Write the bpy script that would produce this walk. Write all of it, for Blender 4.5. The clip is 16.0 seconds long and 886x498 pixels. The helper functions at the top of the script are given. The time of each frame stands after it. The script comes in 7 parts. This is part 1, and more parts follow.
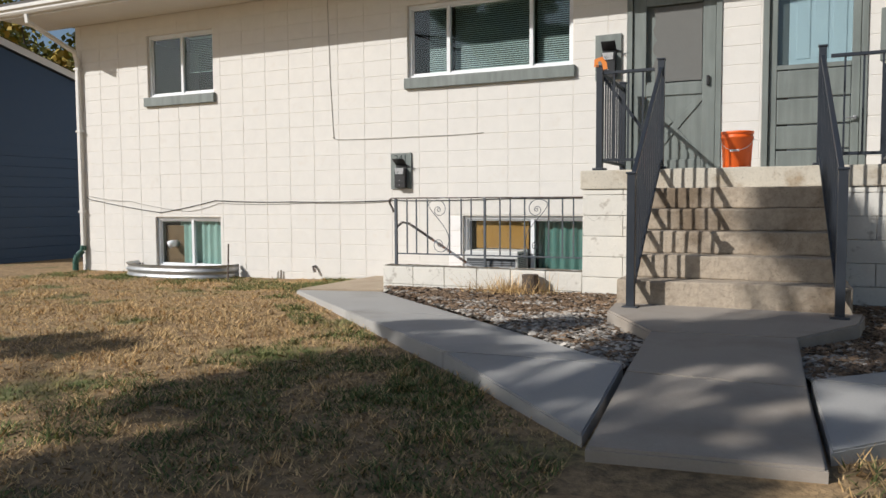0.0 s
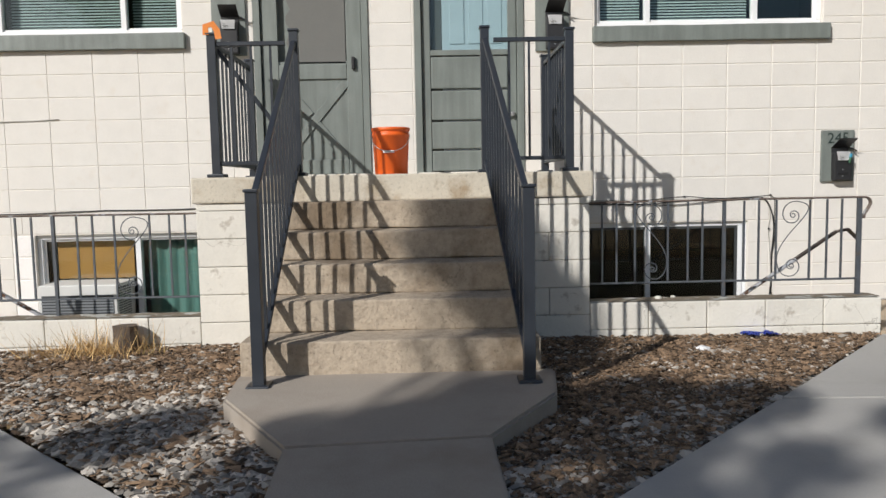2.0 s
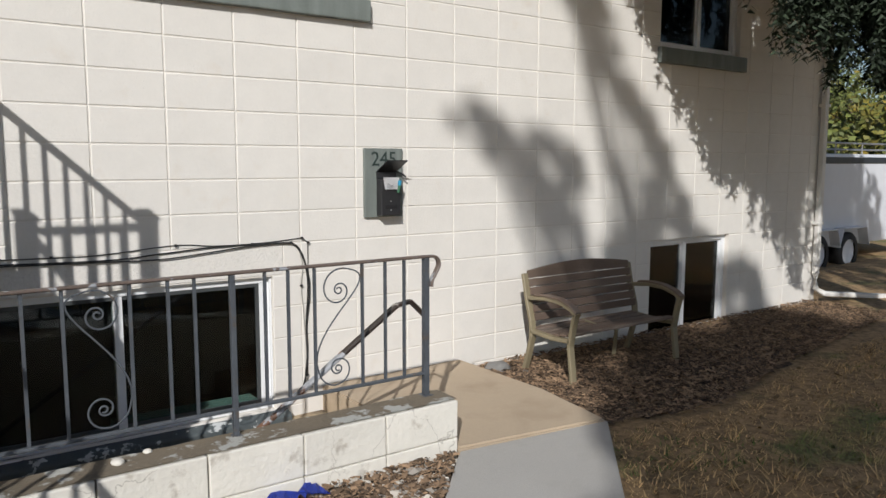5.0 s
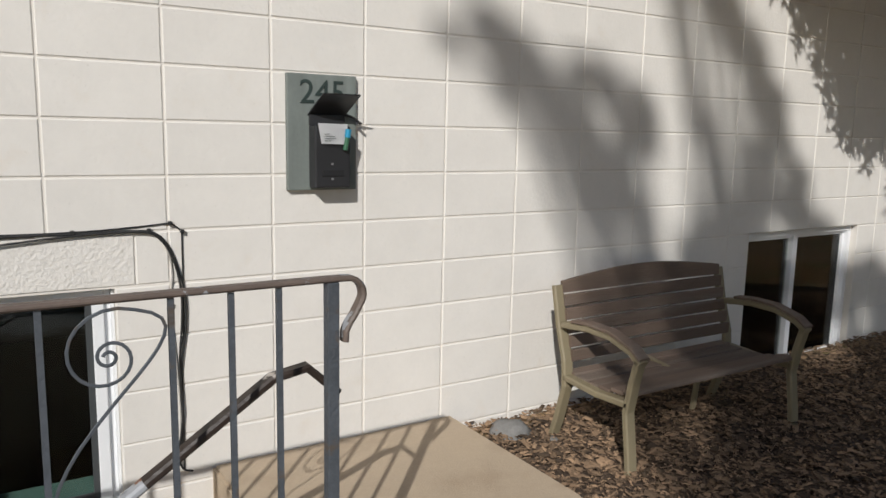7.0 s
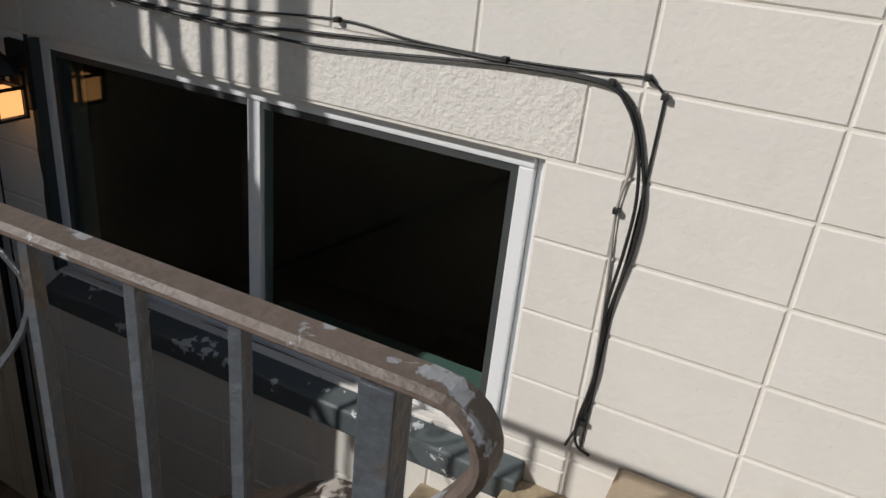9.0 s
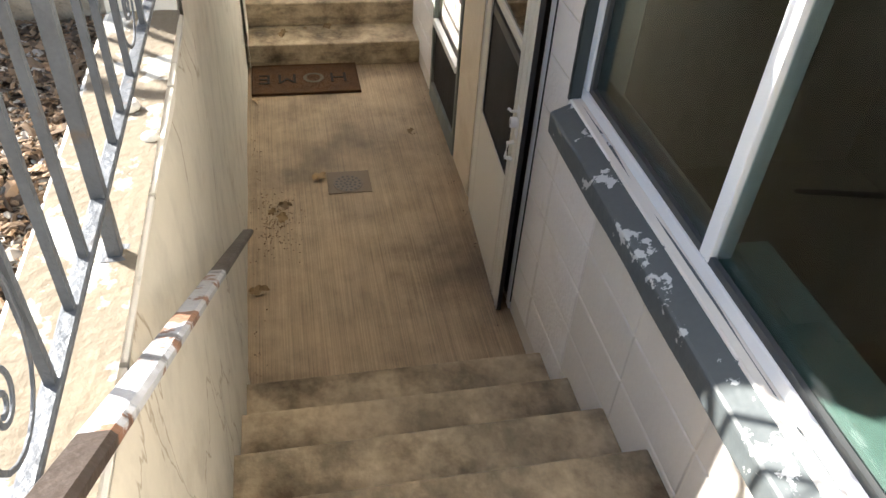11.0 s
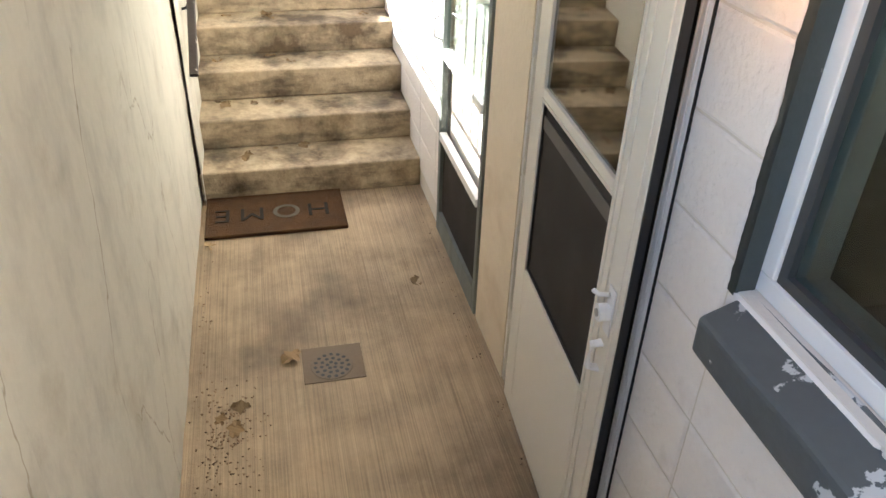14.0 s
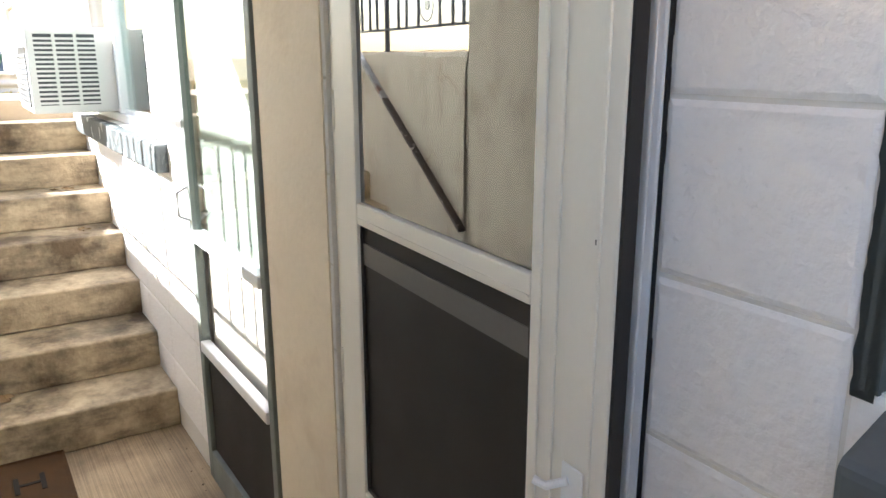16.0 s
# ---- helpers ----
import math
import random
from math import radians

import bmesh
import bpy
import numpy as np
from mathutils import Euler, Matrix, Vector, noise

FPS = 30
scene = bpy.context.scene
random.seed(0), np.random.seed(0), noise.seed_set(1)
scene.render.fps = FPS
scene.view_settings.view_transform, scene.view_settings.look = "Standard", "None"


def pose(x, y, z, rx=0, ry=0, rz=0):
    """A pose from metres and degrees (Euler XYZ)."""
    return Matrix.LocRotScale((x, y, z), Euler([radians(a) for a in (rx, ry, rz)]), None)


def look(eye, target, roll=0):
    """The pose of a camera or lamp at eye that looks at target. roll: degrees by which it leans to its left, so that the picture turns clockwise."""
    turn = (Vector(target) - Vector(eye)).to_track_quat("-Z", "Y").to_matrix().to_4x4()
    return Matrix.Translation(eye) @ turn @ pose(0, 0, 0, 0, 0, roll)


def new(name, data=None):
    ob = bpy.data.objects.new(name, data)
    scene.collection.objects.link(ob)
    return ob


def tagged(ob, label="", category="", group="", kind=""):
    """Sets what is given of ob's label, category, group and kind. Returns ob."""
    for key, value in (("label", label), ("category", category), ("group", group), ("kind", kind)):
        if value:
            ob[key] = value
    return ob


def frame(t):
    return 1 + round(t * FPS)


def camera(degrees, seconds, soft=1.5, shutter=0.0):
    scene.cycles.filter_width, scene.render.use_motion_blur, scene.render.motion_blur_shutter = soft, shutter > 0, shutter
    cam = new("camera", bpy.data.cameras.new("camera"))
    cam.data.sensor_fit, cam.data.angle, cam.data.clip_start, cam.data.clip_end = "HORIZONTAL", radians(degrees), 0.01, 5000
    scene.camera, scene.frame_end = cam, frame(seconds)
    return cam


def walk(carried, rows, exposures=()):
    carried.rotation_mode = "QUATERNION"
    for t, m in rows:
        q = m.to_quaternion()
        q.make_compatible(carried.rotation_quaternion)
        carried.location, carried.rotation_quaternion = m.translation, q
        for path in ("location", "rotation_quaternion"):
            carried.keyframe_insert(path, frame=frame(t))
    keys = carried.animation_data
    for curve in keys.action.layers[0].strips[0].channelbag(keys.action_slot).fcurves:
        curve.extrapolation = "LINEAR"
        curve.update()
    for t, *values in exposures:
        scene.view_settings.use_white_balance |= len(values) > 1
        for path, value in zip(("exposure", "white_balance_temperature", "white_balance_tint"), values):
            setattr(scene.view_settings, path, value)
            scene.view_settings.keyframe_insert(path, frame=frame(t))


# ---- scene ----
cam = camera(61.0, 16.0)
PATH = [
    (0, (0.086, 1.025, 0.731), (-0.746, 2.84, 0.608), -0.3),
    (0.5, (-0.033, 1.459, 0.821), (-0.555, 3.384, 0.665), -1.1),
    (1, (-0.083, 1.965, 0.865), (-0.353, 3.94, 0.695), -1.4),
    (1.5, (-0.113, 2.485, 0.913), (-0.242, 4.473, 0.737), -1.3),
    (2, (-0.089, 2.95, 0.97), (-0.054, 4.942, 0.795), -1.1),
    (2.5, (-0.04, 3.419, 1.012), (0.242, 5.392, 0.846), -1.0),
    (3, (-0.004, 3.88, 1.042), (0.584, 5.785, 0.883), -0.9),
    (3.5, (0.132, 4.324, 1.123), (0.983, 6.127, 0.963), -0.8),
    (4, (0.283, 4.638, 1.235), (1.322, 6.338, 1.063), -0.6),
    (4.5, (0.609, 4.997, 1.293), (1.764, 6.617, 1.088), -0.1),
    (7, (2.433, 6.902, 1.16), (3.481, 8.578, 0.853), 1.2),
    (7.5, (2.755, 7.271, 1.122), (3.602, 9.058, 0.822), 1.4),
    (8, (3.028, 7.617, 1.12), (3.448, 9.532, 0.725), 2.6),
    (8.5, (3.189, 7.907, 1.126), (3.06, 9.801, 0.498), 4.7),
    (9, (3.363, 8.169, 1.103), (2.606, 9.819, 0.264), 6.1),
    (9.5, (3.411, 8.428, 1.065), (2.203, 9.663, 0.059), 7.0),
    (10, (3.429, 8.636, 1.014), (1.995, 9.416, -0.142), 6.9),
    (12.5, (2.548, 8.963, 0.827), (1.045, 9.189, -0.472), 2.7),
    (13, (2.381, 8.955, 0.73), (0.806, 9.226, -0.473), 3.2),
    (13.5, (2.184, 8.994, 0.6), (0.571, 9.332, -0.534), 2.6),
    (14, (1.995, 9.029, 0.502), (0.362, 9.433, -0.58), 2.0),
    (14.5, (1.845, 9.12, 0.372), (0.182, 9.609, -0.625), 1.4),
    (15, (1.691, 9.163, 0.269), (-0.007, 9.79, -0.582), 0.7),
    (15.5, (1.518, 9.104, 0.177), (-0.172, 9.924, -0.509), 0.3),
    (16, (1.346, 9.156, 0.003), (-0.283, 10.205, -0.491), -0.1),
]
EXPOSURES = [(0.0, 0.17, 6200, 10), (2.5, 0.17, 6250, 10), (4.5, 0.12, 6150, 10), (7.0, -0.02, 6200, 10), (8.0, -0.34, 6250, 10), (8.5, -0.32, 6250, 10), (9.5, 0.44, 6350, 10), (10.0, 1.5, 6550, 10), (12.5, 3.1, 6500, 10), (13.5, 3.25, 6400, 10), (14.5, 3.4, 6350, 10), (15.2, 3.25, 6300, 10), (16.0, 3.2, 6100, 10)]
walk(cam, [(t, look(eye, target, roll)) for t, eye, target, roll in PATH], EXPOSURES)

# ---- light ----
SUN_WAY = Vector((1.19, 1.38, -1.10)).normalized()
world = bpy.data.worlds.new("sky")
scene.world = world
world.use_nodes = True
_n = world.node_tree.nodes
_sky = _n.new("ShaderNodeTexSky")
_sky.sky_type = "NISHITA"
_sky.sun_disc = False
_sky.sun_elevation = math.asin(-SUN_WAY.z)
_sky.sun_rotation = math.atan2(-SUN_WAY.x, -SUN_WAY.y)
_n["Background"].inputs["Strength"].default_value = 0.064
world.node_tree.links.new(_sky.outputs[0], _n["Background"].inputs["Color"])
sun = new("sun", bpy.data.lights.new("sun", "SUN"))
sun.data.energy, sun.data.angle, sun.data.color = 3.75, radians(0.6), (1.0, 0.95, 0.88)
sun.matrix_world = look((0, 0, 30), Vector((0, 0, 30)) + SUN_WAY)

# ---- materials ----


def material(name, colour, rough=0.7, metal=0.0, spread=0.12, scale=6.0, fine=90.0, bump=0.15, stain=None, stain_scale=2.0,
             stain_low=0.5, stain_high=0.7, bump_scale=None, stretch=(1, 1, 1), island=0.0, thing=0.0, spec=0.5):
    """A surface with variation at two scales, an optional second colour in patches, and fine relief."""
    m = bpy.data.materials.new(name)
    m.use_nodes = True
    nt = m.node_tree
    nd, lk = nt.nodes, nt.links
    bsdf = nd["Principled BSDF"]
    bsdf.inputs["Metallic"].default_value = metal
    bsdf.inputs["Specular IOR Level"].default_value = spec
    co = nd.new("ShaderNodeNewGeometry")
    mp = nd.new("ShaderNodeMapping")
    mp.inputs["Scale"].default_value = stretch
    lk.new(co.outputs["Position"], mp.inputs["Vector"])

    def tex(s, detail=4.0):
        t = nd.new("ShaderNodeTexNoise")
        t.inputs["Scale"].default_value = s
        t.inputs["Detail"].default_value = detail
        t.inputs["Roughness"].default_value = 0.6 if detail > 5 else 0.5
        lk.new(mp.outputs[0], t.inputs["Vector"])
        return t.outputs["Fac"]

    def maths(op, a, b):
        q = nd.new("ShaderNodeMath")
        q.operation = op
        for n, v in enumerate((a, b)):
            if isinstance(v, (int, float)):
                q.inputs[n].default_value = v
            else:
                lk.new(v, q.inputs[n])
        return q.outputs[0]

    big, small = tex(scale), tex(fine, 3.0)
    value = maths("ADD", maths("MULTIPLY", maths("SUBTRACT", big, 0.5), 2.4 * spread), maths("MULTIPLY", maths("SUBTRACT", small, 0.5), 1.4 * spread))
    if island:
        g = nd.new("ShaderNodeNewGeometry")
        value = maths("ADD", value, maths("MULTIPLY", maths("SUBTRACT", g.outputs["Random Per Island"], 0.5), island))
    if thing:
        oi = nd.new("ShaderNodeObjectInfo")
        value = maths("ADD", value, maths("MULTIPLY", maths("SUBTRACT", oi.outputs["Random"], 0.5), thing))
    value = maths("ADD", value, 1.0)
    base = nd.new("ShaderNodeVectorMath")
    base.operation = "SCALE"
    base.inputs[0].default_value = colour
    lk.new(value, base.inputs["Scale"])
    out = base.outputs[0]
    if stain:
        ramp = nd.new("ShaderNodeMapRange")
        ramp.inputs["From Min"].default_value, ramp.inputs["From Max"].default_value = stain_low, stain_high
        lk.new(tex(stain_scale, 9.0), ramp.inputs["Value"])
        mix = nd.new("ShaderNodeMix")
        mix.data_type = "RGBA"
        lk.new(ramp.outputs[0], mix.inputs["Factor"])
        lk.new(out, mix.inputs[6])
        mix.inputs[7].default_value = (*stain, 1)
        out = mix.outputs[2]
    lk.new(out, bsdf.inputs["Base Color"])
    lk.new(maths("ADD", maths("MULTIPLY", maths("SUBTRACT", big, 0.5), 0.3), rough), bsdf.inputs["Roughness"])
    if bump:
        b = nd.new("ShaderNodeBump")
        b.inputs["Strength"].default_value = bump
        b.inputs["Distance"].default_value = 0.01
        lk.new(tex(bump_scale or fine, 5.0), b.inputs["Height"])
        lk.new(b.outputs[0], bsdf.inputs["Normal"])
    return m


def cracked(m, colour, scale=1.3, width=0.012, amount=0.8, stretch=(1, 1, 1)):
    """Thin wandering cracks, darker than the surface and sunk into it."""
    nt = m.node_tree
    nd, lk = nt.nodes, nt.links
    bsdf = nd["Principled BSDF"]
    co = nd.new("ShaderNodeNewGeometry")
    mp = nd.new("ShaderNodeMapping")
    mp.inputs["Scale"].default_value = stretch
    lk.new(co.outputs["Position"], mp.inputs["Vector"])
    wob = nd.new("ShaderNodeTexNoise")
    wob.inputs["Scale"].default_value = 5.0
    wob.inputs["Detail"].default_value = 5.0
    lk.new(mp.outputs[0], wob.inputs["Vector"])
    add = nd.new("ShaderNodeMix")
    add.data_type = "VECTOR"
    add.inputs["Factor"].default_value = 0.22
    lk.new(mp.outputs[0], add.inputs[4])
    lk.new(wob.outputs["Color"], add.inputs[5])
    v = nd.new("ShaderNodeTexVoronoi")
    v.feature = "DISTANCE_TO_EDGE"
    v.inputs["Scale"].default_value = scale
    lk.new(add.outputs[1], v.inputs["Vector"])
    r = nd.new("ShaderNodeMapRange")
    r.inputs["From Min"].default_value, r.inputs["From Max"].default_value = 0.0, width
    r.inputs["To Min"].default_value, r.inputs["To Max"].default_value = amount, 0.0
    lk.new(v.outputs["Distance"], r.inputs["Value"])
    gate = nd.new("ShaderNodeTexNoise")
    gate.inputs["Scale"].default_value = 1.7
    lk.new(mp.outputs[0], gate.inputs["Vector"])
    gr = nd.new("ShaderNodeMapRange")
    gr.inputs["From Min"].default_value, gr.inputs["From Max"].default_value = 0.47, 0.55
    lk.new(gate.outputs["Fac"], gr.inputs["Value"])
    mul = nd.new("ShaderNodeMath")
    mul.operation = "MULTIPLY"
    lk.new(r.outputs[0], mul.inputs[0])
    lk.new(gr.outputs[0], mul.inputs[1])
    mix = nd.new("ShaderNodeMix")
    mix.data_type = "RGBA"
    old = bsdf.inputs["Base Color"].links[0].from_socket
    lk.new(mul.outputs[0], mix.inputs["Factor"])
    lk.new(old, mix.inputs[6])
    mix.inputs[7].default_value = (*colour, 1)
    lk.new(mix.outputs[2], bsdf.inputs["Base Color"])
    return m


def grained(m, stretch, scale=1.0, low=0.7, high=1.2, lo_at=0.35, hi_at=0.65, relief=0.0, detail=4.0):
    """Streaks, blotches or pits of a given direction that scale the surface's own colour."""
    nt = m.node_tree
    nd, lk = nt.nodes, nt.links
    bsdf = nd["Principled BSDF"]
    co = nd.new("ShaderNodeNewGeometry")
    mp = nd.new("ShaderNodeMapping")
    mp.inputs["Scale"].default_value = stretch
    lk.new(co.outputs["Position"], mp.inputs["Vector"])
    t = nd.new("ShaderNodeTexNoise")
    t.inputs["Scale"].default_value = scale
    t.inputs["Detail"].default_value = detail
    t.inputs["Roughness"].default_value = 0.62 if detail > 5 else 0.5
    lk.new(mp.outputs[0], t.inputs["Vector"])
    r = nd.new("ShaderNodeMapRange")
    r.inputs["From Min"].default_value, r.inputs["From Max"].default_value = lo_at, hi_at
    r.inputs["To Min"].default_value, r.inputs["To Max"].default_value = low, high
    lk.new(t.outputs["Fac"], r.inputs["Value"])
    v = nd.new("ShaderNodeVectorMath")
    v.operation = "SCALE"
    lk.new(bsdf.inputs["Base Color"].links[0].from_socket, v.inputs[0])
    lk.new(r.outputs[0], v.inputs["Scale"])
    lk.new(v.outputs[0], bsdf.inputs["Base Color"])
    if relief:
        b = nd.new("ShaderNodeBump")
        b.inputs["Strength"].default_value = relief
        b.inputs["Distance"].default_value = 0.006
        lk.new(r.outputs[0], b.inputs["Height"])
        if bsdf.inputs["Normal"].links:
            lk.new(bsdf.inputs["Normal"].links[0].from_socket, b.inputs["Normal"])
        lk.new(b.outputs[0], bsdf.inputs["Normal"])
    return m


def glass_material(name, tint, ior=1.6):
    m = bpy.data.materials.new(name)
    m.use_nodes = True
    nd, lk = m.node_tree.nodes, m.node_tree.links
    nd.remove(nd["Principled BSDF"])
    tr, gl, fr, mx = (nd.new("ShaderNode" + k) for k in ("BsdfTransparent", "BsdfGlossy", "Fresnel", "MixShader"))
    tr.inputs["Color"].default_value = (*tint, 1)
    gl.inputs["Roughness"].default_value = 0.012
    fr.inputs["IOR"].default_value = ior
    lk.new(fr.outputs[0], mx.inputs[0])
    lk.new(tr.outputs[0], mx.inputs[1])
    lk.new(gl.outputs[0], mx.inputs[2])
    lk.new(mx.outputs[0], nd["Material Output"].inputs["Surface"])
    return m


M_BLOCK = material("painted_block", (0.72, 0.69, 0.64), 0.75, spread=0.03, scale=3.0, fine=40, bump=0.16, bump_scale=60, stain=(0.66, 0.60, 0.52), stain_scale=5.0, stain_low=0.60, stain_high=0.85, thing=0.03)
M_BLOCK = grained(grained(M_BLOCK, (1, 1, 1), 85, 0.90, 1.0, 0.29, 0.35, 0.40, 6.0), (1, 1, 1), 7, 0.965, 1.02, 0.3, 0.7, 0.0, 10.0)
M_LINTEL = grained(grained(material("stippled_lintel_paint", (0.71, 0.68, 0.63), 0.8, spread=0.04, scale=3.0, fine=40, bump=0.5, bump_scale=70), (1, 1, 1), 75, 0.92, 1.01, 0.34, 0.48, 0.55, 6.0), (1, 1, 1), 30, 0.97, 1.01, 0.35, 0.6, 0.25, 8.0)
M_JOINT = material("painted_joint", (0.72, 0.68, 0.62), 0.8, spread=0.06, bump=0.2)
M_BASEBLOCK = grained(material("painted_basement_block", (0.84, 0.81, 0.785), 0.62, spread=0.05, scale=3.0, fine=45, bump=0.55, bump_scale=60, stain=(0.60, 0.55, 0.48), stain_scale=3.0, stain_low=0.60, stain_high=0.85, thing=0.03), (1, 1, 1), 95, 0.90, 1.0, 0.28, 0.38, 0.7, 6.0)
M_PLASTER = grained(cracked(cracked(material("yellowed_plaster", (0.52, 0.485, 0.405), 0.8, spread=0.08, scale=2.0, fine=35, bump=0.4, bump_scale=14, stain=(0.34, 0.29, 0.21), stain_scale=3.5, stain_low=0.56, stain_high=0.82), (0.20, 0.15, 0.09), 1.1, 0.0045, 0.8, (1, 1, 0.45)), (0.22, 0.17, 0.11), 2.3, 0.008, 0.7, (1.2, 1, 0.4)), (4, 4, 2.2), 1.6, 0.84, 1.04, 0.32, 0.52, 0.3, 12.0)
M_CURB = cracked(material("peeling_white_block", (0.70, 0.67, 0.60), 0.85, spread=0.08, scale=5, fine=50, bump=0.5, bump_scale=30, stain=(0.46, 0.42, 0.36), stain_scale=9.0, stain_low=0.60, stain_high=0.70, thing=0.08), (0.20, 0.17, 0.14), 3, 0.006, 0.6)
M_CAPTOP = material("weathered_lime_top", (0.17, 0.14, 0.10), 0.9, spread=0.2, scale=9, fine=60, bump=0.6, bump_scale=45, stain=(0.42, 0.42, 0.39), stain_scale=7.0, stain_low=0.53, stain_high=0.57)
M_TRIM = grained(material("grey_green_paint", (0.185, 0.208, 0.192), 0.55, spread=0.12, scale=5, fine=60, bump=0.15), (14, 14, 1.5), 1.0, 0.82, 1.06)
M_TRIMPEEL = material("peeling_grey_paint", (0.085, 0.100, 0.105), 0.55, spread=0.12, scale=5, fine=60, bump=0.35, bump_scale=20, stain=(0.55, 0.57, 0.57), stain_scale=8.0, stain_low=0.585, stain_high=0.597)
M_JAMB = material("grey_reveal_paint", (0.052, 0.064, 0.064), 0.55, spread=0.15, scale=5, fine=60, bump=0.35, bump_scale=25, stain=(0.45, 0.45, 0.43), stain_scale=30.0, stain_low=0.70, stain_high=0.71)
M_LANDING = grained(material("pale_landing_concrete", (0.55, 0.50, 0.41), 0.85, spread=0.12, scale=3, fine=60, bump=0.4, bump_scale=45, stain=(0.34, 0.26, 0.17), stain_scale=3.5, stain_low=0.56, stain_high=0.74), (1, 1, 1), 45, 0.75, 1.04, 0.30, 0.45, 0.5, 8.0)
M_CONC = material("walk_concrete", (0.40, 0.385, 0.36), 0.85, spread=0.10, scale=1.6, fine=70, bump=0.2, bump_scale=120, stain=(0.30, 0.28, 0.25), stain_scale=1.3, stain_low=0.5, stain_high=0.8)
M_TAN = material("tan_concrete", (0.44, 0.35, 0.25), 0.85, spread=0.10, scale=2.5, fine=70, bump=0.2, bump_scale=120, stain=(0.33, 0.25, 0.17), stain_scale=2.2, stain_low=0.5, stain_high=0.8)
M_PATH = material("tan_path_concrete", (0.36, 0.315, 0.265), 0.85, spread=0.12, scale=1.6, fine=70, bump=0.25, bump_scale=110, stain=(0.26, 0.215, 0.17), stain_scale=1.6, stain_low=0.48, stain_high=0.78)
M_STEP = grained(grained(cracked(material("porch_step_concrete", (0.40, 0.33, 0.25), 0.88, spread=0.18, scale=3, fine=60, bump=0.6, bump_scale=50, stain=(0.20, 0.15, 0.10), stain_scale=2.0, stain_low=0.49, stain_high=0.66), (0.2, 0.16, 0.12), 2.2, 0.01, 0.5), (1, 1, 1), 70, 0.62, 1.04, 0.28, 0.42, 0.8, 8.0), (1, 1, 1), 19, 0.84, 1.06, 0.36, 0.55, 1.0, 10.0)
M_WELLSTEP = grained(grained(material("stained_well_steps", (0.40, 0.318, 0.21), 0.8, spread=0.20, scale=4, fine=50, bump=0.5, bump_scale=40, stain=(0.10, 0.07, 0.04), stain_scale=2.3, stain_low=0.49, stain_high=0.64), (1.0, 1.3, 4.5), 2.6, 0.55, 1.1, 0.38, 0.54, 0.0, 12.0), (1, 1, 1), 22, 0.84, 1.06, 0.34, 0.56, 0.3, 8.0)
M_WELLFLOOR = grained(grained(material("brushed_well_floor", (0.39, 0.292, 0.186), 0.75, spread=0.10, scale=2.2, fine=60, bump=0.2, bump_scale=60, stain=(0.13, 0.092, 0.058), stain_scale=1.15, stain_low=0.47, stain_high=0.68), (2.2, 230, 1), 1.0, 0.76, 1.16, 0.34, 0.66, 0.35), (1, 1, 1), 6, 0.82, 1.06, 0.34, 0.58, 0.0, 12.0)
M_RAIL = material("dark_rail_paint", (0.026, 0.031, 0.040), 0.38, spread=0.1, bump=0.04)
M_IRON = material("old_iron_paint", (0.088, 0.098, 0.112), 0.5, metal=0.2, spread=0.25, scale=14, fine=120, bump=0.4, bump_scale=60, stain=(0.11, 0.09, 0.075), stain_scale=12, stain_low=0.60, stain_high=0.68)
M_HAND = material("brown_handrail", (0.030, 0.020, 0.015), 0.5, spread=0.25, scale=8, fine=90, bump=0.3, bump_scale=50, stain=(0.42, 0.38, 0.34), stain_scale=9, stain_low=0.62, stain_high=0.65)
M_FLAKED = grained(material("flaked_handrail", (0.33, 0.34, 0.36), 0.6, spread=0.15, scale=10, fine=90, bump=0.5, bump_scale=40, stain=(0.17, 0.085, 0.05), stain_scale=11, stain_low=0.53, stain_high=0.55), (1, 1, 1), 9, 0.45, 1.05, 0.40, 0.46, 0.4, 8.0)
M_RUST = material("chipped_handrail", (0.125, 0.095, 0.078), 0.55, spread=0.3, scale=10, fine=90, bump=0.4, bump_scale=50, stain=(0.30, 0.31, 0.33), stain_scale=14, stain_low=0.585, stain_high=0.60)
M_WHITE = material("white_vinyl", (0.78, 0.79, 0.80), 0.4, spread=0.03, bump=0.03)
M_TRACK = material("dark_window_track", (0.055, 0.06, 0.062), 0.5, spread=0.1, bump=0.03)
M_MINT = material("mint_sill_board", (0.24, 0.36, 0.31), 0.6, spread=0.05, bump=0.03)
M_DOORWHITE = material("cream_storm_door", (0.76, 0.73, 0.66), 0.42, spread=0.03, scale=3, bump=0.03)
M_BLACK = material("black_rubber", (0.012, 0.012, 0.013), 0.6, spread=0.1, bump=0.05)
M_SCREEN = material("dark_insect_screen", (0.017, 0.014, 0.011), 0.8, spread=0.15, fine=400, bump=0.1, bump_scale=700)
# indoor shade put into the colour of the unseen rooms
M_ROOM = material("room_shade_dark", (0.10, 0.10, 0.095), 0.9, spread=0.1, bump=0)
M_BLIND = material("pale_blind", (0.60, 0.66, 0.64), 0.6, spread=0.04, bump=0)
M_CURTAIN = material("green_curtain", (0.13, 0.24, 0.21), 0.8, spread=0.1, bump=0.05)
M_PALECURTAIN = material("pale_sea_green_curtain", (0.42, 0.54, 0.49), 0.8, spread=0.08, bump=0.05)
M_GLASS = glass_material("window_glass", (0.80, 0.88, 0.87), 1.55)
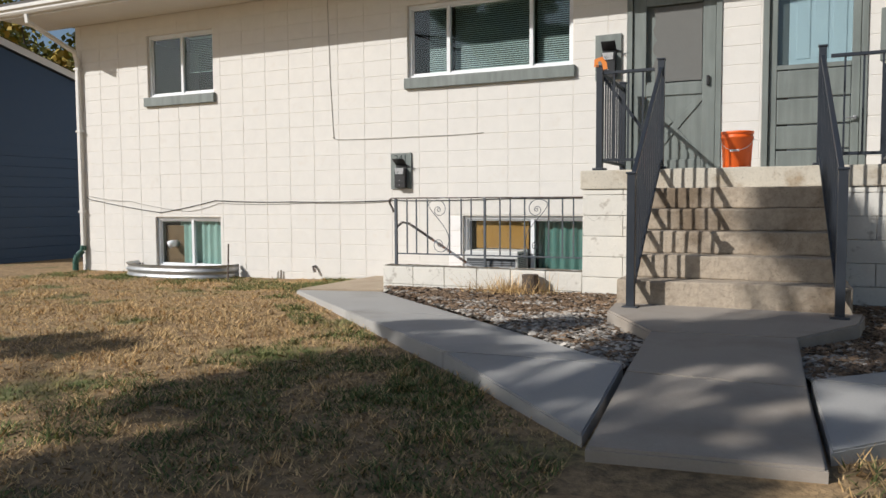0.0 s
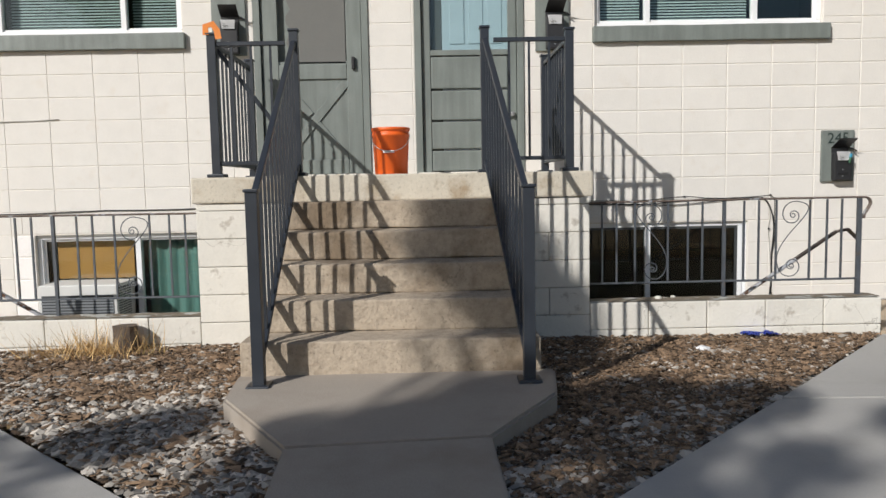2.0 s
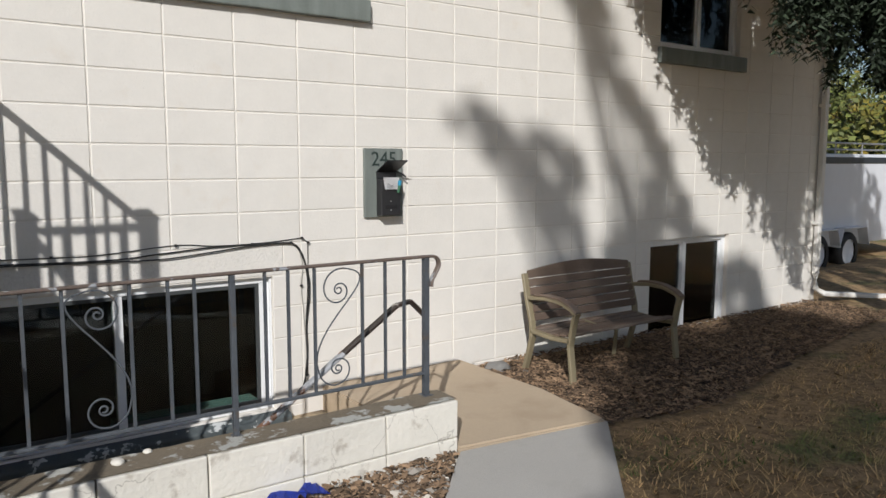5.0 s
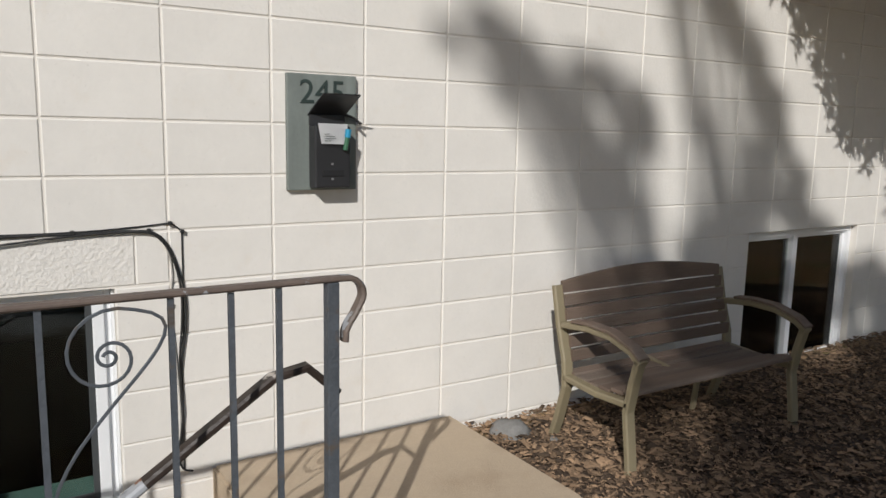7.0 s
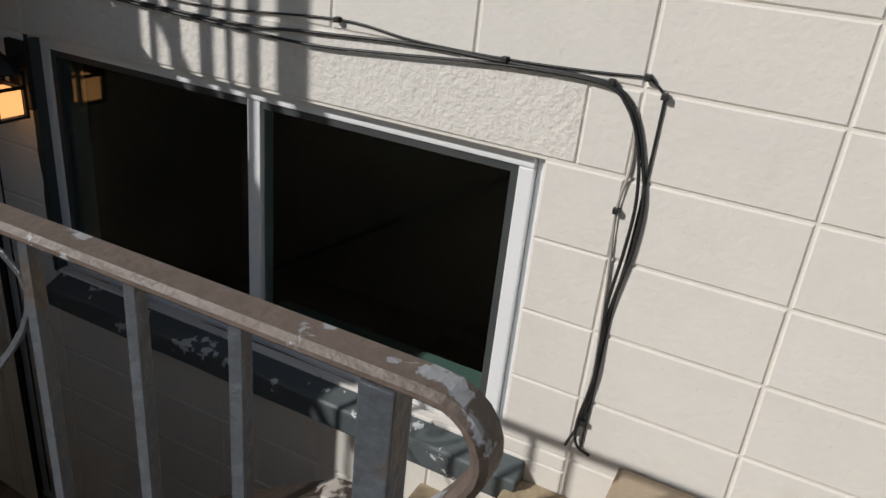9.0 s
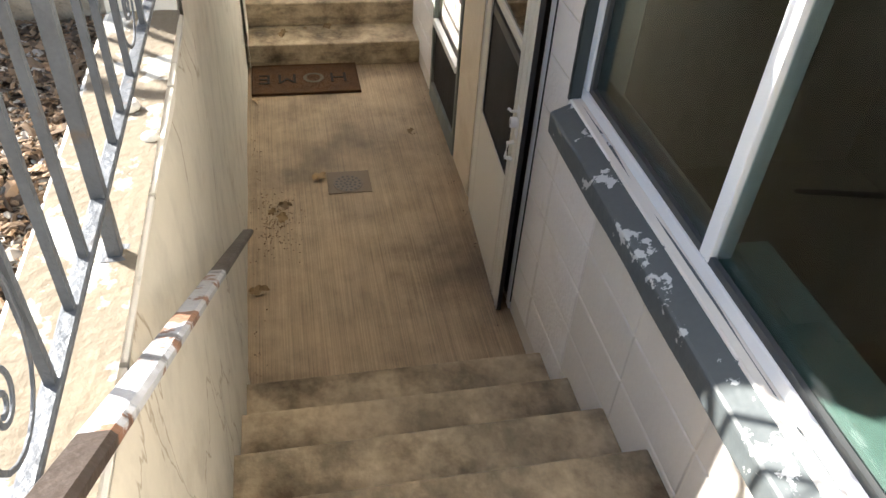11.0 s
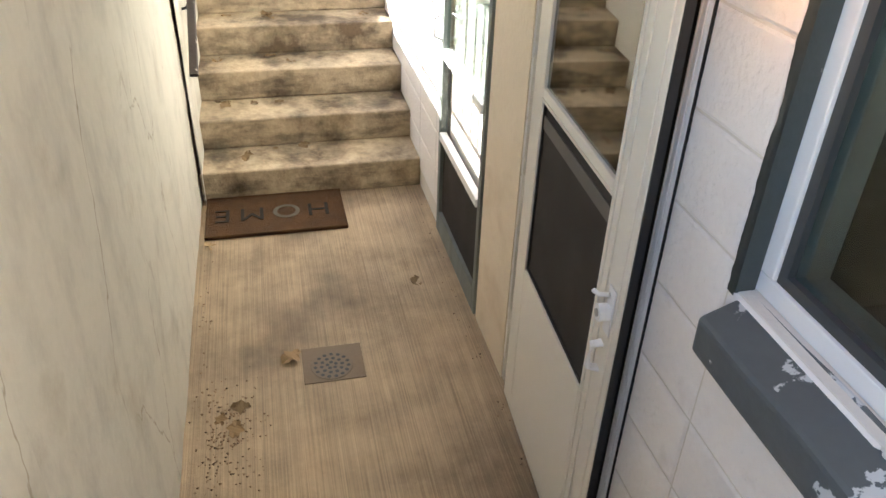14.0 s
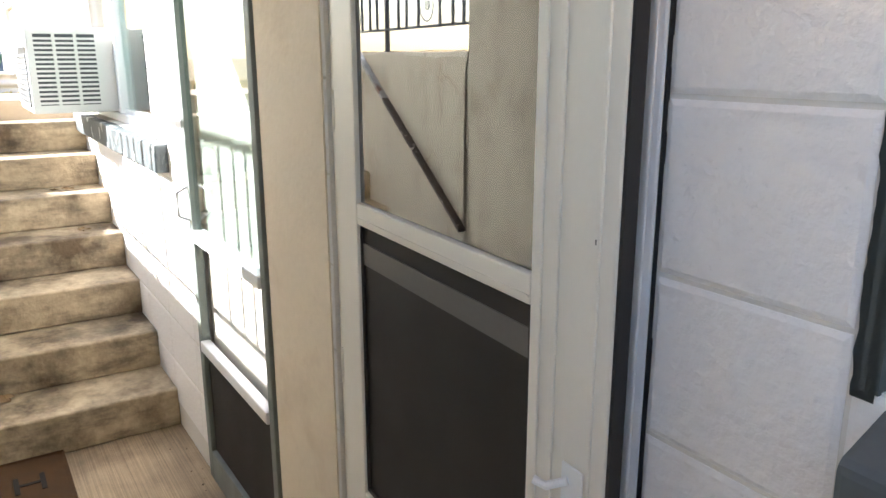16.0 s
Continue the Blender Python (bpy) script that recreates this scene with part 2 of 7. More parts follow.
# clear panes: gloss grows towards grazing view alike on both faces
_n2, _l2 = M_GLASS.node_tree.nodes, M_GLASS.node_tree.links
_lw, _pw, _ma = _n2.new("ShaderNodeLayerWeight"), _n2.new("ShaderNodeMath"), _n2.new("ShaderNodeMath")
_lw.inputs["Blend"].default_value = 0.5
_pw.operation, _ma.operation = "POWER", "MULTIPLY_ADD"
_pw.inputs[1].default_value = 4.0
_ma.inputs[1].default_value, _ma.inputs[2].default_value = 0.9, 0.06
_l2.new(_lw.outputs["Facing"], _pw.inputs[0])
_l2.new(_pw.outputs[0], _ma.inputs[0])
_l2.new(_ma.outputs[0], _n2["Mix Shader"].inputs[0])
M_TINTGLASS = M_GLASS.copy()
M_TINTGLASS.name = "tinted_window_glass"
M_TINTGLASS.node_tree.nodes["Transparent BSDF"].inputs["Color"].default_value = (0.60, 0.67, 0.66, 1)
M_DARKGLASS = glass_material("dim_window_glass", (0.55, 0.60, 0.58), 1.6)
M_STORMGLASS = glass_material("storm_door_glass", (0.62, 0.64, 0.62), 3.6)
M_ORANGE = material("orange_plastic", (0.80, 0.13, 0.015), 0.4, spread=0.08, bump=0.03)
M_GROUND = grained(material("dry_lawn_soil", (0.33, 0.22, 0.11), 0.95, spread=0.25, scale=1.2, fine=50, bump=0.8, bump_scale=60, stain=(0.13, 0.15, 0.05), stain_scale=1.3, stain_low=0.54, stain_high=0.7), (1, 1, 1), 16, 0.55, 1.3, 0.35, 0.62, 0.6, 8.0)
M_MULCH = grained(material("bark_and_soil", (0.085, 0.056, 0.036), 0.95, spread=0.3, scale=3, fine=70, bump=0.9, bump_scale=70), (1, 1, 1), 45, 0.5, 1.7, 0.35, 0.65, 0.8)
M_STONE = material("river_gravel", (0.36, 0.325, 0.28), 0.85, spread=0.1, bump=0.2, island=1.2)
M_PALESTONE = material("pale_pebble", (0.52, 0.48, 0.42), 0.85, spread=0.1, bump=0.1, island=1.0)
M_CHIP = material("wood_chip", (0.19, 0.125, 0.075), 0.9, spread=0.15, bump=0.1, island=1.5)
M_DRYLEAF = material("dead_leaf", (0.26, 0.17, 0.08), 0.8, spread=0.2, bump=0.1, island=0.9, thing=0.5)
M_GRASS = material("dry_grass_blade", (0.56, 0.38, 0.175), 0.85, spread=0.28, scale=1.6, bump=0, stain=(0.15, 0.19, 0.055), stain_scale=1.3, stain_low=0.54, stain_high=0.66, island=1.0)
M_BENCHMETAL = material("bench_bronze_frame", (0.22, 0.185, 0.115), 0.5, spread=0.12, scale=8, bump=0.1)
M_BENCHWOOD = material("bench_slat", (0.14, 0.10, 0.075), 0.75, spread=0.22, scale=3, fine=30, bump=0.35, bump_scale=40, stretch=(0.4, 5, 5), thing=0.3, stain=(0.20, 0.17, 0.14), stain_scale=2.0, stain_low=0.5, stain_high=0.8)
M_CABLE = material("black_cable", (0.02, 0.02, 0.02), 0.5, bump=0)
M_GREYCABLE = material("grey_cable", (0.36, 0.34, 0.31), 0.6, bump=0)
M_MAIL = material("black_mailbox", (0.022, 0.022, 0.024), 0.42, spread=0.15, scale=8, bump=0.05)
M_PAPER = material("white_paper", (0.80, 0.80, 0.80), 0.8, spread=0.02, bump=0)
M_NUMBER = material("dark_numeral", (0.03, 0.045, 0.04), 0.5, bump=0)
M_MAT = material("coir_mat", (0.075, 0.034, 0.010), 1.0, spread=0.45, scale=9, fine=160, bump=0.9, bump_scale=320)
M_INK = material("mat_lettering", (0.014, 0.011, 0.009), 1.0, spread=0.3, fine=200, bump=0.5)
M_ROOF = material("roof_shingle", (0.12, 0.11, 0.10), 0.9, spread=0.2, bump=0.4)
M_SOFFIT = material("soffit_paint", (0.62, 0.58, 0.52), 0.8, spread=0.05, bump=0.05)
M_GUTTER = material("white_gutter", (0.70, 0.68, 0.64), 0.5, spread=0.08, bump=0.05)
M_BLUE = material("blue_siding", (0.042, 0.075, 0.135), 0.7, spread=0.06, bump=0.06)
M_BARK = material("tree_bark", (0.10, 0.075, 0.055), 0.95, spread=0.3, scale=8, bump=0.8, bump_scale=25)
M_LEAF = material("broad_leaf", (0.11, 0.13, 0.030), 0.6, spread=0.1, bump=0, island=1.0, stain=(0.30, 0.20, 0.02), stain_scale=0.5, stain_low=0.5, stain_high=0.7)
M_NEEDLE = material("spruce_needle", (0.020, 0.032, 0.015), 0.7, spread=0.1, bump=0, island=0.8)
M_STEEL = material("galvanised_steel", (0.42, 0.42, 0.42), 0.42, metal=0.7, spread=0.15, scale=7, bump=0.1)
M_TEALPIPE = material("green_plastic_pipe", (0.04, 0.12, 0.09), 0.5, spread=0.1, bump=0.1)

# ---- mesh helpers ----


def box(bm, x0, x1, y0, y1, z0, z1, bevel=0.0, segments=2):
    vs = [bm.verts.new((x, y, z)) for x in (x0, x1) for y in (y0, y1) for z in (z0, z1)]
    fs = [bm.faces.new([vs[i] for i in q]) for q in ((0, 1, 3, 2), (4, 6, 7, 5), (0, 4, 5, 1), (2, 3, 7, 6), (0, 2, 6, 4), (1, 5, 7, 3))]
    if bevel:
        es = list({e for f in fs for e in f.edges})
        bmesh.ops.bevel(bm, geom=es, offset=bevel, segments=segments, affect="EDGES", profile=0.6, clamp_overlap=True)
    return bm


def prism(bm, points, z0, z1, bevel=0.0):
    """A slab over a plan polygon (counter-clockwise). z1, and z0, may be a function of x, y."""
    top = z1 if callable(z1) else (lambda x, y: z1)
    low = z0 if callable(z0) else (lambda x, y: z0)
    a = [bm.verts.new((x, y, low(x, y))) for x, y in points]
    b = [bm.verts.new((x, y, top(x, y))) for x, y in points]
    n = len(points)
    fs = [bm.faces.new(b), bm.faces.new(a[::-1])]
    fs += [bm.faces.new((a[i], a[(i + 1) % n], b[(i + 1) % n], b[i])) for i in range(n)]
    if bevel:
        bmesh.ops.bevel(bm, geom=list(fs[0].edges), offset=bevel, segments=2, affect="EDGES")
    return bm


def sweep(bm, points, section, closed_ends=True, up=Vector((0, 0, 1))):
    """Sweep a section (list of (side, above)) along points."""
    pts = [Vector(p) for p in points]
    rings = []
    for i, p in enumerate(pts):
        d = (pts[min(i + 1, len(pts) - 1)] - pts[max(i - 1, 0)]).normalized()
        ref = up if abs(d.dot(up)) < 0.97 else Vector((0, 1, 0))
        side = d.cross(ref).normalized()
        above = side.cross(d)
        rings.append([bm.verts.new(p + side * u + above * v) for u, v in section])
    n = len(section)
    for a, b in zip(rings, rings[1:]):
        for i in range(n):
            bm.faces.new((a[i], a[(i + 1) % n], b[(i + 1) % n], b[i]))
    if closed_ends:
        bm.faces.new(rings[0][::-1])
        bm.faces.new(rings[-1])
    return bm


def round_section(r, n=8):
    return [(r * math.cos(2 * math.pi * i / n), r * math.sin(2 * math.pi * i / n)) for i in range(n)]


def bar_section(w, h, c=0.003):
    w, h = w / 2, h / 2
    return [(-w, -h + c), (-w + c, -h), (w - c, -h), (w, -h + c), (w, h - c), (w - c, h), (-w + c, h), (-w, h - c)]


def tube(bm, points, r, n=8):
    return sweep(bm, points, round_section(r, n))


def lathe(bm, profile, cx, cy, n=24, cap=True):
    """Turn a profile of (radius, z) about an upright axis."""
    rings = [[bm.verts.new((cx + r * math.cos(2 * math.pi * i / n), cy + r * math.sin(2 * math.pi * i / n), z)) for i in range(n)] for r, z in profile]
    for a, b in zip(rings, rings[1:]):
        for i in range(n):
            bm.faces.new((a[i], a[(i + 1) % n], b[(i + 1) % n], b[i]))
    if cap:
        bm.faces.new(rings[0][::-1])
        bm.faces.new(rings[-1])
    return bm


def part(name, bm, mat, parent=None, label="", smooth=False):
    """Link a bmesh as one mesh object, under a thing or a part."""
    bmesh.ops.recalc_face_normals(bm, faces=bm.faces)
    me = bpy.data.meshes.new(name)
    bm.to_mesh(me)
    bm.free()
    me.materials.append(mat)
    if smooth:
        for p in me.polygons:
            p.use_smooth = True
    return part_of(name, me, parent, label)


def part_of(name, me, parent=None, label="", at=None):
    ob = new(name, me)
    if parent:
        ob.parent = parent
        top = parent
        while top.parent:
            top = top.parent
        if parent is top:
            ob.matrix_parent_inverse = Matrix.Translation(-top.location)
        else:
            ob.matrix_parent_inverse = Matrix.Identity(4)
    if at:
        ob.location = at
    if label:
        tagged(ob, label)
    return ob


def B():
    return bmesh.new()


def raw(name, verts, faces, mat, parent=None, label="", smooth=False):
    me = bpy.data.meshes.new(name)
    me.from_pydata(verts, [], faces)
    me.materials.append(mat)
    if smooth:
        for p in me.polygons:
            p.use_smooth = True
    return part_of(name, me, parent, label)


def thing(name, at, label, category, group="", kind=""):
    e = new(name)
    e.empty_display_size = 0.1
    e.location = at
    return tagged(e, label, category, group, kind)


def structure(ob, label="", category=""):
    return tagged(ob, label, category, "", "structure")

# ---- large structure ----
WALL = 9.82          # front face of the painted blocks
COL, ROW, X0, Z0 = 0.4064, 0.2032, 3.04, 1.384
LEFT, RIGHT = -10.5, 9.4
FLOOR, TOPSTEP = -1.564, -0.19
PARAPET_IN, PARAPET_OUT = 8.60, 8.40
PORCH_L, PORCH_R, PORCH_Z = -1.77, 1.08, 1.04
WELL_L, WELL_R = -3.98, 3.18

# openings in the facade: x0, x1, z0, z1
OPEN = {
    "upper_left": (-8.95, -7.66, 2.37, 3.31),
    "upper_big_left": (-4.44, -2.25, 2.34, 3.27),
    "upper_big_right": (1.43, 3.50, 2.34, 3.27),
    "upper_right": (6.54, 7.74, 2.31, 3.27),
    "low_left": (-8.87, -7.58, -0.24, 0.53),
    "well_left": (-3.67, -1.83, -0.31, 0.565),
    "well_right": (1.03, 2.845, -0.290, 0.569),
    "low_right": (6.50, 7.70, -0.37, 0.575),
    "porch_door_left": (-1.62, -0.60, PORCH_Z, 3.12),
    "porch_door_right": (-0.19, 0.79, PORCH_Z, 3.12),
    "well_door_left": (-1.335, -0.55, FLOOR, 0.605),
    "well_door_right": (-0.14, 0.77, FLOOR, 0.658),
}


def minus(rects, hole):
    out = []
    hx0, hx1, hz0, hz1 = hole
    for x0, x1, z0, z1 in rects:
        if hx0 >= x1 or hx1 <= x0 or hz0 >= z1 or hz1 <= z0:
            out.append((x0, x1, z0, z1))
            continue
        if z0 < hz0:
            out.append((x0, x1, z0, hz0))
        if z1 > hz1:
            out.append((x0, x1, hz1, z1))
        a, b = max(z0, hz0), min(z1, hz1)
        if x0 < hx0:
            out.append((x0, hx0, a, b))
        if x1 > hx1:
            out.append((hx1, x1, a, b))
    return [r for r in out if r[1] - r[0] > 0.004 and r[3] - r[2] > 0.004]


# wall core, its face is the recessed joint
rects = [(LEFT, RIGHT, -1.75, 3.75)]
for hole in OPEN.values():
    rects = minus(rects, hole)
bm = B()
for x0, x1, z0, z1 in rects:
    box(bm, x0, x1, WALL + 0.0042, WALL + 0.20, z0, z1)
wall_front = structure(part("wall_front", bm, M_JOINT), "cream painted concrete block front wall of the house", "wall")

bm = B()
box(bm, LEFT, LEFT + 0.2, WALL + 0.2, 17.5, -1.75, 3.75)
structure(part("wall_west", bm, M_BLOCK), "cream painted block end wall", "wall")
bm = B()
box(bm, RIGHT - 0.2, RIGHT, WALL + 0.2, 17.5, -1.75, 3.75)
structure(part("wall_east", bm, M_BLOCK), "cream painted block end wall", "wall")
bm = B()
box(bm, LEFT, RIGHT, 17.3, 17.5, -1.75, 3.75)
structure(part("wall_back", bm, M_BLOCK), "cream painted block back wall", "wall")
# unseen rooms added behind the windows and doors; indoor dimness is in their colour
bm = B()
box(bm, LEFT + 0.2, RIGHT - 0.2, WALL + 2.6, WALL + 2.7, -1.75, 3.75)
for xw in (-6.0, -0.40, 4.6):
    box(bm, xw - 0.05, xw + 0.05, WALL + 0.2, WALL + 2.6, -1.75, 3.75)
structure(part("wall_inner", bm, M_ROOM), "added inner walls behind the windows, coloured dark for indoor shade", "wall")
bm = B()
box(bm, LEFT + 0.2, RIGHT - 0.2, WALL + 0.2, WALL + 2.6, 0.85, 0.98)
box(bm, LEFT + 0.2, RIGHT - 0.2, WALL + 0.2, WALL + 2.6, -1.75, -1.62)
structure(part("floor", bm, M_ROOM), "added indoor floors of the two storeys, coloured dark for indoor shade", "floor")
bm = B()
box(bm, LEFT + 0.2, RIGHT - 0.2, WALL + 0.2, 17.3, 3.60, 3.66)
structure(part("ceiling", bm, M_ROOM), "added indoor ceiling, coloured dark for indoor shade", "ceiling")

# roof, soffit and fascia
EAVE_Y = WALL - 0.88
bm = B()
box(bm, LEFT - 0.62, RIGHT + 0.62, EAVE_Y, WALL - 0.002, 3.60, 3.64)
structure(part("soffit", bm, M_SOFFIT), "painted boarded soffit under the eave", "soffit")
bm = B()
for y0, z0, y1, z1 in ((EAVE_Y - 0.06, 3.80, 13.7, 5.35), (13.7, 5.35, 18.3, 3.80)):
    prism(bm, [(LEFT - 0.66, y0), (RIGHT + 0.66, y0), (RIGHT + 0.66, y1), (LEFT - 0.66, y1)],
          lambda x, y: z0 + (z1 - z0) * (y - y0) / (y1 - y0) - 0.08, lambda x, y: z0 + (z1 - z0) * (y - y0) / (y1 - y0))
structure(part("roof", bm, M_ROOF), "dark shingled low pitched roof", "roof")
for gx0, gx1 in ((LEFT, LEFT + 0.2), (RIGHT - 0.2, RIGHT)):
    bm = B()
    vs = [bm.verts.new((x, y, z)) for x in (gx0, gx1) for y, z in ((WALL + 0.2, 3.75), (17.5, 3.75), (13.7, 5.22))]
    bm.faces.new(vs[:3]), bm.faces.new(vs[3:])
    for i in range(3):
        j = (i + 1) % 3
        bm.faces.new((vs[i], vs[j], vs[j + 3], vs[i + 3]))
    structure(part("gable", bm, M_BLOCK), "cream painted gable under the roof", "wall")
gutter = thing("gutter", (0, EAVE_Y - 0.06, 3.62), "white painted metal gutter along the eave", "gutter")
bm = B()
prof = [(0.0, 0.0), (-0.05, 0.0), (-0.075, 0.03), (-0.075, 0.06), (-0.11, 0.08), (-0.11, 0.13), (-0.10, 0.13), (-0.10, 0.09), (-0.06, 0.07), (-0.06, 0.04), (-0.04, 0.015), (0.0, 0.015)]
ends = [[bm.verts.new((x, EAVE_Y + y, 3.61 + z)) for y, z in prof] for x in (LEFT - 0.64, RIGHT + 0.64)]
for i in range(len(prof)):
    j = (i + 1) % len(prof)
    bm.faces.new((ends[0][i], ends[0][j], ends[1][j], ends[1][i]))
part("trough", bm, M_GUTTER, gutter)
bm = B()
box(bm, LEFT - 0.62, RIGHT + 0.62, EAVE_Y + 0.001, EAVE_Y + 0.022, 3.58, 3.79)
part("fascia", bm, M_GUTTER, gutter)


def downspout(x, side):
    d = thing("downspout", (x, WALL - 0.05, -0.3), "white painted metal downspout on the house corner", "downspout")
    bm = B()
    sec = bar_section(0.075, 0.055, 0.008)
    sweep(bm, [(x - side * 0.02, EAVE_Y - 0.02, 3.62), (x - side * 0.02, EAVE_Y - 0.02, 3.50), (x, WALL - 0.10, 3.18), (x, WALL - 0.05, 3.02), (x, WALL - 0.05, 0.05)], sec)
    part("pipe", bm, M_GUTTER, d)
    for z in (0.6, 1.9, 2.9):
        bm = B()
        box(bm, x - 0.055, x + 0.055, WALL - 0.085, WALL - 0.001, z, z + 0.03, 0.004)
        part("strap", bm, M_GUTTER, d)
    return d


spout = downspout(LEFT + 0.09, 1)
bm = B()
pts = [(LEFT + 0.09, WALL - 0.05, 0.06), (LEFT + 0.08, WALL - 0.06, -0.02), (LEFT + 0.03, WALL - 0.12, -0.10), (LEFT + 0.0, WALL - 0.14, -0.2), (LEFT + 0.0, WALL - 0.14, -0.40)]
for k, (a, b) in enumerate(zip(pts, pts[1:])):
    for q in range(4):
        p = Vector(a).lerp(Vector(b), q / 4)
        p2 = Vector(a).lerp(Vector(b), (q + 0.55) / 4)
        tube(bm, [p, p2], 0.052, 10)
        tube(bm, [p2, Vector(a).lerp(Vector(b), (q + 1) / 4)], 0.043, 10)
part("drain_hose", bm, M_TEALPIPE, spout, "green corrugated plastic drain hose")
spout2 = downspout(RIGHT - 0.09, -1)
bm = B()
sweep(bm, [(RIGHT - 0.09, WALL - 0.05, 0.06), (RIGHT - 0.09, WALL - 0.06, -0.12), (RIGHT - 0.02, WALL - 0.12, -0.18), (RIGHT + 1.5, WALL - 0.5, -0.33)], bar_section(0.075, 0.055, 0.008))
part("outlet", bm, M_GUTTER, spout2)

# ---- ground ----


def ground_z(x, y):
    z = -0.285 - 0.06 * max(0.0, 4.0 - max(y, -2.0))
    if x < -4.5:
        z -= 0.06 * min(1.0, (-4.5 - x) / 2)
    return z


xs = sorted({-400, -150, -60, -30, -20, *np.arange(-16, 14.1, 0.4).round(3).tolist(), LEFT + 0.1, RIGHT - 0.1, WELL_L, WELL_R, 20, 30, 60, 150, 400})
ys = sorted({-300, -100, -40, -15, *np.arange(-8, 8.3, 0.4).round(3).tolist(), PARAPET_OUT + 0.03, 9.1, WALL + 0.01, 13.0, 17.4, 25, 40, 80, 150, 400})
bm = B()
grid = {}


def gv(x, y):
    if (x, y) not in grid:
        n = 0.02 * noise.noise((x * 0.7, y * 0.7, 0)) if -14 < x < 13 and -6 < y < 9.8 else 0
        grid[x, y] = bm.verts.new((x, y, ground_z(x, y) + n))
    return grid[x, y]


for x0, x1 in zip(xs, xs[1:]):
    for y0, y1 in zip(ys, ys[1:]):
        cx, cy = (x0 + x1) / 2, (y0 + y1) / 2
        if (WELL_L < cx < WELL_R and PARAPET_OUT + 0.03 < cy < WALL + 0.01) or (LEFT + 0.1 < cx < RIGHT - 0.1 and WALL + 0.01 < cy < 17.4):
            continue
        bm.faces.new((gv(x0, y0), gv(x1, y0), gv(x1, y1), gv(x0, y1)))
structure(part("ground", bm, M_GROUND, smooth=True), "dry patchy lawn ground, straw brown with green tufts", "ground")


def path_z(x, y):
    return -0.075 - 0.058 * max(0.0, 6.6 - y)


# walks: polygons in plan


def walk_z(x, y):
    return path_z(x, y) - 0.012 if y < 5.2 else (-0.168 - (y - 5.2) * (0.03 if x < 0 else 0.012))


pave = thing("pavement", (-0.2, 4.8, -0.3), "pale grey poured concrete walk slabs leading to the porch", "pavement", kind="structure")


def lerp2(a, b, t):
    return (a[0] + (b[0] - a[0]) * t, a[1] + (b[1] - a[1]) * t)


def slab_run(a0, a1, b0, b1, cuts, top):
    """Slabs between the edge a0-a1 and the edge b0-b1, cut at shares of the length."""
    for t0, t1 in zip(cuts, cuts[1:]):
        g = 0.0025
        q = [lerp2(a0, a1, t0 + g), lerp2(b0, b1, t0 + g), lerp2(b0, b1, t1 - g), lerp2(a0, a1, t1 - g)]
        bm = B()
        prism(bm, q, lambda x, y: top(x, y) - 0.14, top, 0.008)
        part("slab", bm, M_CONC, pave)


def slab(points, top, mat, thick=0.14, bevel=0.008):
    bm = B()
    prism(bm, points, lambda x, y: top(x, y) - thick, top, bevel)
    return part("slab", bm, mat, pave)


slab([(-0.672, 4.05), (-0.728, 5.19), (-1.80, 5.14)], walk_z, M_CONC)
slab([(-0.735, 5.20), (-2.385, 6.79), (-3.41, 6.62), (-1.815, 5.152)], walk_z, M_CONC)
slab([(-2.393, 6.80), (-4.05, 8.385), (-5.0, 8.10), (-3.42, 6.63)], walk_z, M_CONC)
slab([(0.255, 4.20), (1.30, 5.19), (0.212, 5.19)], walk_z, M_CONC)
slab([(0.213, 5.20), (1.308, 5.20), (2.76, 6.72), (1.72, 6.77)], walk_z, M_CONC)
slab([(1.73, 6.78), (2.77, 6.73), (4.24, 8.27), (3.25, 8.39)], walk_z, M_CONC)
slab([(-0.715, 5.99), (-0.683, 5.02), (0.19, 5.02), (0.16, 6.06)], path_z, M_PATH)
slab([(-0.682, 5.012), (-0.622, 3.90), (0.238, 3.99), (0.191, 5.012)], path_z, M_PATH, 0.12, 0.012)
bm = B()
prism(bm, [(-0.72, 5.995), (0.16, 6.065), (0.53, 6.60), (0.60, 7.08), (-1.17, 7.08), (-1.13, 6.62)], -0.3, path_z, 0.014)
part("slab", bm, M_PATH, pave)
# lower walk in front of the step
for y0, y1 in ((1.45, 3.86), (-0.4, 1.43), (-2.2, -0.42), (-4.0, -2.22)):
    bm = B()
    prism(bm, [(-0.62, y0), (0.24, y0), (0.225, y1), (-0.58, y1)], -0.7, lambda x, y: -0.365 - 0.03 * (3.9 - y), 0.008)
    part("slab", bm, M_PATH, pave)
for pts, z in (([(-5.0, 8.12), (-4.05, 8.40), (-3.99, 8.62), (-3.98, WALL), (-4.95, WALL)], -0.245), ([(3.26, 8.40), (4.22, 8.27), (4.31, 8.9), (4.32, WALL), (3.18, WALL), (3.18, 8.62)], -0.19)):
    bm = B()
    prism(bm, pts, z - 0.3, z, 0.012)
    part("landing_slab", bm, M_TAN, pave, "tan stained concrete landing slab")

# ---- stair wells ----
well_floor = structure(part("floor_well", box(B(), -1.95, 1.25, PARAPET_IN - 0.02, WALL + 0.2, FLOOR - 0.15, FLOOR), M_WELLFLOOR), "brushed tan concrete stairwell floor with dark stains", "floor")


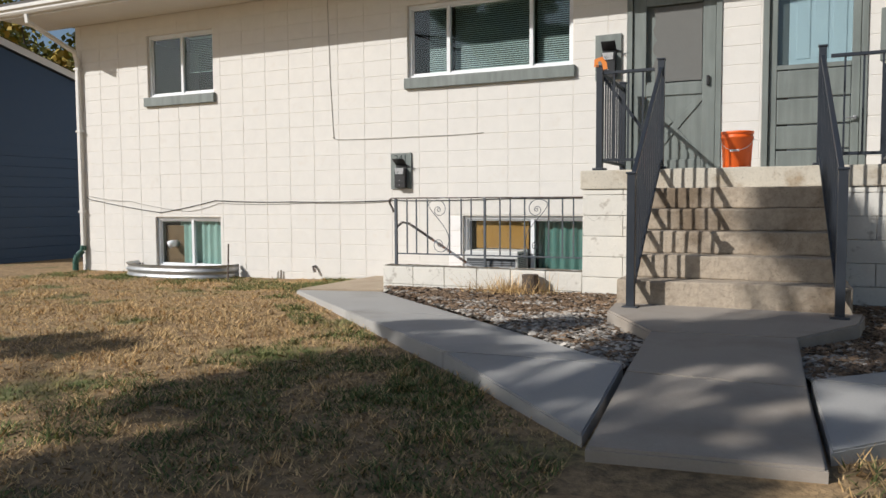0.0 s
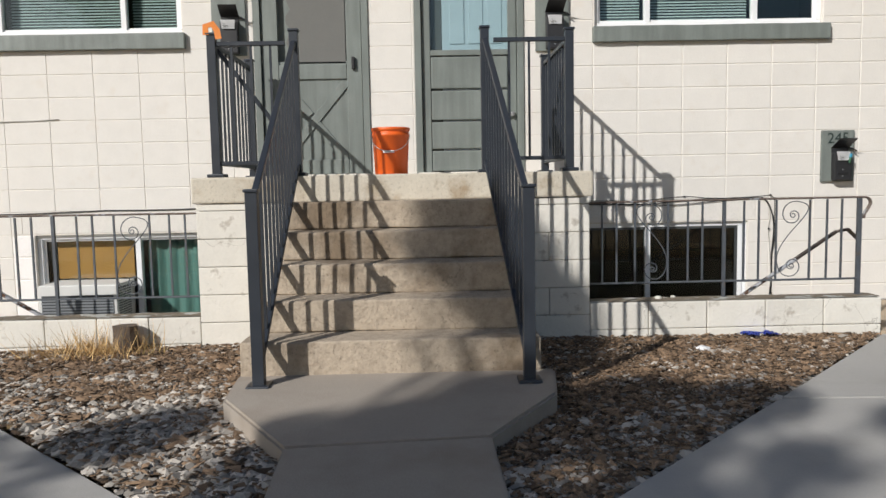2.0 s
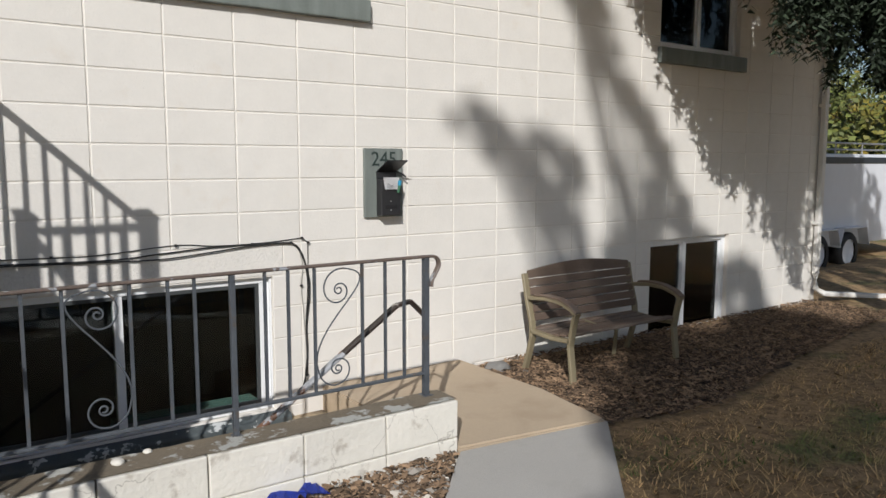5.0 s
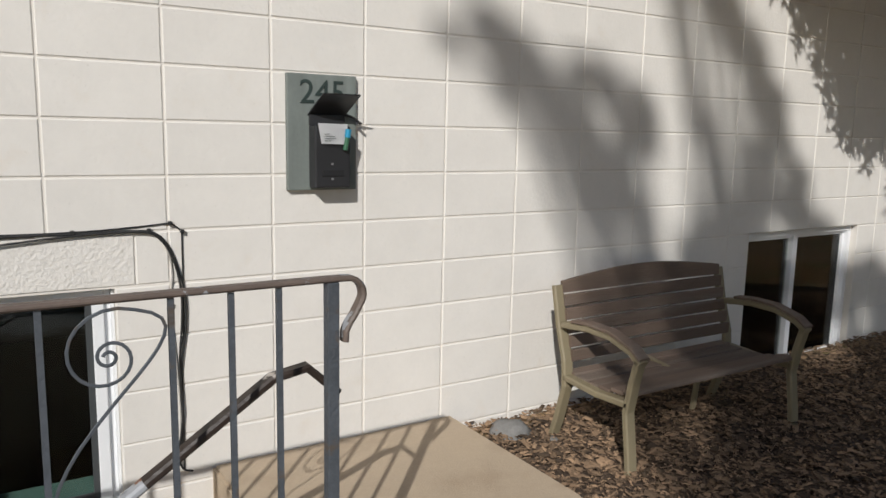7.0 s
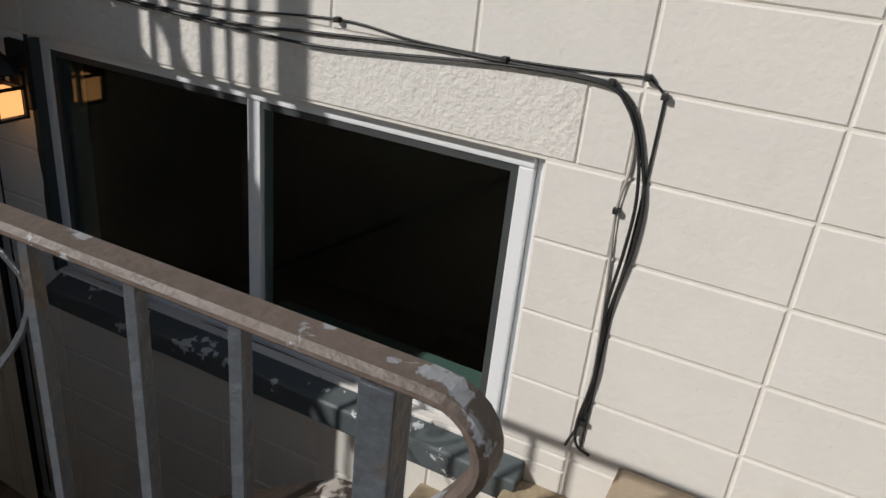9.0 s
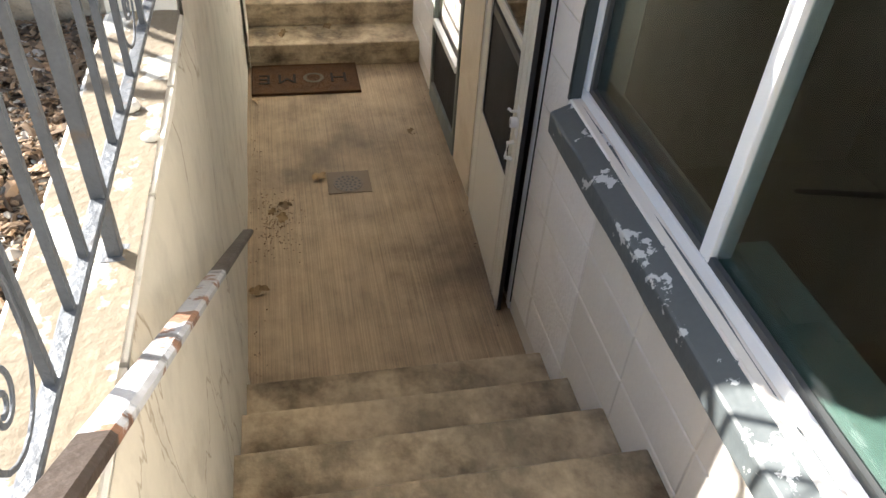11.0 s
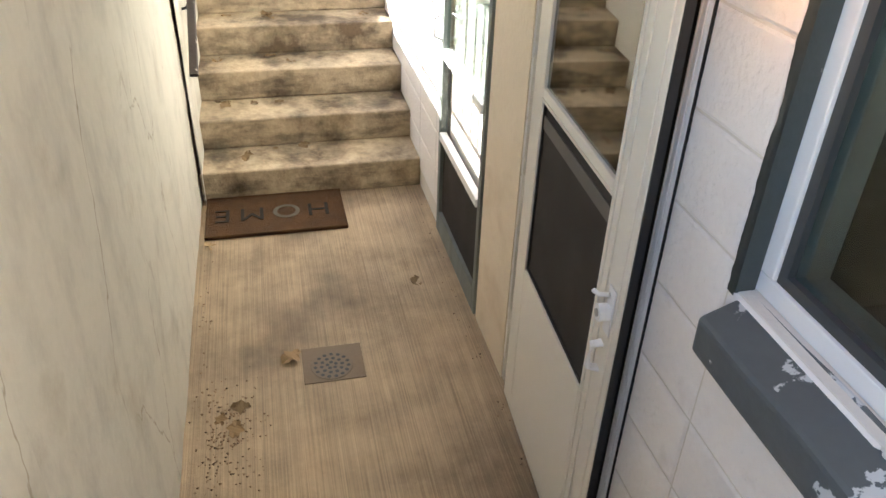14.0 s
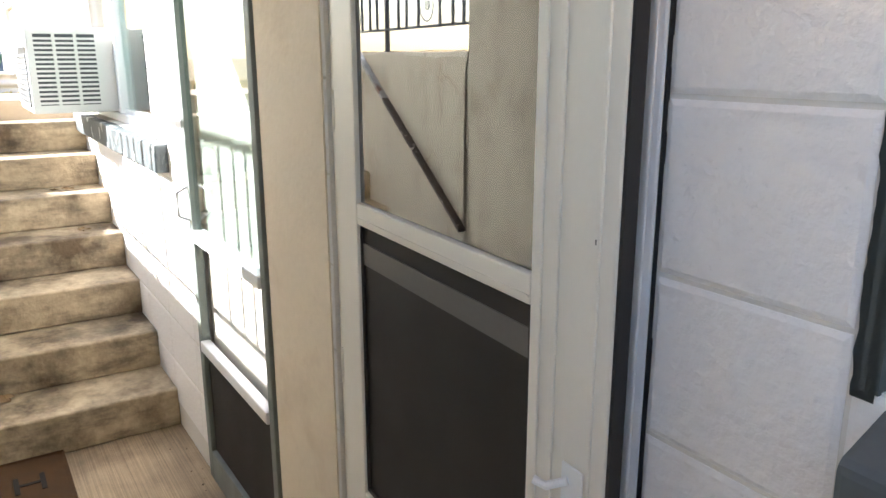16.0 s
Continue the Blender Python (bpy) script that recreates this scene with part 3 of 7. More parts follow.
def stair_flight(x_low, x_top, label):
    """Eight risers from the well floor to the top landing; solid below."""
    st = thing("stairs", (x_low, 9.2, FLOOR), label, "stairs")
    rise = (TOPSTEP - 0.0 - FLOOR) / 8
    run = (x_top - x_low) / 7
    for k in range(7):
        z1 = FLOOR + rise * (k + 1)
        xa, xb = x_low + run * k, x_top
        bm = B()
        box(bm, min(xa, xb), max(xa, xb), PARAPET_IN, WALL + 0.004, z1 - rise + (0.0 if k == 0 else 0.0006), z1, 0.012, 3)
        for v in bm.verts:
            v.co.x += 0.006 * noise.noise(v.co * 6)
            v.co.z += 0.004 * noise.noise(v.co * 5 + Vector((3, 1, 0)))
        part("step", bm, M_WELLSTEP, st)
    return st


stair_flight(1.20, WELL_R, "stained tan concrete steps down to the basement doors")
stair_flight(-1.82, WELL_L, "stained tan concrete steps with dead leaves, beside a window unit")

# wall on the outer side of the wells, with the parapet blocks on top
bm = B()
box(bm, WELL_L, WELL_R, PARAPET_OUT + 0.05, PARAPET_IN - 0.004, FLOOR - 0.2, -0.30)
box(bm, PORCH_L + 0.05, PORCH_R - 0.05, PARAPET_OUT + 0.05, PARAPET_IN - 0.004, -0.30, PORCH_Z - 0.2)
structure(part("wall_retaining", bm, M_PLASTER), "yellowed cracked plaster retaining wall of the stairwell", "wall")
# plastered blocks on the well side
skin = thing("retaining_wall_face", (0, PARAPET_IN, FLOOR), "yellowed white plastered block face, cracked and stained", "wall", kind="structure")
bm = B()
nx, nz = 60, 18
vv = [[None] * (nz + 1) for _ in range(nx + 1)]
for i in range(nx + 1):
    for j in range(nz + 1):
        x = WELL_L + (WELL_R - WELL_L) * i / nx
        z = FLOOR - 0.05 + (-0.02 - FLOOR + 0.05) * j / nz
        vv[i][j] = bm.verts.new((x, PARAPET_IN + 0.012 * noise.noise((x * 1.4, z * 1.8, 5)) + 0.005 * noise.noise((x * 5, z * 5, 2)), z))
for i in range(nx):
    for j in range(nz):
        bm.faces.new((vv[i][j], vv[i + 1][j], vv[i + 1][j + 1], vv[i][j + 1]))
part("plaster", bm, M_PLASTER, skin, smooth=True)
bm = B()
vv = [[bm.verts.new((PORCH_L + (PORCH_R - PORCH_L) * i / 24, PARAPET_IN + 0.01 * noise.noise((i * 0.3, j * 0.4, 9)), -0.03 + 0.9 * j / 8)) for j in range(9)] for i in range(25)]
for i in range(24):
    for j in range(8):
        bm.faces.new((vv[i][j], vv[i + 1][j], vv[i + 1][j + 1], vv[i][j + 1]))
part("plaster", bm, M_PLASTER, skin, smooth=True)


def parapet(x0, x1, top, low):
    p = thing("parapet", ((x0 + x1) / 2, 8.5, low), "low white block parapet with peeling paint round the stairwell", "parapet", kind="structure")
    n = max(1, round((x1 - x0) / COL))
    w = (x1 - x0) / n
    for r, (z0, z1) in enumerate(((low, top - 0.20), (top - 0.196, top))):
        for i in range(n):
            bm = B()
            box(bm, x0 + i * w + 0.003, x0 + (i + 1) * w - 0.003, PARAPET_OUT, PARAPET_IN + 0.008, z0, z1, 0.008)
            for v in bm.verts:
                v.co += Vector((0, 0.006 * noise.noise(v.co * 7), 0.006 * noise.noise(v.co * 5 + Vector((7, 0, 0)))))
            part("block", bm, M_CURB, p)
    bm = B()
    m = 40
    g = [[bm.verts.new((x0 + (x1 - x0) * i / m, PARAPET_OUT + 0.012 + (PARAPET_IN - PARAPET_OUT - 0.016) * j / 4, top + 0.007 + 0.005 * noise.noise((i * 0.8, j * 0.9, x0)))) for j in range(5)] for i in range(m + 1)]
    for i in range(m):
        for j in range(4):
            bm.faces.new((g[i][j], g[i + 1][j], g[i + 1][j + 1], g[i][j + 1]))
    part("mortar_top", bm, M_CAPTOP, p, "lime crusted weathered top", smooth=True)
    return p


for xa, xb, top in ((PORCH_R + 0.004, WELL_R, 0.062), (WELL_L, PORCH_L - 0.004, 0.027)):
    bm = B()
    vv = [[bm.verts.new((xa + (xb - xa) * i / 40, PARAPET_IN + 0.019 - (0.012 if j == 20 else 0.0) + 0.007 * noise.noise((xa + i * 0.11, j * 0.16, 3)), FLOOR - 0.05 + (top - FLOOR + 0.05) * j / 20)) for j in range(21)] for i in range(41)]
    for i in range(40):
        for j in range(20):
            bm.faces.new((vv[i][j], vv[i + 1][j], vv[i + 1][j + 1], vv[i][j + 1]))
    part("plaster", bm, M_PLASTER, skin, smooth=True)


parapet(PORCH_R, 3.25, 0.065, -0.42)
parapet(-4.04, PORCH_L, 0.03, -0.42)
bm = B()
box(bm, WELL_R + 0.002, 3.25, PARAPET_IN - 0.02, WALL, -0.6, -0.34)
structure(part("wall_well_end", bm, M_PLASTER), "plaster end of the stairwell", "wall")

# ---- porch ----
porch = thing("porch", (-0.35, 9.1, -0.3), "raised porch of white painted block with a concrete landing", "porch", kind="structure")
bm = B()
box(bm, PORCH_L - 0.02, PORCH_R + 0.02, PARAPET_OUT - 0.02, WALL - 0.001, PORCH_Z - 0.185, PORCH_Z, 0.014)
for v in bm.verts:
    v.co.z += 0.004 * noise.noise(v.co * 4)
part("landing", bm, M_LANDING, porch, "worn tan concrete landing slab")
for cx0, cx1 in ((PORCH_L, -1.05), (0.38, PORCH_R)):
    zz = -0.42
    for r in range(7):
        z1 = min(zz + ROW, PORCH_Z - 0.188)
        if z1 - zz < 0.02:
            break
        cuts = (cx0, cx1) if r % 2 else (cx0, cx0 + 0.4, cx1)
        for a, b in zip(cuts, cuts[1:]):
            bm = B()
            box(bm, a + 0.002, b - 0.002, PARAPET_OUT, PARAPET_IN - 0.01, zz + 0.002, z1 - 0.002, 0.007)
            part("block", bm, M_CURB, porch)
        zz = z1
steps = thing("porch_steps", (-0.32, 7.7, -0.1), "six worn tan concrete steps up to the porch landing", "steps")
RISE = (PORCH_Z + 0.075) / 6
for k in range(6):
    y0 = 7.05 + 0.265 * k
    z1 = -0.075 + RISE * (k + 1)
    xa, xb = (-1.15, 0.52) if k == 0 else (-1.06, 0.42)
    bm = B()
    if k < 5:
        box(bm, xa, xb, y0, PARAPET_OUT + 0.02, z1 - RISE - (0.3 if k == 0 else -0.0006), z1, 0.014, 3)
    else:
        box(bm, -1.05, 0.38, PARAPET_OUT - 0.024, PARAPET_OUT + 0.02, z1 - RISE, z1 - 0.001, 0.01, 2)
    bmesh.ops.subdivide_edges(bm, edges=[e for e in bm.edges if abs(e.verts[0].co.x - e.verts[1].co.x) > 0.5], cuts=14)
    for v in bm.verts:
        v.co.y += 0.010 * noise.noise(v.co * 5)
        v.co.z += 0.007 * noise.noise(v.co * 4 + Vector((2, 5, 0)))
    part("step", bm, M_STEP if k < 5 else M_LANDING, steps)
bm = B()
box(bm, -1.03, 0.36, PARAPET_OUT + 0.02, PARAPET_OUT + 0.05, -0.4, PORCH_Z - 0.19)
part("core", bm, M_STEP, porch)

# ---- windows ----


def window(n, key, mullions, frame_w=0.042, sash_mat=None, mat=None, sill=None, sill_mat=None, blinds=(), glass=None, label="white vinyl sliding window", deep=0.0, rim=0.0, slope=0.0, inset=0.043):
    x0, x1, z0, z1 = OPEN[key]
    w = thing("window_%d" % n, ((x0 + x1) / 2, WALL, z0), label, "window", kind="structure")
    mat = mat or M_WHITE
    ya, yb = WALL + 0.045 + deep, WALL + 0.115 + deep
    if rim:
        bm = B()
        box(bm, x1 - rim + 0.001, x1 - 0.001, ya + 0.018, yb, z0 + 0.001, z1 - 0.001, 0.003)
        part("window_rim", bm, mat, w)
        bm = B()
        box(bm, x1 - 0.011, x1 - 0.001, ya - 0.012, ya + 0.018, z0 + 0.001, z1 - 0.001, 0.002)
        part("window_rim", bm, mat, w)
        x1 -= rim
    for a, b, c, d in ((x0 + 0.001, x1 - 0.001, z1 - frame_w, z1 - 0.001), (x0 + 0.001, x1 - 0.001, z0 + 0.001, z0 + frame_w), (x0 + 0.001, x0 + frame_w, z0 + frame_w + 0.001, z1 - frame_w - 0.001), (x1 - frame_w, x1 - 0.001, z0 + frame_w + 0.001, z1 - frame_w - 0.001)):
        bm = B()
        box(bm, a, b, ya, yb, c, d, 0.005)
        part("window_frame", bm, mat, w)
    edges = [x0 + frame_w, *mullions, x1 - frame_w]
    for mx in mullions:
        bm = B()
        box(bm, mx - 0.024, mx + 0.024, ya + 0.006, yb, z0 + frame_w + 0.001, z1 - frame_w - 0.001, 0.004)
        part("mullion", bm, mat, w)
    for i, (a, b) in enumerate(zip(edges, edges[1:])):
        bm = B()
        box(bm, a - 0.004, b + 0.004, ya + inset, ya + inset + 0.004, z0 + frame_w - 0.004, z1 - frame_w + 0.004)
        ob = part("pane", bm, glass or M_GLASS, w)
        ob.visible_shadow = False
        # inner sash
        bm = B()
        s = 0.022
        for p, q, c, d in ((a, b, z0 + frame_w, z0 + frame_w + s), (a, b, z1 - frame_w - s, z1 - frame_w), (a, a + s, z0 + frame_w + s, z1 - frame_w - s), (b - s, b, z0 + frame_w + s, z1 - frame_w - s)):
            box(bm, p, q, ya + inset - 0.016, ya + inset - 0.001, c, d)
        part("sash", bm, sash_mat or mat, w)
    if sill:
        sx0, sx1, sz0, sz1, out = sill
        bm = B()
        box(bm, sx0, sx1, WALL - out, WALL + 0.044 + deep, sz0, sz1, 0.008)
        bmesh.ops.subdivide_edges(bm, edges=[e for e in bm.edges if abs(e.verts[0].co.x - e.verts[1].co.x) > 0.5], cuts=12)
        for v in bm.verts:
            v.co.y += 0.006 * noise.noise(v.co * 4)
            v.co.z += 0.004 * noise.noise(v.co * 5)
            if v.co.z > (sz0 + sz1) / 2:
                v.co.z -= slope * min(1.0, max(0.0, (WALL - 0.004 - v.co.y) / out))
        part("window_sill", bm, sill_mat or M_TRIM, w, "grey-green painted concrete sill")
    for bx0, bx1, bz0, bz1, bmat in blinds:
        bl = thing("window_blind", ((bx0 + bx1) / 2, WALL + 0.2, bz0), "pale horizontal slat blind behind the window glass", "blind")
        bm = B()
        z = bz0
        while z < bz1:
            vs = [bm.verts.new(p) for p in ((bx0, WALL + 0.165, z), (bx1, WALL + 0.165, z), (bx1, WALL + 0.185, z + 0.018), (bx0, WALL + 0.185, z + 0.018))]
            bm.faces.new(vs)
            z += 0.026
        ob = part("slats", bm, bmat, bl)
        ob["kind"] = "stuff"
        bm = B()
        box(bm, bx0, bx1, WALL + 0.16, WALL + 0.19, bz1, bz1 + 0.03, 0.004)
        part("head_rail", bm, bmat, bl)
    return w


window(1, "upper_left", [-8.30], sill=(-9.0, -7.62, 2.23, 2.368, 0.05), blinds=[(-8.25, -7.72, 2.72, 3.22, M_BLIND)])
window(2, "upper_big_left", [-3.88, -2.78], sill=(-4.47, -2.22, 2.20, 2.338, 0.05), blinds=[(-3.83, -2.83, 2.42, 3.2, M_BLIND), (-2.74, -2.32, 2.42, 3.2, M_BLIND), (-4.2, -3.92, 2.42, 3.2, M_BLIND)])
window(3, "upper_big_right", [1.92, 2.90], sill=(1.41, 3.55, 2.20, 2.338, 0.05), blinds=[(1.96, 2.87, 2.42, 3.2, M_BLIND), (1.50, 1.88, 2.42, 3.2, M_BLIND)])
window(4, "upper_right", [7.15], sill=(6.50, 7.80, 2.17, 2.308, 0.05), glass=M_DARKGLASS)
window(5, "low_left", [-8.17], label="white vinyl basement window with a pale curtain")
window(6, "well_left", [-2.76], sill=(-3.75, -1.60, -0.42, -0.312, 0.05), sill_mat=M_TRIMPEEL)
window(7, "well_right", [1.932], deep=-0.007, sill=(1.041, 2.93, -0.412, -0.289, 0.068), sill_mat=M_TRIMPEEL, rim=0.034, slope=0.046, inset=0.024, glass=M_TINTGLASS, sash_mat=M_TRACK, label="white vinyl basement window over a peeling grey sill")
window(8, "low_right", [7.06], sill=(6.45, 7.78, -0.46, -0.372, 0.06), sill_mat=M_TRIMPEEL, glass=M_DARKGLASS)
bm = B()
box(bm, 1.90, 2.765, WALL + 0.068, WALL + 0.24, -0.36, -0.236, 0.004)
structure(part("sill_board", bm, M_MINT), "mint green painted sill board behind the glass", "sill")
# grey painted reveal beside the stairwell window
bm = B()
box(bm, 1.018, 1.036, WALL - 0.0025, WALL + 0.0375, -0.292, 0.561)
structure(part("trim", bm, M_JAMB), "peeling grey painted window reveal", "trim")

bm = B()
rows = []
for k in range(84):
    z = -0.30 + 0.872 * k / 83
    e = 1.010 + 0.007 * noise.noise((z * 9, 1, 4)) + 0.004 * noise.noise((z * 45, 2, 4))
    rows.append((bm.verts.new((e, WALL - 0.0018, z)), bm.verts.new((1.0335, WALL - 0.0030, z))))
for (a, b), (c, d) in zip(rows, rows[1:]):
    bm.faces.new((a, b, d, c))
bmesh.ops.solidify(bm, geom=bm.faces[:], thickness=0.0015)
structure(part("trim", bm, M_JAMB), "ragged grey paint lapped onto the blocks", "trim")
bm = B()
for k in range(60):
    z = FLOOR + 0.05 + 2.1 * k / 60
    w = 0.0006 + 0.004 * max(0.0, noise.noise((z * 6, 7, 1)) + 0.12 + 0.5 * noise.noise((z * 30, 3, 1)))
    box(bm, 0.7685, 0.7695 + w, WALL - 0.0022, WALL + 0.004, z, z + 0.036)
structure(part("trim", bm, M_BLACK), "dark cracked caulk joint beside the door frame", "trim")

# curtains and what shows behind the low windows
for x0, x1, z0, z1, dy in ((-8.50, -7.63, -0.2, 0.5, 0.142), (-2.72, -1.88, -0.22, 0.53, 0.19)):
    c = thing("curtain", ((x0 + x1) / 2, WALL + 0.2, z0), "sea-green curtain hanging behind the basement window", "curtain")
    bm = B()
    n = 40
    rows = [[bm.verts.new((x0 + (x1 - x0) * i / n, WALL + dy + 0.015 * math.sin(i * 1.1) + 0.006 * math.sin(i * 2.7), z)) for i in range(n + 1)] for z in (z0, z1)]
    for i in range(n):
        bm.faces.new((rows[0][i], rows[0][i + 1], rows[1][i + 1], rows[1][i]))
    part("cloth", bm, M_CURTAIN if x0 > -5 else M_PALECURTAIN, c, smooth=True)

# ---- doors ----


def panel_frame(parent, name, mat, x0, x1, z0, z1, y0, y1, w, bevel=0.004):
    for a, b, c, d in ((x0, x1, z1 - w, z1), (x0, x0 + w, z0, z1 - w - 0.001), (x1 - w, x1, z0, z1 - w - 0.001)):
        bm = B()
        box(bm, a, b, y0, y1, c, d, bevel)
        part(name, bm, mat, parent)


x0, x1, z0, z1 = OPEN["porch_door_left"]
door = thing("door_1", (-1.1, WALL, z0), "grey-green screen door with torn screen and cross braces", "door", kind="structure")
panel_frame(door, "door_frame", M_TRIM, x0, x1, z0 + 0.001, z1, WALL - 0.015, WALL + 0.10, 0.06)
bm = B()
box(bm, x0 + 0.065, x1 - 0.065, WALL + 0.03, WALL + 0.06, z0 + 0.03, 2.08, 0.006)
part("lower_panel", bm, M_TRIM, door)
for a, b in ((x0 + 0.065, x0 + 0.21), (x1 - 0.20, x1 - 0.065)):
    bm = B()
    box(bm, a, b, WALL + 0.012, WALL + 0.06, z0 + 0.03, z1 - 0.065, 0.006)
    part("stile", bm, M_TRIM, door)
for z in (z0 + 0.03, 1.92, z1 - 0.2):
    bm = B()
    box(bm, x0 + 0.212, x1 - 0.202, WALL + 0.012, WALL + 0.06, z, z + 0.13, 0.006)
    part("rail", bm, M_TRIM, door)
for a, b in (((x0 + 0.24, 1.22), (x1 - 0.22, 1.88)), ((x0 + 0.24, 1.88), (-1.14, 1.60)), ((-1.08, 1.52), (x1 - 0.22, 1.20))):
    bm = B()
    sweep(bm, [(a[0], WALL + 0.026, a[1]), (b[0], WALL + 0.026, b[1])], bar_section(0.02, 0.075, 0.003), up=Vector((0, 0, 1)))
    part("brace", bm, M_TRIM, door)
# torn screen: a sheet with a ragged edge
bm = B()
edge = [(x0 + 0.30 + 0.018 * math.sin(k * 1.7) + 0.012 * math.sin(k * 4.1), 2.06 + k * 0.06) for k in range(15)]
for (a, za), (b, zb) in zip(edge, edge[1:]):
    bm.faces.new([bm.verts.new((a, WALL + 0.03, za)), bm.verts.new((x1 - 0.21, WALL + 0.03, za)), bm.verts.new((x1 - 0.21, WALL + 0.03, zb)), bm.verts.new((b, WALL + 0.03, zb))])
part("screen", bm, material("dusty_screen", (0.16, 0.16, 0.15), 0.9, spread=0.1, bump=0.1, bump_scale=500), door, "torn dusty grey insect screen")
bm = B()
box(bm, x0 + 0.065, x1 - 0.065, WALL + 0.075, WALL + 0.10, z0 + 0.03, z1 - 0.065)
part("inner_door", bm, M_TRIM, door)
bm = B()
box(bm, x1 - 0.155, x1 - 0.125, WALL - 0.02, WALL + 0.012, 2.0, 2.11, 0.008)
part("door_handle", bm, M_BLACK, door)

x0, x1, z0, z1 = OPEN["porch_door_right"]
door = thing("door_2", (0.3, WALL, z0), "grey-green panelled storm door with an upper glass pane", "door", kind="structure")
panel_frame(door, "door_frame", M_TRIM, x0, x1, z0 + 0.001, z1, WALL - 0.015, WALL + 0.10, 0.06)
for a, b in ((x0 + 0.065, x0 + 0.14), (x1 - 0.14, x1 - 0.065)):
    bm = B()
    box(bm, a, b, WALL + 0.02, WALL + 0.06, z0 + 0.03, z1 - 0.065, 0.005)
    part("stile", bm, M_TRIM, door)
zs = [z0 + 0.03, 1.27, 1.53, 1.81, 2.11]
for a, b in zip(zs, zs[1:]):
    bm = B()
    box(bm, x0 + 0.143, x1 - 0.143, WALL + 0.026, WALL + 0.06, a + 0.008, b - 0.008, 0.012)
    part("panel", bm, M_TRIM, door)
bm = B()
box(bm, x0 + 0.142, x1 - 0.142, WALL + 0.018, WALL + 0.06, 2.112, 2.16, 0.004)
part("rail", bm, M_TRIM, door)
bm = B()
box(bm, x0 + 0.14, x1 - 0.14, WALL + 0.035, WALL + 0.039, 2.16, z1 - 0.1)
ob = part("pane", bm, M_GLASS, door)
ob.visible_shadow = False
inner = B()
box(inner, x0 + 0.25, x1 - 0.07, WALL + 0.07, WALL + 0.10, z0 + 0.03, z1 - 0.065, 0.004)
part("inner_door", inner, material("pale_blue_door", (0.50, 0.56, 0.62), 0.5, spread=0.03, bump=0.02), door, "pale blue-white panelled inner door")
for k in range(3):
    bm = B()
    box(bm, 0.13 + k * 0.17, 0.26 + k * 0.17, WALL + 0.062, WALL + 0.069, 2.22, 3.0, 0.006)
    part("inner_panel", bm, material("pale_blue_panel", (0.50, 0.56, 0.62), 0.5, spread=0.03, bump=0.02), door)
# strip in the dark room colour, standing in for shade beside the inner door
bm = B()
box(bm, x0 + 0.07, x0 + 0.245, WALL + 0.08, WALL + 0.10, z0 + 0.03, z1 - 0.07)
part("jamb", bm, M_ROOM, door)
bm = B()
box(bm, x1 - 0.12, x1 - 0.09, WALL - 0.025, WALL + 0.018, 1.56, 1.60, 0.006)
tube(bm, [(x1 - 0.105, WALL - 0.02, 1.58), (x1 - 0.20, WALL - 0.03, 1.575)], 0.008)
part("door_handle", bm, M_STEEL, door)

for key in ("porch_door_left", "porch_door_right"):
    a, b = OPEN[key][:2]
    bm = B()
    box(bm, a + 0.01, b - 0.01, WALL - 0.05, WALL + 0.028, PORCH_Z + 0.001, PORCH_Z + 0.028, 0.006)
    structure(part("door_sill", bm, M_CURB), "white peeling threshold under the porch door", "threshold")

# smooth cream face of the pier between the basement doors; beige includes warm bounce
bm = B()
box(bm, -0.546, -0.150, WALL - 0.004, WALL + 0.001, FLOOR + 0.002, 0.60, 0.001)
structure(part("pier_face", bm, material("cream_pier_bounce_tint", (0.72, 0.62, 0.48), 0.7, spread=0.06, scale=2.5, fine=50, bump=0.3, bump_scale=40, stain=(0.55, 0.44, 0.31), stain_scale=2.5, stain_low=0.55, stain_high=0.8)), "cream painted face of the pier between the doors, warmed for bounced light", "wall")

# cream storm door, standing a few degrees ajar
door = thing("door_3", (0.35, WALL, FLOOR), "cream storm door slightly ajar, glass above a dark screen", "door", kind="structure")
SWING = Matrix.Translation((-0.13, WALL - 0.015, 0)) @ Matrix.Rotation(radians(-3.3), 4, "Z") @ Matrix.Translation((0.13, -(WALL - 0.015), 0))


def leaf_part(name, bm, mat, label="", smooth=False):
    """A piece of the swung leaf, given as if the leaf were shut."""
    bm.transform(SWING)
    return part(name, bm, mat, door, label, smooth)


YF = WALL - 0.015
LX0, LX1, SL, SR = -0.058, 0.775, 0.041, 0.617
z0, z1 = FLOOR + 0.012, 0.60
RAIL_LO, RAIL_HI, SCREEN_LO = -0.315, -0.272, -0.905
for a, b, c, d in ((LX0, SL, z0, z1), (SR, LX1, z0, z1), (SL + 0.001, SR - 0.001, z0, SCREEN_LO), (SL + 0.001, SR - 0.001, 0.50, z1), (SL + 0.001, SR - 0.001, RAIL_LO, RAIL_HI)):
    leaf_part("leaf_panel", box(B(), a, b, YF, YF + 0.022, c, d, 0.004), M_DOORWHITE)
for sx, w in ((SR + 0.020, 0.006), (SR + 0.050, 0.010), (LX1 - 0.030, 0.006)):
    leaf_part("bead", box(B(), sx, sx + w, YF - 0.004, YF, z0 + 0.004, z1 - 0.004, 0.0015), M_DOORWHITE)
leaf_part("rail_bead", box(B(), SL + 0.002, SR - 0.002, YF - 0.003, YF - 0.0005, RAIL_LO + 0.012, RAIL_LO + 0.015), M_DOORWHITE)
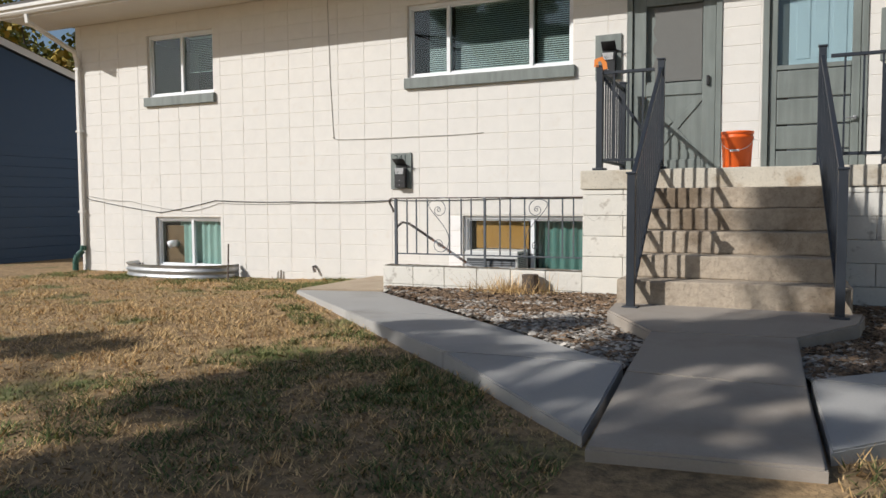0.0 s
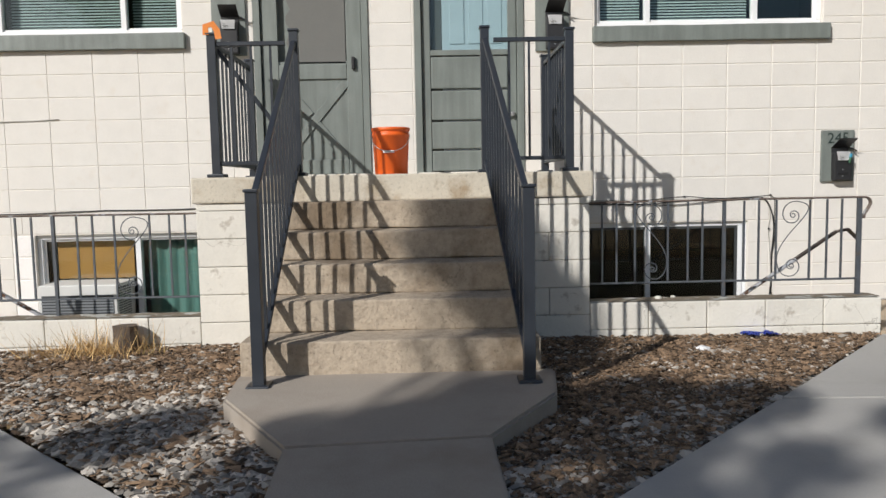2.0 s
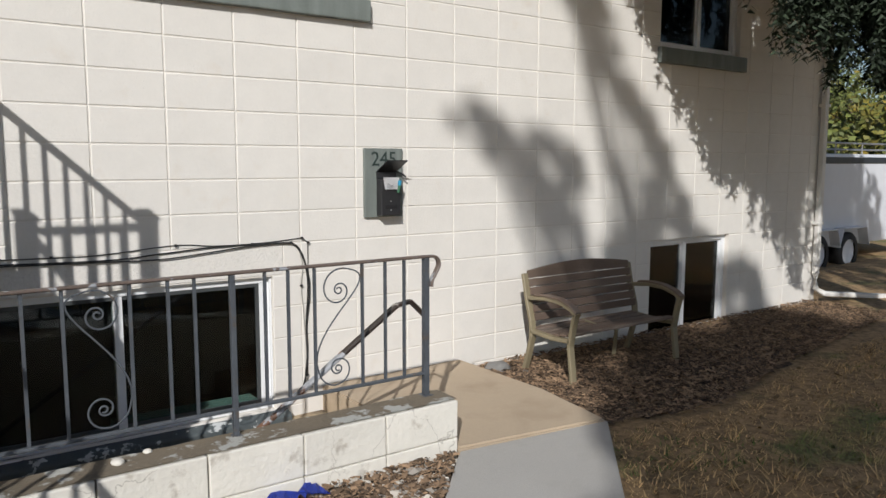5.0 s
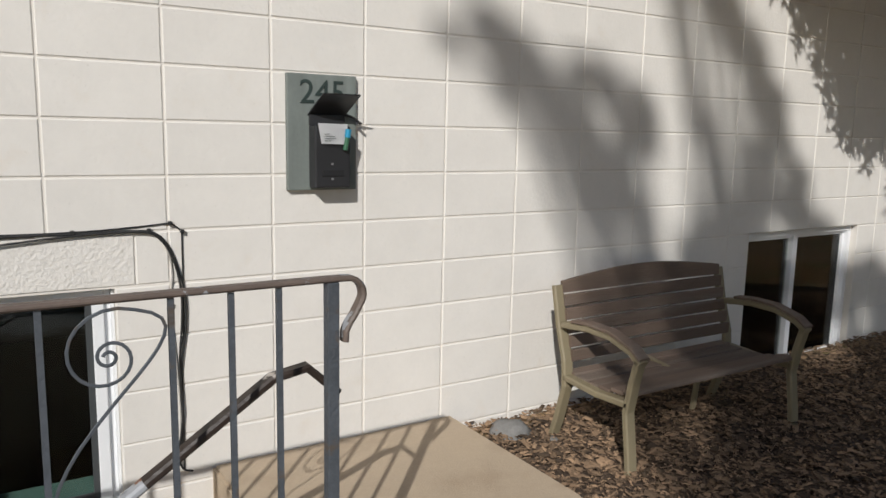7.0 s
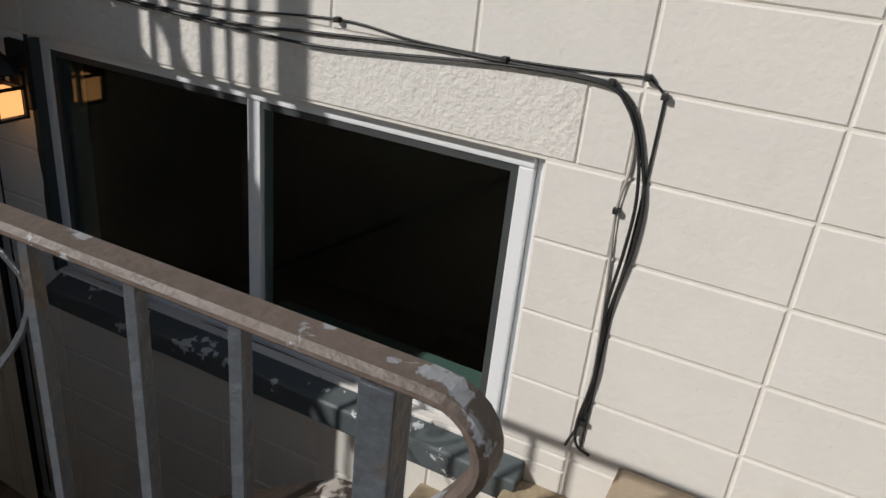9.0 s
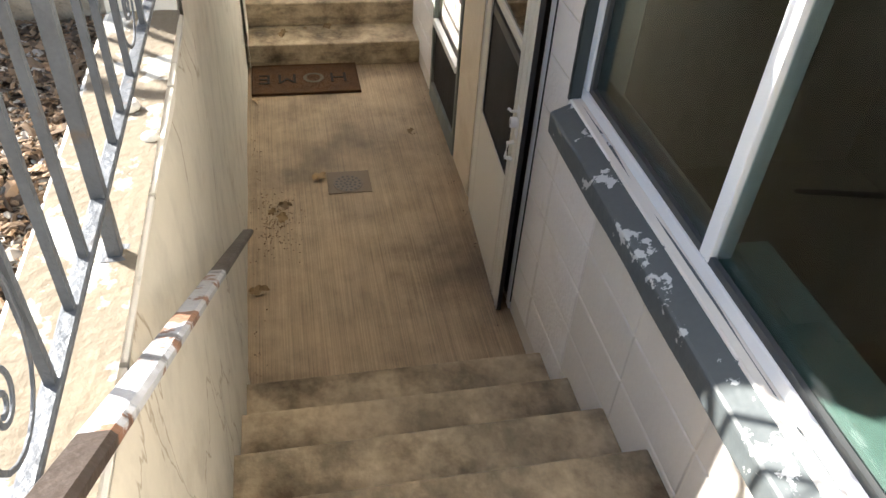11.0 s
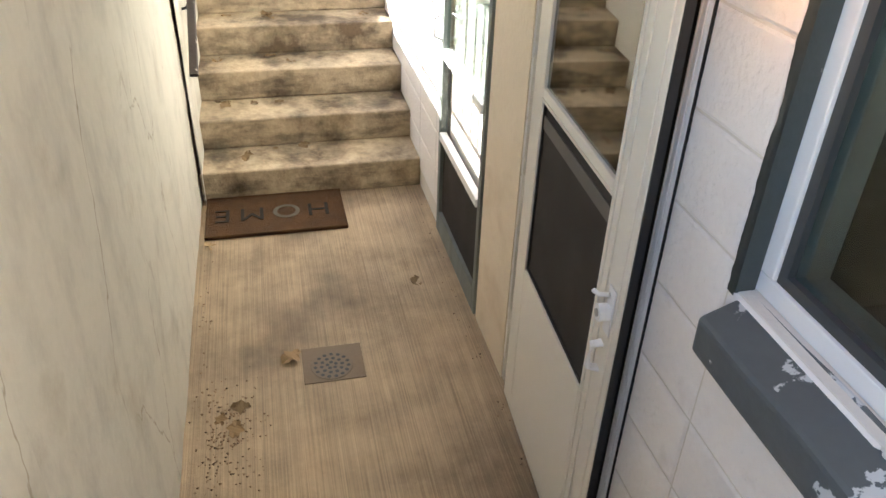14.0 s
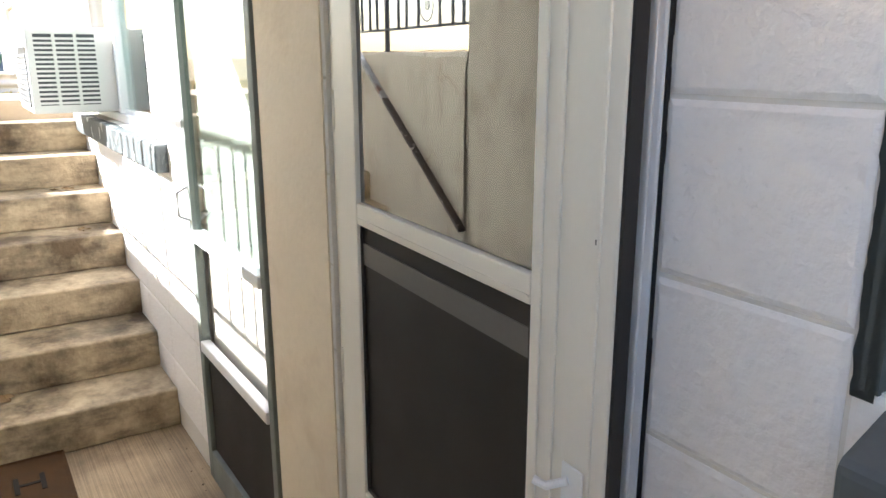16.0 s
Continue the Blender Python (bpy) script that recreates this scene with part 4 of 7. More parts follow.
leaf_part("weatherstrip", box(B(), LX1 + 0.0005, LX1 + 0.006, YF + 0.003, YF + 0.022, z0, z1), M_BLACK, "black rubber strip on the leaf edge")
leaf_part("screen", box(B(), SL + 0.001, SR - 0.001, YF + 0.012, YF + 0.015, SCREEN_LO + 0.001, RAIL_LO - 0.001), M_SCREEN, "dark insect screen")
for a, b, c, d in ((SL + 0.001, SR - 0.001, SCREEN_LO + 0.001, SCREEN_LO + 0.012), (SL + 0.001, SL + 0.010, SCREEN_LO + 0.013, RAIL_LO - 0.001), (SR - 0.010, SR - 0.001, SCREEN_LO + 0.013, RAIL_LO - 0.001)):
    leaf_part("screen_spline", box(B(), a, b, YF + 0.006, YF + 0.0115, c, d, 0.001), M_SCREEN)
leaf_part("screen_bar", box(B(), SL + 0.011, SR - 0.011, YF + 0.008, YF + 0.0115, -0.395, -0.352), material("grey_screen_bar", (0.10, 0.095, 0.09), 0.5, bump=0.02))
ob = leaf_part("pane", box(B(), SL + 0.001, SR - 0.001, YF + 0.010, YF + 0.014, RAIL_HI + 0.001, 0.499), M_STORMGLASS)
ob.visible_shadow = False
hx = 0.725
leaf_part("handle_plate", box(B(), hx - 0.020, hx + 0.020, YF - 0.008, YF - 0.0045, -0.625, -0.495, 0.0015), M_WHITE)
bm = B()
tube(bm, [(hx - 0.004, YF - 0.006, -0.565), (hx - 0.006, YF - 0.034, -0.565)], 0.022, 16)
leaf_part("lock_boss", bm, M_WHITE, smooth=False)
bm = B()
tube(bm, [(hx - 0.006, YF - 0.034, -0.565), (hx - 0.006, YF - 0.037, -0.565)], 0.010, 14)
leaf_part("lock", bm, M_STEEL, "steel keyhole lock")
bm = B()
sweep(bm, [(hx - 0.004, YF - 0.010, -0.515), (hx - 0.022, YF - 0.030, -0.525), (hx - 0.036, YF - 0.040, -0.520)], bar_section(0.012, 0.010, 0.003))
leaf_part("handle", bm, M_WHITE)
bm = B()
sweep(bm, [(hx - 0.002, YF - 0.009, -0.655), (hx - 0.004, YF - 0.034, -0.660), (hx - 0.006, YF - 0.036, -0.730), (hx - 0.004, YF - 0.009, -0.738)], bar_section(0.026, 0.010, 0.003))
leaf_part("pull", bm, M_WHITE)
for z in (-1.2, -0.65, -0.1, 0.45):
    bm = B()
    tube(bm, [(LX0 - 0.006, YF + 0.004, z - 0.04), (LX0 - 0.006, YF + 0.004, z + 0.04)], 0.006, 8)
    leaf_part("hinge", bm, M_DOORWHITE)
leaf_part("leaf_screw", box(B(), LX1 - 0.034, LX1 - 0.028, YF - 0.0015, YF - 0.0003, -0.205, -0.199), M_BLACK)
for a, b in ((-0.138, -0.066), (0.724, 0.768)):
    bm = B()
    box(bm, a, b, WALL + (0.012 if a < 0 else -0.004), WALL + 0.08, FLOOR + 0.002, 0.655, 0.004)
    part("door_frame", bm, M_WHITE if a > 0 else M_DOORWHITE, door)
for a in (0.732, 0.750):
    bm = B()
    box(bm, a, a + 0.007, WALL - 0.008, WALL - 0.0045, FLOOR + 0.01, 0.65, 0.002)
    part("door_stop", bm, M_WHITE, door)
bm = B()
box(bm, -0.065, 0.723, WALL + 0.012, WALL + 0.08, 0.605, 0.655, 0.006)
part("door_frame", bm, M_WHITE, door)
# black sheet behind the leaf edge: the shade of the open gap as colour
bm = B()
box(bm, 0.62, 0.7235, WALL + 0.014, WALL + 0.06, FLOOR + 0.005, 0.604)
part("gasket", bm, M_BLACK, door, "black sheet standing in for the shade in the gap beside the leaf")
# plain sheet whose dark colour stands in for the unlit room behind
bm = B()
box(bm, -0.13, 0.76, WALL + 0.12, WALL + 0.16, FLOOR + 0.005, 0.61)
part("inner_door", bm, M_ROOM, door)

# grey-green storm door of the other flat
door = thing("door_4", (-0.94, WALL, FLOOR), "grey-green framed storm door with screen below glass", "door", kind="structure")
x0, x1, z0, z1 = -1.325, -0.558, FLOOR + 0.01, 0.60
for a, b, c, d in ((x0, x0 + 0.045, z0, z1), (x1 - 0.04, x1, z0, z1), (x0 + 0.046, x1 - 0.041, z0, z0 + 0.12), (x0 + 0.046, x1 - 0.041, 0.5, z1)):
    bm = B()
    box(bm, a, b, WALL - 0.012, WALL + 0.02, c, d, 0.004)
    part("leaf_frame", bm, M_TRIM, door)
for zc in (-0.60, -1.01):
    bm = B()
    box(bm, x0 + 0.046, x1 - 0.041, WALL - 0.02, WALL + 0.016, zc - 0.02, zc + 0.02, 0.006)
    part("rail", bm, M_WHITE, door)
bm = B()
box(bm, x0 + 0.046, x1 - 0.041, WALL + 0.006, WALL + 0.010, z0 + 0.12, -1.031)
part("screen", bm, M_SCREEN, door)
bm = B()
box(bm, x0 + 0.046, x1 - 0.041, WALL + 0.030, WALL + 0.05, -1.029, 0.5)
part("inner_door", bm, material("pale_inner_door", (0.52, 0.50, 0.46), 0.5, spread=0.05, bump=0.05), door, "pale painted inner door")
bm = B()
box(bm, x0 + 0.046, x1 - 0.041, WALL + 0.004, WALL + 0.008, -0.579, 0.5)
ob = part("pane", bm, M_GLASS, door)
ob.visible_shadow = False
bm = B()
tube(bm, [(x0 + 0.02, WALL - 0.012, -0.55), (x0 + 0.02, WALL - 0.05, -0.53), (x0 + 0.02, WALL - 0.05, -0.45), (x0 + 0.02, WALL - 0.012, -0.43)], 0.006)
part("door_handle", bm, M_STEEL, door)

# ---- porch railings ----


def square_post(parent, x, y, z0, z1, w=0.062):
    bm = B()
    box(bm, x - w / 2, x + w / 2, y - w / 2, y + w / 2, z0, z1, 0.003)
    p = part("post", bm, M_RAIL, parent)
    bm = B()
    box(bm, x - w * 0.62, x + w * 0.62, y - w * 0.62, y + w * 0.62, z1, z1 + 0.018, 0.005)
    part("cap", bm, M_RAIL, p)
    bm = B()
    box(bm, x - w, x + w, y - w, y + w, z0, z0 + 0.025, 0.008)
    part("foot", bm, M_RAIL, p)
    return p


def railing(name, label, a, b, zl, zh, posts=(True, True), spacing=0.115, group="porch railings", drop=0.0):
    """A run from a to b; each of a, b is (x, y, base). zl and zh are the heights of the rails above the base."""
    r = thing(name, ((a[0] + b[0]) / 2, (a[1] + b[1]) / 2, min(a[2], b[2])), label, "railing", group)
    A, Bv = Vector(a), Vector(b)
    for p, yes, zt in ((A, posts[0], zh), (Bv, posts[1], zh)):
        if yes:
            square_post(r, p.x, p.y, p.z, p.z + zt + 0.06)
    up = Vector((0, 0, 1))
    d = (Bv - A)
    d.z = 0
    e = d.normalized() * 0.032
    s = (Bv.z - A.z) / d.length * 0.032
    e.z = s
    for name2, z, h in (("top_rail", zh, 0.03), ("bottom_rail", zl, 0.028)):
        bm = B()
        sweep(bm, [A + e + up * z, Bv - e + up * z], bar_section(0.036, h))
        part(name2, bm, M_RAIL, r)
    n = max(2, round(d.length / spacing))
    for i in range(1, n):
        p = A.lerp(Bv, i / n)
        bm = B()
        box(bm, p.x - 0.008, p.x + 0.008, p.y - 0.008, p.y + 0.008, p.z + zl + 0.008, p.z + zh - 0.008, 0.0)
        part("baluster", bm, M_RAIL, r)
    return r


PY = PARAPET_OUT + 0.075
LBL = "dark painted metal railing with square balusters on the porch"
railing("stair_railing", "dark painted metal stair railing beside the porch steps", (-1.0, 6.85, -0.09), (-1.035, PY, PORCH_Z), 0.10, 0.97, (True, True))
railing("stair_railing", "dark painted metal stair railing beside the porch steps", (0.425, 6.85, -0.09), (0.335, PY, PORCH_Z), 0.10, 0.97, (True, True))
railing("porch_railing", LBL, (0.367, PY, PORCH_Z), (0.945, PY, PORCH_Z), 0.10, 0.95, (False, True), 0.15)
railing("porch_railing", LBL, (0.945, PY + 0.032, PORCH_Z), (0.945, 9.62, PORCH_Z), 0.10, 0.95, (False, True), 0.115)
railing("porch_railing", LBL, (-1.62, PY, PORCH_Z), (-1.067, PY, PORCH_Z), 0.10, 0.95, (True, False), 0.15)
railing("porch_railing", LBL, (-1.62, PY + 0.032, PORCH_Z), (-1.62, 9.62, PORCH_Z), 0.10, 0.95, (False, True), 0.115)
# loose rail leaning across the corner, and the boxed post beside the door
lean = thing("loose_handrail", (-1.3, 8.6, PORCH_Z), "dark metal rail leaning loose against the porch railing", "rail")
bm = B()
sweep(bm, [(-1.60, PY + 0.06, 1.96), (-1.12, PY + 0.09, 1.30)], bar_section(0.03, 0.03))
part("bar", bm, M_RAIL, lean)
bm = B()
lathe(bm, [(0.02, 1.22), (0.055, 1.30), (0.06, 1.36), (0.03, 1.365)], -1.12, PY + 0.10, 12)
part("hook", bm, M_RAIL, lean)

# ---- wrought iron railings round the wells ----


def spiral(cx, cz, r0, r1, a0, turns, n=26):
    out = []
    for i in range(n + 1):
        t = i / n
        a = a0 + turns * 2 * math.pi * t
        g = t ** 2.6 if r1 > r0 else 1 - (1 - t) ** 2.6
        r = r0 + (r1 - r0) * g
        out.append((cx + r * math.cos(a), cz + r * math.sin(a)))
    return out


def scroll_points(xa, xb, zl, zh, flip):
    """An S of two spirals between two balusters."""
    w = xb - xa
    top = spiral(xa + w * 0.50, zh - w * 0.50, w * 0.05, w * 0.46, math.pi * 0.1, 2.28, 48)
    low = spiral(xa + w * 0.54, zl + w * 0.44, w * 0.42, w * 0.05, -math.pi * 0.02, -2.35, 48)
    mid = []
    p0, p3 = Vector((*top[-1], 0)), Vector((*low[0], 0))
    d0 = (Vector((*top[-1], 0)) - Vector((*top[-2], 0))).normalized()
    d1 = (Vector((*low[1], 0)) - Vector((*low[0], 0))).normalized()
    L = (p3 - p0).length * 0.45
    for i in range(1, 16):
        t = i / 16
        b = p0 * (1 - t) ** 3 + (p0 + d0 * L) * 3 * t * (1 - t) ** 2 + (p3 - d1 * L) * 3 * t * t * (1 - t) + p3 * t ** 3
        mid.append((b.x, b.y))
    pts = top + mid + low
    if flip:
        pts = [(xa + xb - x, z) for x, z in pts]
    return pts


def iron_railing(x_porch, x_end, zl, zh, base):
    """From the porch to the free end, where the top rail curls over."""
    s = 1 if x_end > x_porch else -1
    y = PARAPET_OUT + 0.158
    r = thing("iron_railing", ((x_porch + x_end) / 2, y, base), "grey wrought iron railing with scrolls and peeling paint", "railing", "stairwell railings")
    L = abs(x_end - x_porch)

    def X(u):
        return x_porch + s * u * L
    bm = B()
    curl = [(X(0), y, zh), (X(0.5), y, zh + 0.004), (X(0.97), y, zh + 0.004), (x_end + s * 0.03, y, zh + 0.004)]
    for k in range(1, 9):
        a = math.pi / 2 - k * math.pi / 8 * 0.68
        curl.append((x_end + s * (0.04 + 0.042 * math.cos(a)), y, zh - 0.038 + 0.042 * math.sin(a)))
    curl += [(x_end + s * 0.060, y, zh - 0.088), (x_end + s * 0.043, y, zh - 0.112), (x_end + s * 0.035, y, zh - 0.130), (x_end + s * 0.034, y, zh - 0.155)]
    sweep(bm, curl, [(b, a) for a, b in bar_section(0.036, 0.014, 0.005)], up=Vector((0, 1, 0)))
    part("top_rail", bm, M_RUST, r, "chipped flat iron top rail with a curled end")
    bm = B()
    sweep(bm, [(X(0), y, zl), (x_end, y, zl)], bar_section(0.026, 0.014))
    part("bottom_rail", bm, M_IRON, r)
    for u, w, low in ((1.0, 0.030, base), (0.505, 0.024, base)):
        bm = B()
        box(bm, X(u) - w / 2, X(u) + w / 2, y - w / 2, y + w / 2, low, zh - 0.004, 0.002)
        part("post", bm, M_IRON, r)
        bm = B()
        box(bm, X(u) - w, X(u) + w, y - w, y + w, low, low + 0.008, 0.002)
        part("foot", bm, M_IRON, r)
    for u in (0.06, 0.113, 0.18, 0.30, 0.373, 0.426, 0.578, 0.632, 0.696, 0.819, 0.882, 0.936):
        bm = B()
        box(bm, X(u) - 0.0065, X(u) + 0.0065, y - 0.0065, y + 0.0065, zl + 0.005, zh - 0.006)
        part("baluster", bm, M_IRON, r)
    for ua, ub, fl in ((0.18, 0.30, s < 0), (0.696, 0.819, s > 0)):
        xa, xb = sorted((X(ua), X(ub)))
        bm = B()
        pts = scroll_points(xa + 0.006, xb - 0.006, zl, zh, fl)
        sweep(bm, [(px, y, pz) for px, pz in pts], bar_section(0.0075, 0.004, 0.001), up=Vector((0, 1, 0)))
        part("scroll", bm, M_IRON, r)
    return r


iron_railing(PORCH_R, 3.152, 0.19, 0.80, 0.065)
iron_railing(PORCH_L, -3.95, 0.16, 0.78, 0.03)


def handrail(pts, label):
    h = thing("handrail", pts[1], label, "handrail", "stairwell handrails")
    bm = B()
    cut = [Vector(pts[0]).lerp(Vector(pts[1]), t) for t in (0.44, 0.86)]
    sec = bar_section(0.042, 0.022, 0.006)
    sweep(bm, [pts[0], cut[0]], sec)
    part("bar", bm, M_HAND, h)
    part("bar", sweep(B(), cut, sec), M_FLAKED, h, "middle length flaked to rust and old pale paint")
    part("bar", sweep(B(), [cut[1], *pts[1:]], sec), M_HAND, h)
    for t in (0.2, 0.62):
        p = Vector(pts[0]).lerp(Vector(pts[1]), t)
        bm = B()
        tube(bm, [p - Vector((0, 0, 0.01)), p + Vector((0, -0.03, -0.05)), (p.x, PARAPET_IN, p.z - 0.06)], 0.008)
        bm2 = B()
        box(bm2, p.x - 0.03, p.x + 0.03, PARAPET_IN - 0.002, PARAPET_IN + 0.012, p.z - 0.10, p.z - 0.02, 0.006)
        br = part("bracket", bm, M_IRON, h)
        part("bracket_plate", bm2, M_IRON, br)
    return h


HY = PARAPET_IN + 0.07
handrail([(0.81, HY, -0.945), (3.04, HY, 0.54), (3.13, HY, 0.555), (3.215, HY, 0.475)], "chipped brown iron handrail on the stairwell wall")
handrail([(-1.70, HY, -0.80), (-3.85, HY, 0.50), (-3.93, HY, 0.51), (-4.02, HY, 0.44)], "brown iron handrail on the far stairwell wall")

# ---- things on the porch and the front wall ----


def flat_text(name, text, size, m, mat, parent, label="", thick=0.002, flip=False):
    cu = bpy.data.curves.new(name, "FONT")
    cu.body, cu.size, cu.extrude, cu.align_x, cu.align_y = text, size, thick, "CENTER", "CENTER"
    tmp = bpy.data.objects.new(name, cu)
    me = bpy.data.meshes.new_from_object(tmp)
    bpy.data.objects.remove(tmp)
    me.transform(m)
    me.materials.clear()
    me.materials.append(mat)
    return part_of(name, me, parent, label)


bucket = thing("bucket", (-0.37, 9.05, PORCH_Z), "orange plastic bucket with a dented side on the porch", "bucket")
bx, by, bz = -0.385, 9.05, PORCH_Z + 0.004
bm = B()
lathe(bm, [(0.125, bz), (0.131, bz + 0.006), (0.146, bz + 0.30), (0.152, bz + 0.302), (0.152, bz + 0.325), (0.147, bz + 0.327), (0.148, bz + 0.345), (0.155, bz + 0.347), (0.155, bz + 0.368), (0.150, bz + 0.372), (0.145, bz + 0.368), (0.128, bz + 0.02)], bx, by, 32)
part("pail", bm, M_ORANGE, bucket, smooth=True)
bm = B()
tube(bm, [(bx + 0.153 * math.cos(a), by - 0.153 * abs(math.sin(a)) - 0.004, bz + 0.31 - 0.13 * abs(math.sin(a))) for a in np.linspace(0, math.pi, 17)], 0.003, 6)
part("handle", bm, M_STEEL, bucket)
bm = B()
box(bm, bx - 0.055, bx + 0.03, by - 0.148, by - 0.143, bz + 0.17, bz + 0.19, 0.001)
part("sticker", bm, M_PAPER, bucket)


def mailbox(x, z, zh, text, pen=False, lid_open=True):
    """A grey board with numerals and a small black letter box."""
    board = thing("mailbox_board", (x, WALL, z), "grey-green painted board with house number and black mailbox", "mailbox", "wall mailboxes")
    bm = B()
    box(bm, x - 0.15, x + 0.15, WALL - 0.026, WALL - 0.001, z, z + zh, 0.004)
    part("board", bm, M_TRIM, board)
    if text:
        flat_text("number", text, 0.135, pose(x + 0.0, WALL - 0.0275, z + zh - 0.075, 90, 0, 0), M_NUMBER, board, "dark painted numerals")
    xa, xb = x - 0.062, x + 0.092
    y0, y1 = WALL - 0.095, WALL - 0.027
    bm = B()
    zt = z + zh * 0.56
    box(bm, xa, xb, y0, y1, z + 0.012, zt, 0.008)
    body = part("letter_box", bm, M_MAIL, board)
    bm = B()
    box(bm, xa + 0.03, xb - 0.03, y0 - 0.004, y0 - 0.0005, z + 0.06, z + 0.085, 0.003)
    part("slot", bm, M_BLACK, body)
    for k, (dx, dz) in enumerate(((0.012, 0.105), (0.012, 0.045))):
        bm = B()
        box(bm, x + dx - 0.004, x + dx + 0.004, y0 - 0.003, y0, z + dz, z + dz + 0.008)
        part("rivet", bm, M_STEEL, body)
    bm = B()
    vs = [bm.verts.new(p) for p in ((xa - 0.004, y1, zt + 0.045), (xb + 0.004, y1, zt + 0.045), (xb + 0.012, y0 - 0.07, zt + 0.125), (xa + 0.006, y0 - 0.07, zt + 0.125))]
    f = bm.faces.new(vs)
    r = bmesh.ops.extrude_face_region(bm, geom=[f])
    for v in r["geom"]:
        if isinstance(v, bmesh.types.BMVert):
            v.co += Vector((0, 0.002, -0.006))
    part("lid", bm, M_MAIL, body)
    bm = B()
    box(bm, xa, xb, y1 - 0.012, y1, zt, zt + 0.045, 0.003)
    part("back_plate", bm, M_MAIL, body)
    bm = B()
    tube(bm, [(xb, y1, zt + 0.05), (xb + 0.03, y1 - 0.03, zt + 0.035), (xb + 0.065, y1 - 0.03, zt + 0.01)], 0.006, 6)
    part("flag_arm", bm, M_MAIL, body)
    letter = thing("letter", (x, y0, zt - 0.04), "white paper letter sticking out of the mailbox", "letter")
    bm = B()
    vs = [bm.verts.new(p) for p in ((xa + 0.022, y0 - 0.014, zt - 0.070), (xb - 0.022, y0 - 0.014, zt - 0.073), (xb - 0.016, y0 - 0.006, zt + 0.008), (xa + 0.010, y0 - 0.006, zt + 0.010))]
    bm.faces.new(vs)
    bmesh.ops.solidify(bm, geom=bm.faces[:], thickness=0.002)
    part("sheet", bm, M_PAPER, letter)
    for k in range(4):
        bm = B()
        box(bm, xa + 0.035, xa + 0.035 + (0.03, 0.05, 0.045, 0.02)[k], y0 - 0.0168, y0 - 0.0152, zt - 0.06 + k * 0.009, zt - 0.0585 + k * 0.009)
        part("print_line", bm, M_NUMBER, letter)
    if pen:
        p = thing("marker_pen", (x + 0.06, y0, zt - 0.06), "blue-capped green marker pen tucked in the mailbox", "pen")
        bm = B()
        tube(bm, [(x + 0.063, y0 - 0.012, zt - 0.095), (x + 0.072, y0 - 0.014, zt - 0.045)], 0.010, 10)
        part("barrel", bm, material("pen_green", (0.03, 0.12, 0.06), 0.4, bump=0), p)
        bm = B()
        tube(bm, [(x + 0.072, y0 - 0.014, zt - 0.045), (x + 0.076, y0 - 0.015, zt - 0.012)], 0.0125, 10)
        part("pen_cap", bm, material("pen_blue", (0.02, 0.25, 0.42), 0.4, bump=0), p)
    return board


mailbox(3.652, 0.915, 0.465, "245", True)
mailbox(-4.535, 0.915, 0.465, "241")
mailbox(-1.83, 2.13, 0.52, "")
mailbox(1.045, 2.13, 0.52, "2")
pennant = thing("orange_ribbon", (-1.62, PY, 2.05), "orange plastic ribbon tied on the railing post", "ribbon")
bm = B()
sweep(bm, [(-1.65, PY - 0.035, 2.05), (-1.65, PY - 0.036, 2.11), (-1.60, PY - 0.036, 2.125), (-1.57, PY - 0.036, 2.08), (-1.56, PY - 0.038, 2.02)], bar_section(0.045, 0.006, 0.001), up=Vector((0, 1, 0)))
part("strip", bm, material("ribbon_orange", (0.75, 0.22, 0.02), 0.5, bump=0.05), pennant)

# cables
cab = thing("wall_cables", (0, WALL, 0.8), "black and grey cables stapled along the block wall", "cable")


def cable(pts, r, mat, steps=10, sag=0.0):
    bm = B()
    fine = []
    for a, b in zip(pts, pts[1:]):
        for k in range(steps):
            t = k / steps
            p = Vector(a).lerp(Vector(b), t)
            p.z -= sag * 4 * t * (1 - t)
            fine.append(p)
    fine.append(Vector(pts[-1]))
    tube(bm, fine, r, 6)
    return part("cable", bm, mat, cab, smooth=True)


YC = WALL - 0.007
cable([(-10.35, YC, 0.85), (-10.2, YC, 0.80), (-8.75, YC, 0.60), (-7.67, YC, 0.78), (-6.3, YC, 0.755), (-4.7, YC, 0.765), (-3.0, YC, 0.78), (-1.6, YC, 0.80)], 0.006, M_CABLE, 8, 0.012)
cable([(-10.3, YC, 0.87), (-9.4, YC, 0.78), (-8.2, YC, 0.62), (-7.6, YC, 0.74), (-6.0, YC, 0.74), (-4.7, YC, 0.755)], 0.004, M_GREYCABLE, 8, 0.02)
cable([(-5.65, YC, 3.58), (-5.62, YC, 2.4), (-5.575, YC, 1.62), (-5.50, YC, 1.595), (-4.4, YC, 1.585), (-3.38, YC, 1.60)], 0.004, M_GREYCABLE, 8, 0.008)


def curved(pts, n=6):
    """Points of a smooth run through the given x, z on the wall, with their distance off it."""
    q = [Vector((x, z)) for x, z in pts]
    out = []
    for i in range(len(q) - 1):
        p0, p1, p2, p3 = q[max(i - 1, 0)], q[i], q[i + 1], q[min(i + 2, len(q) - 1)]
        for k in range(n):
            t = k / n
            out.append(0.5 * (2 * p1 + (p2 - p0) * t + (2 * p0 - 5 * p1 + 4 * p2 - p3) * t * t + (3 * p1 - p0 - 3 * p2 + p3) * t ** 3))
    out.append(q[-1])
    return out


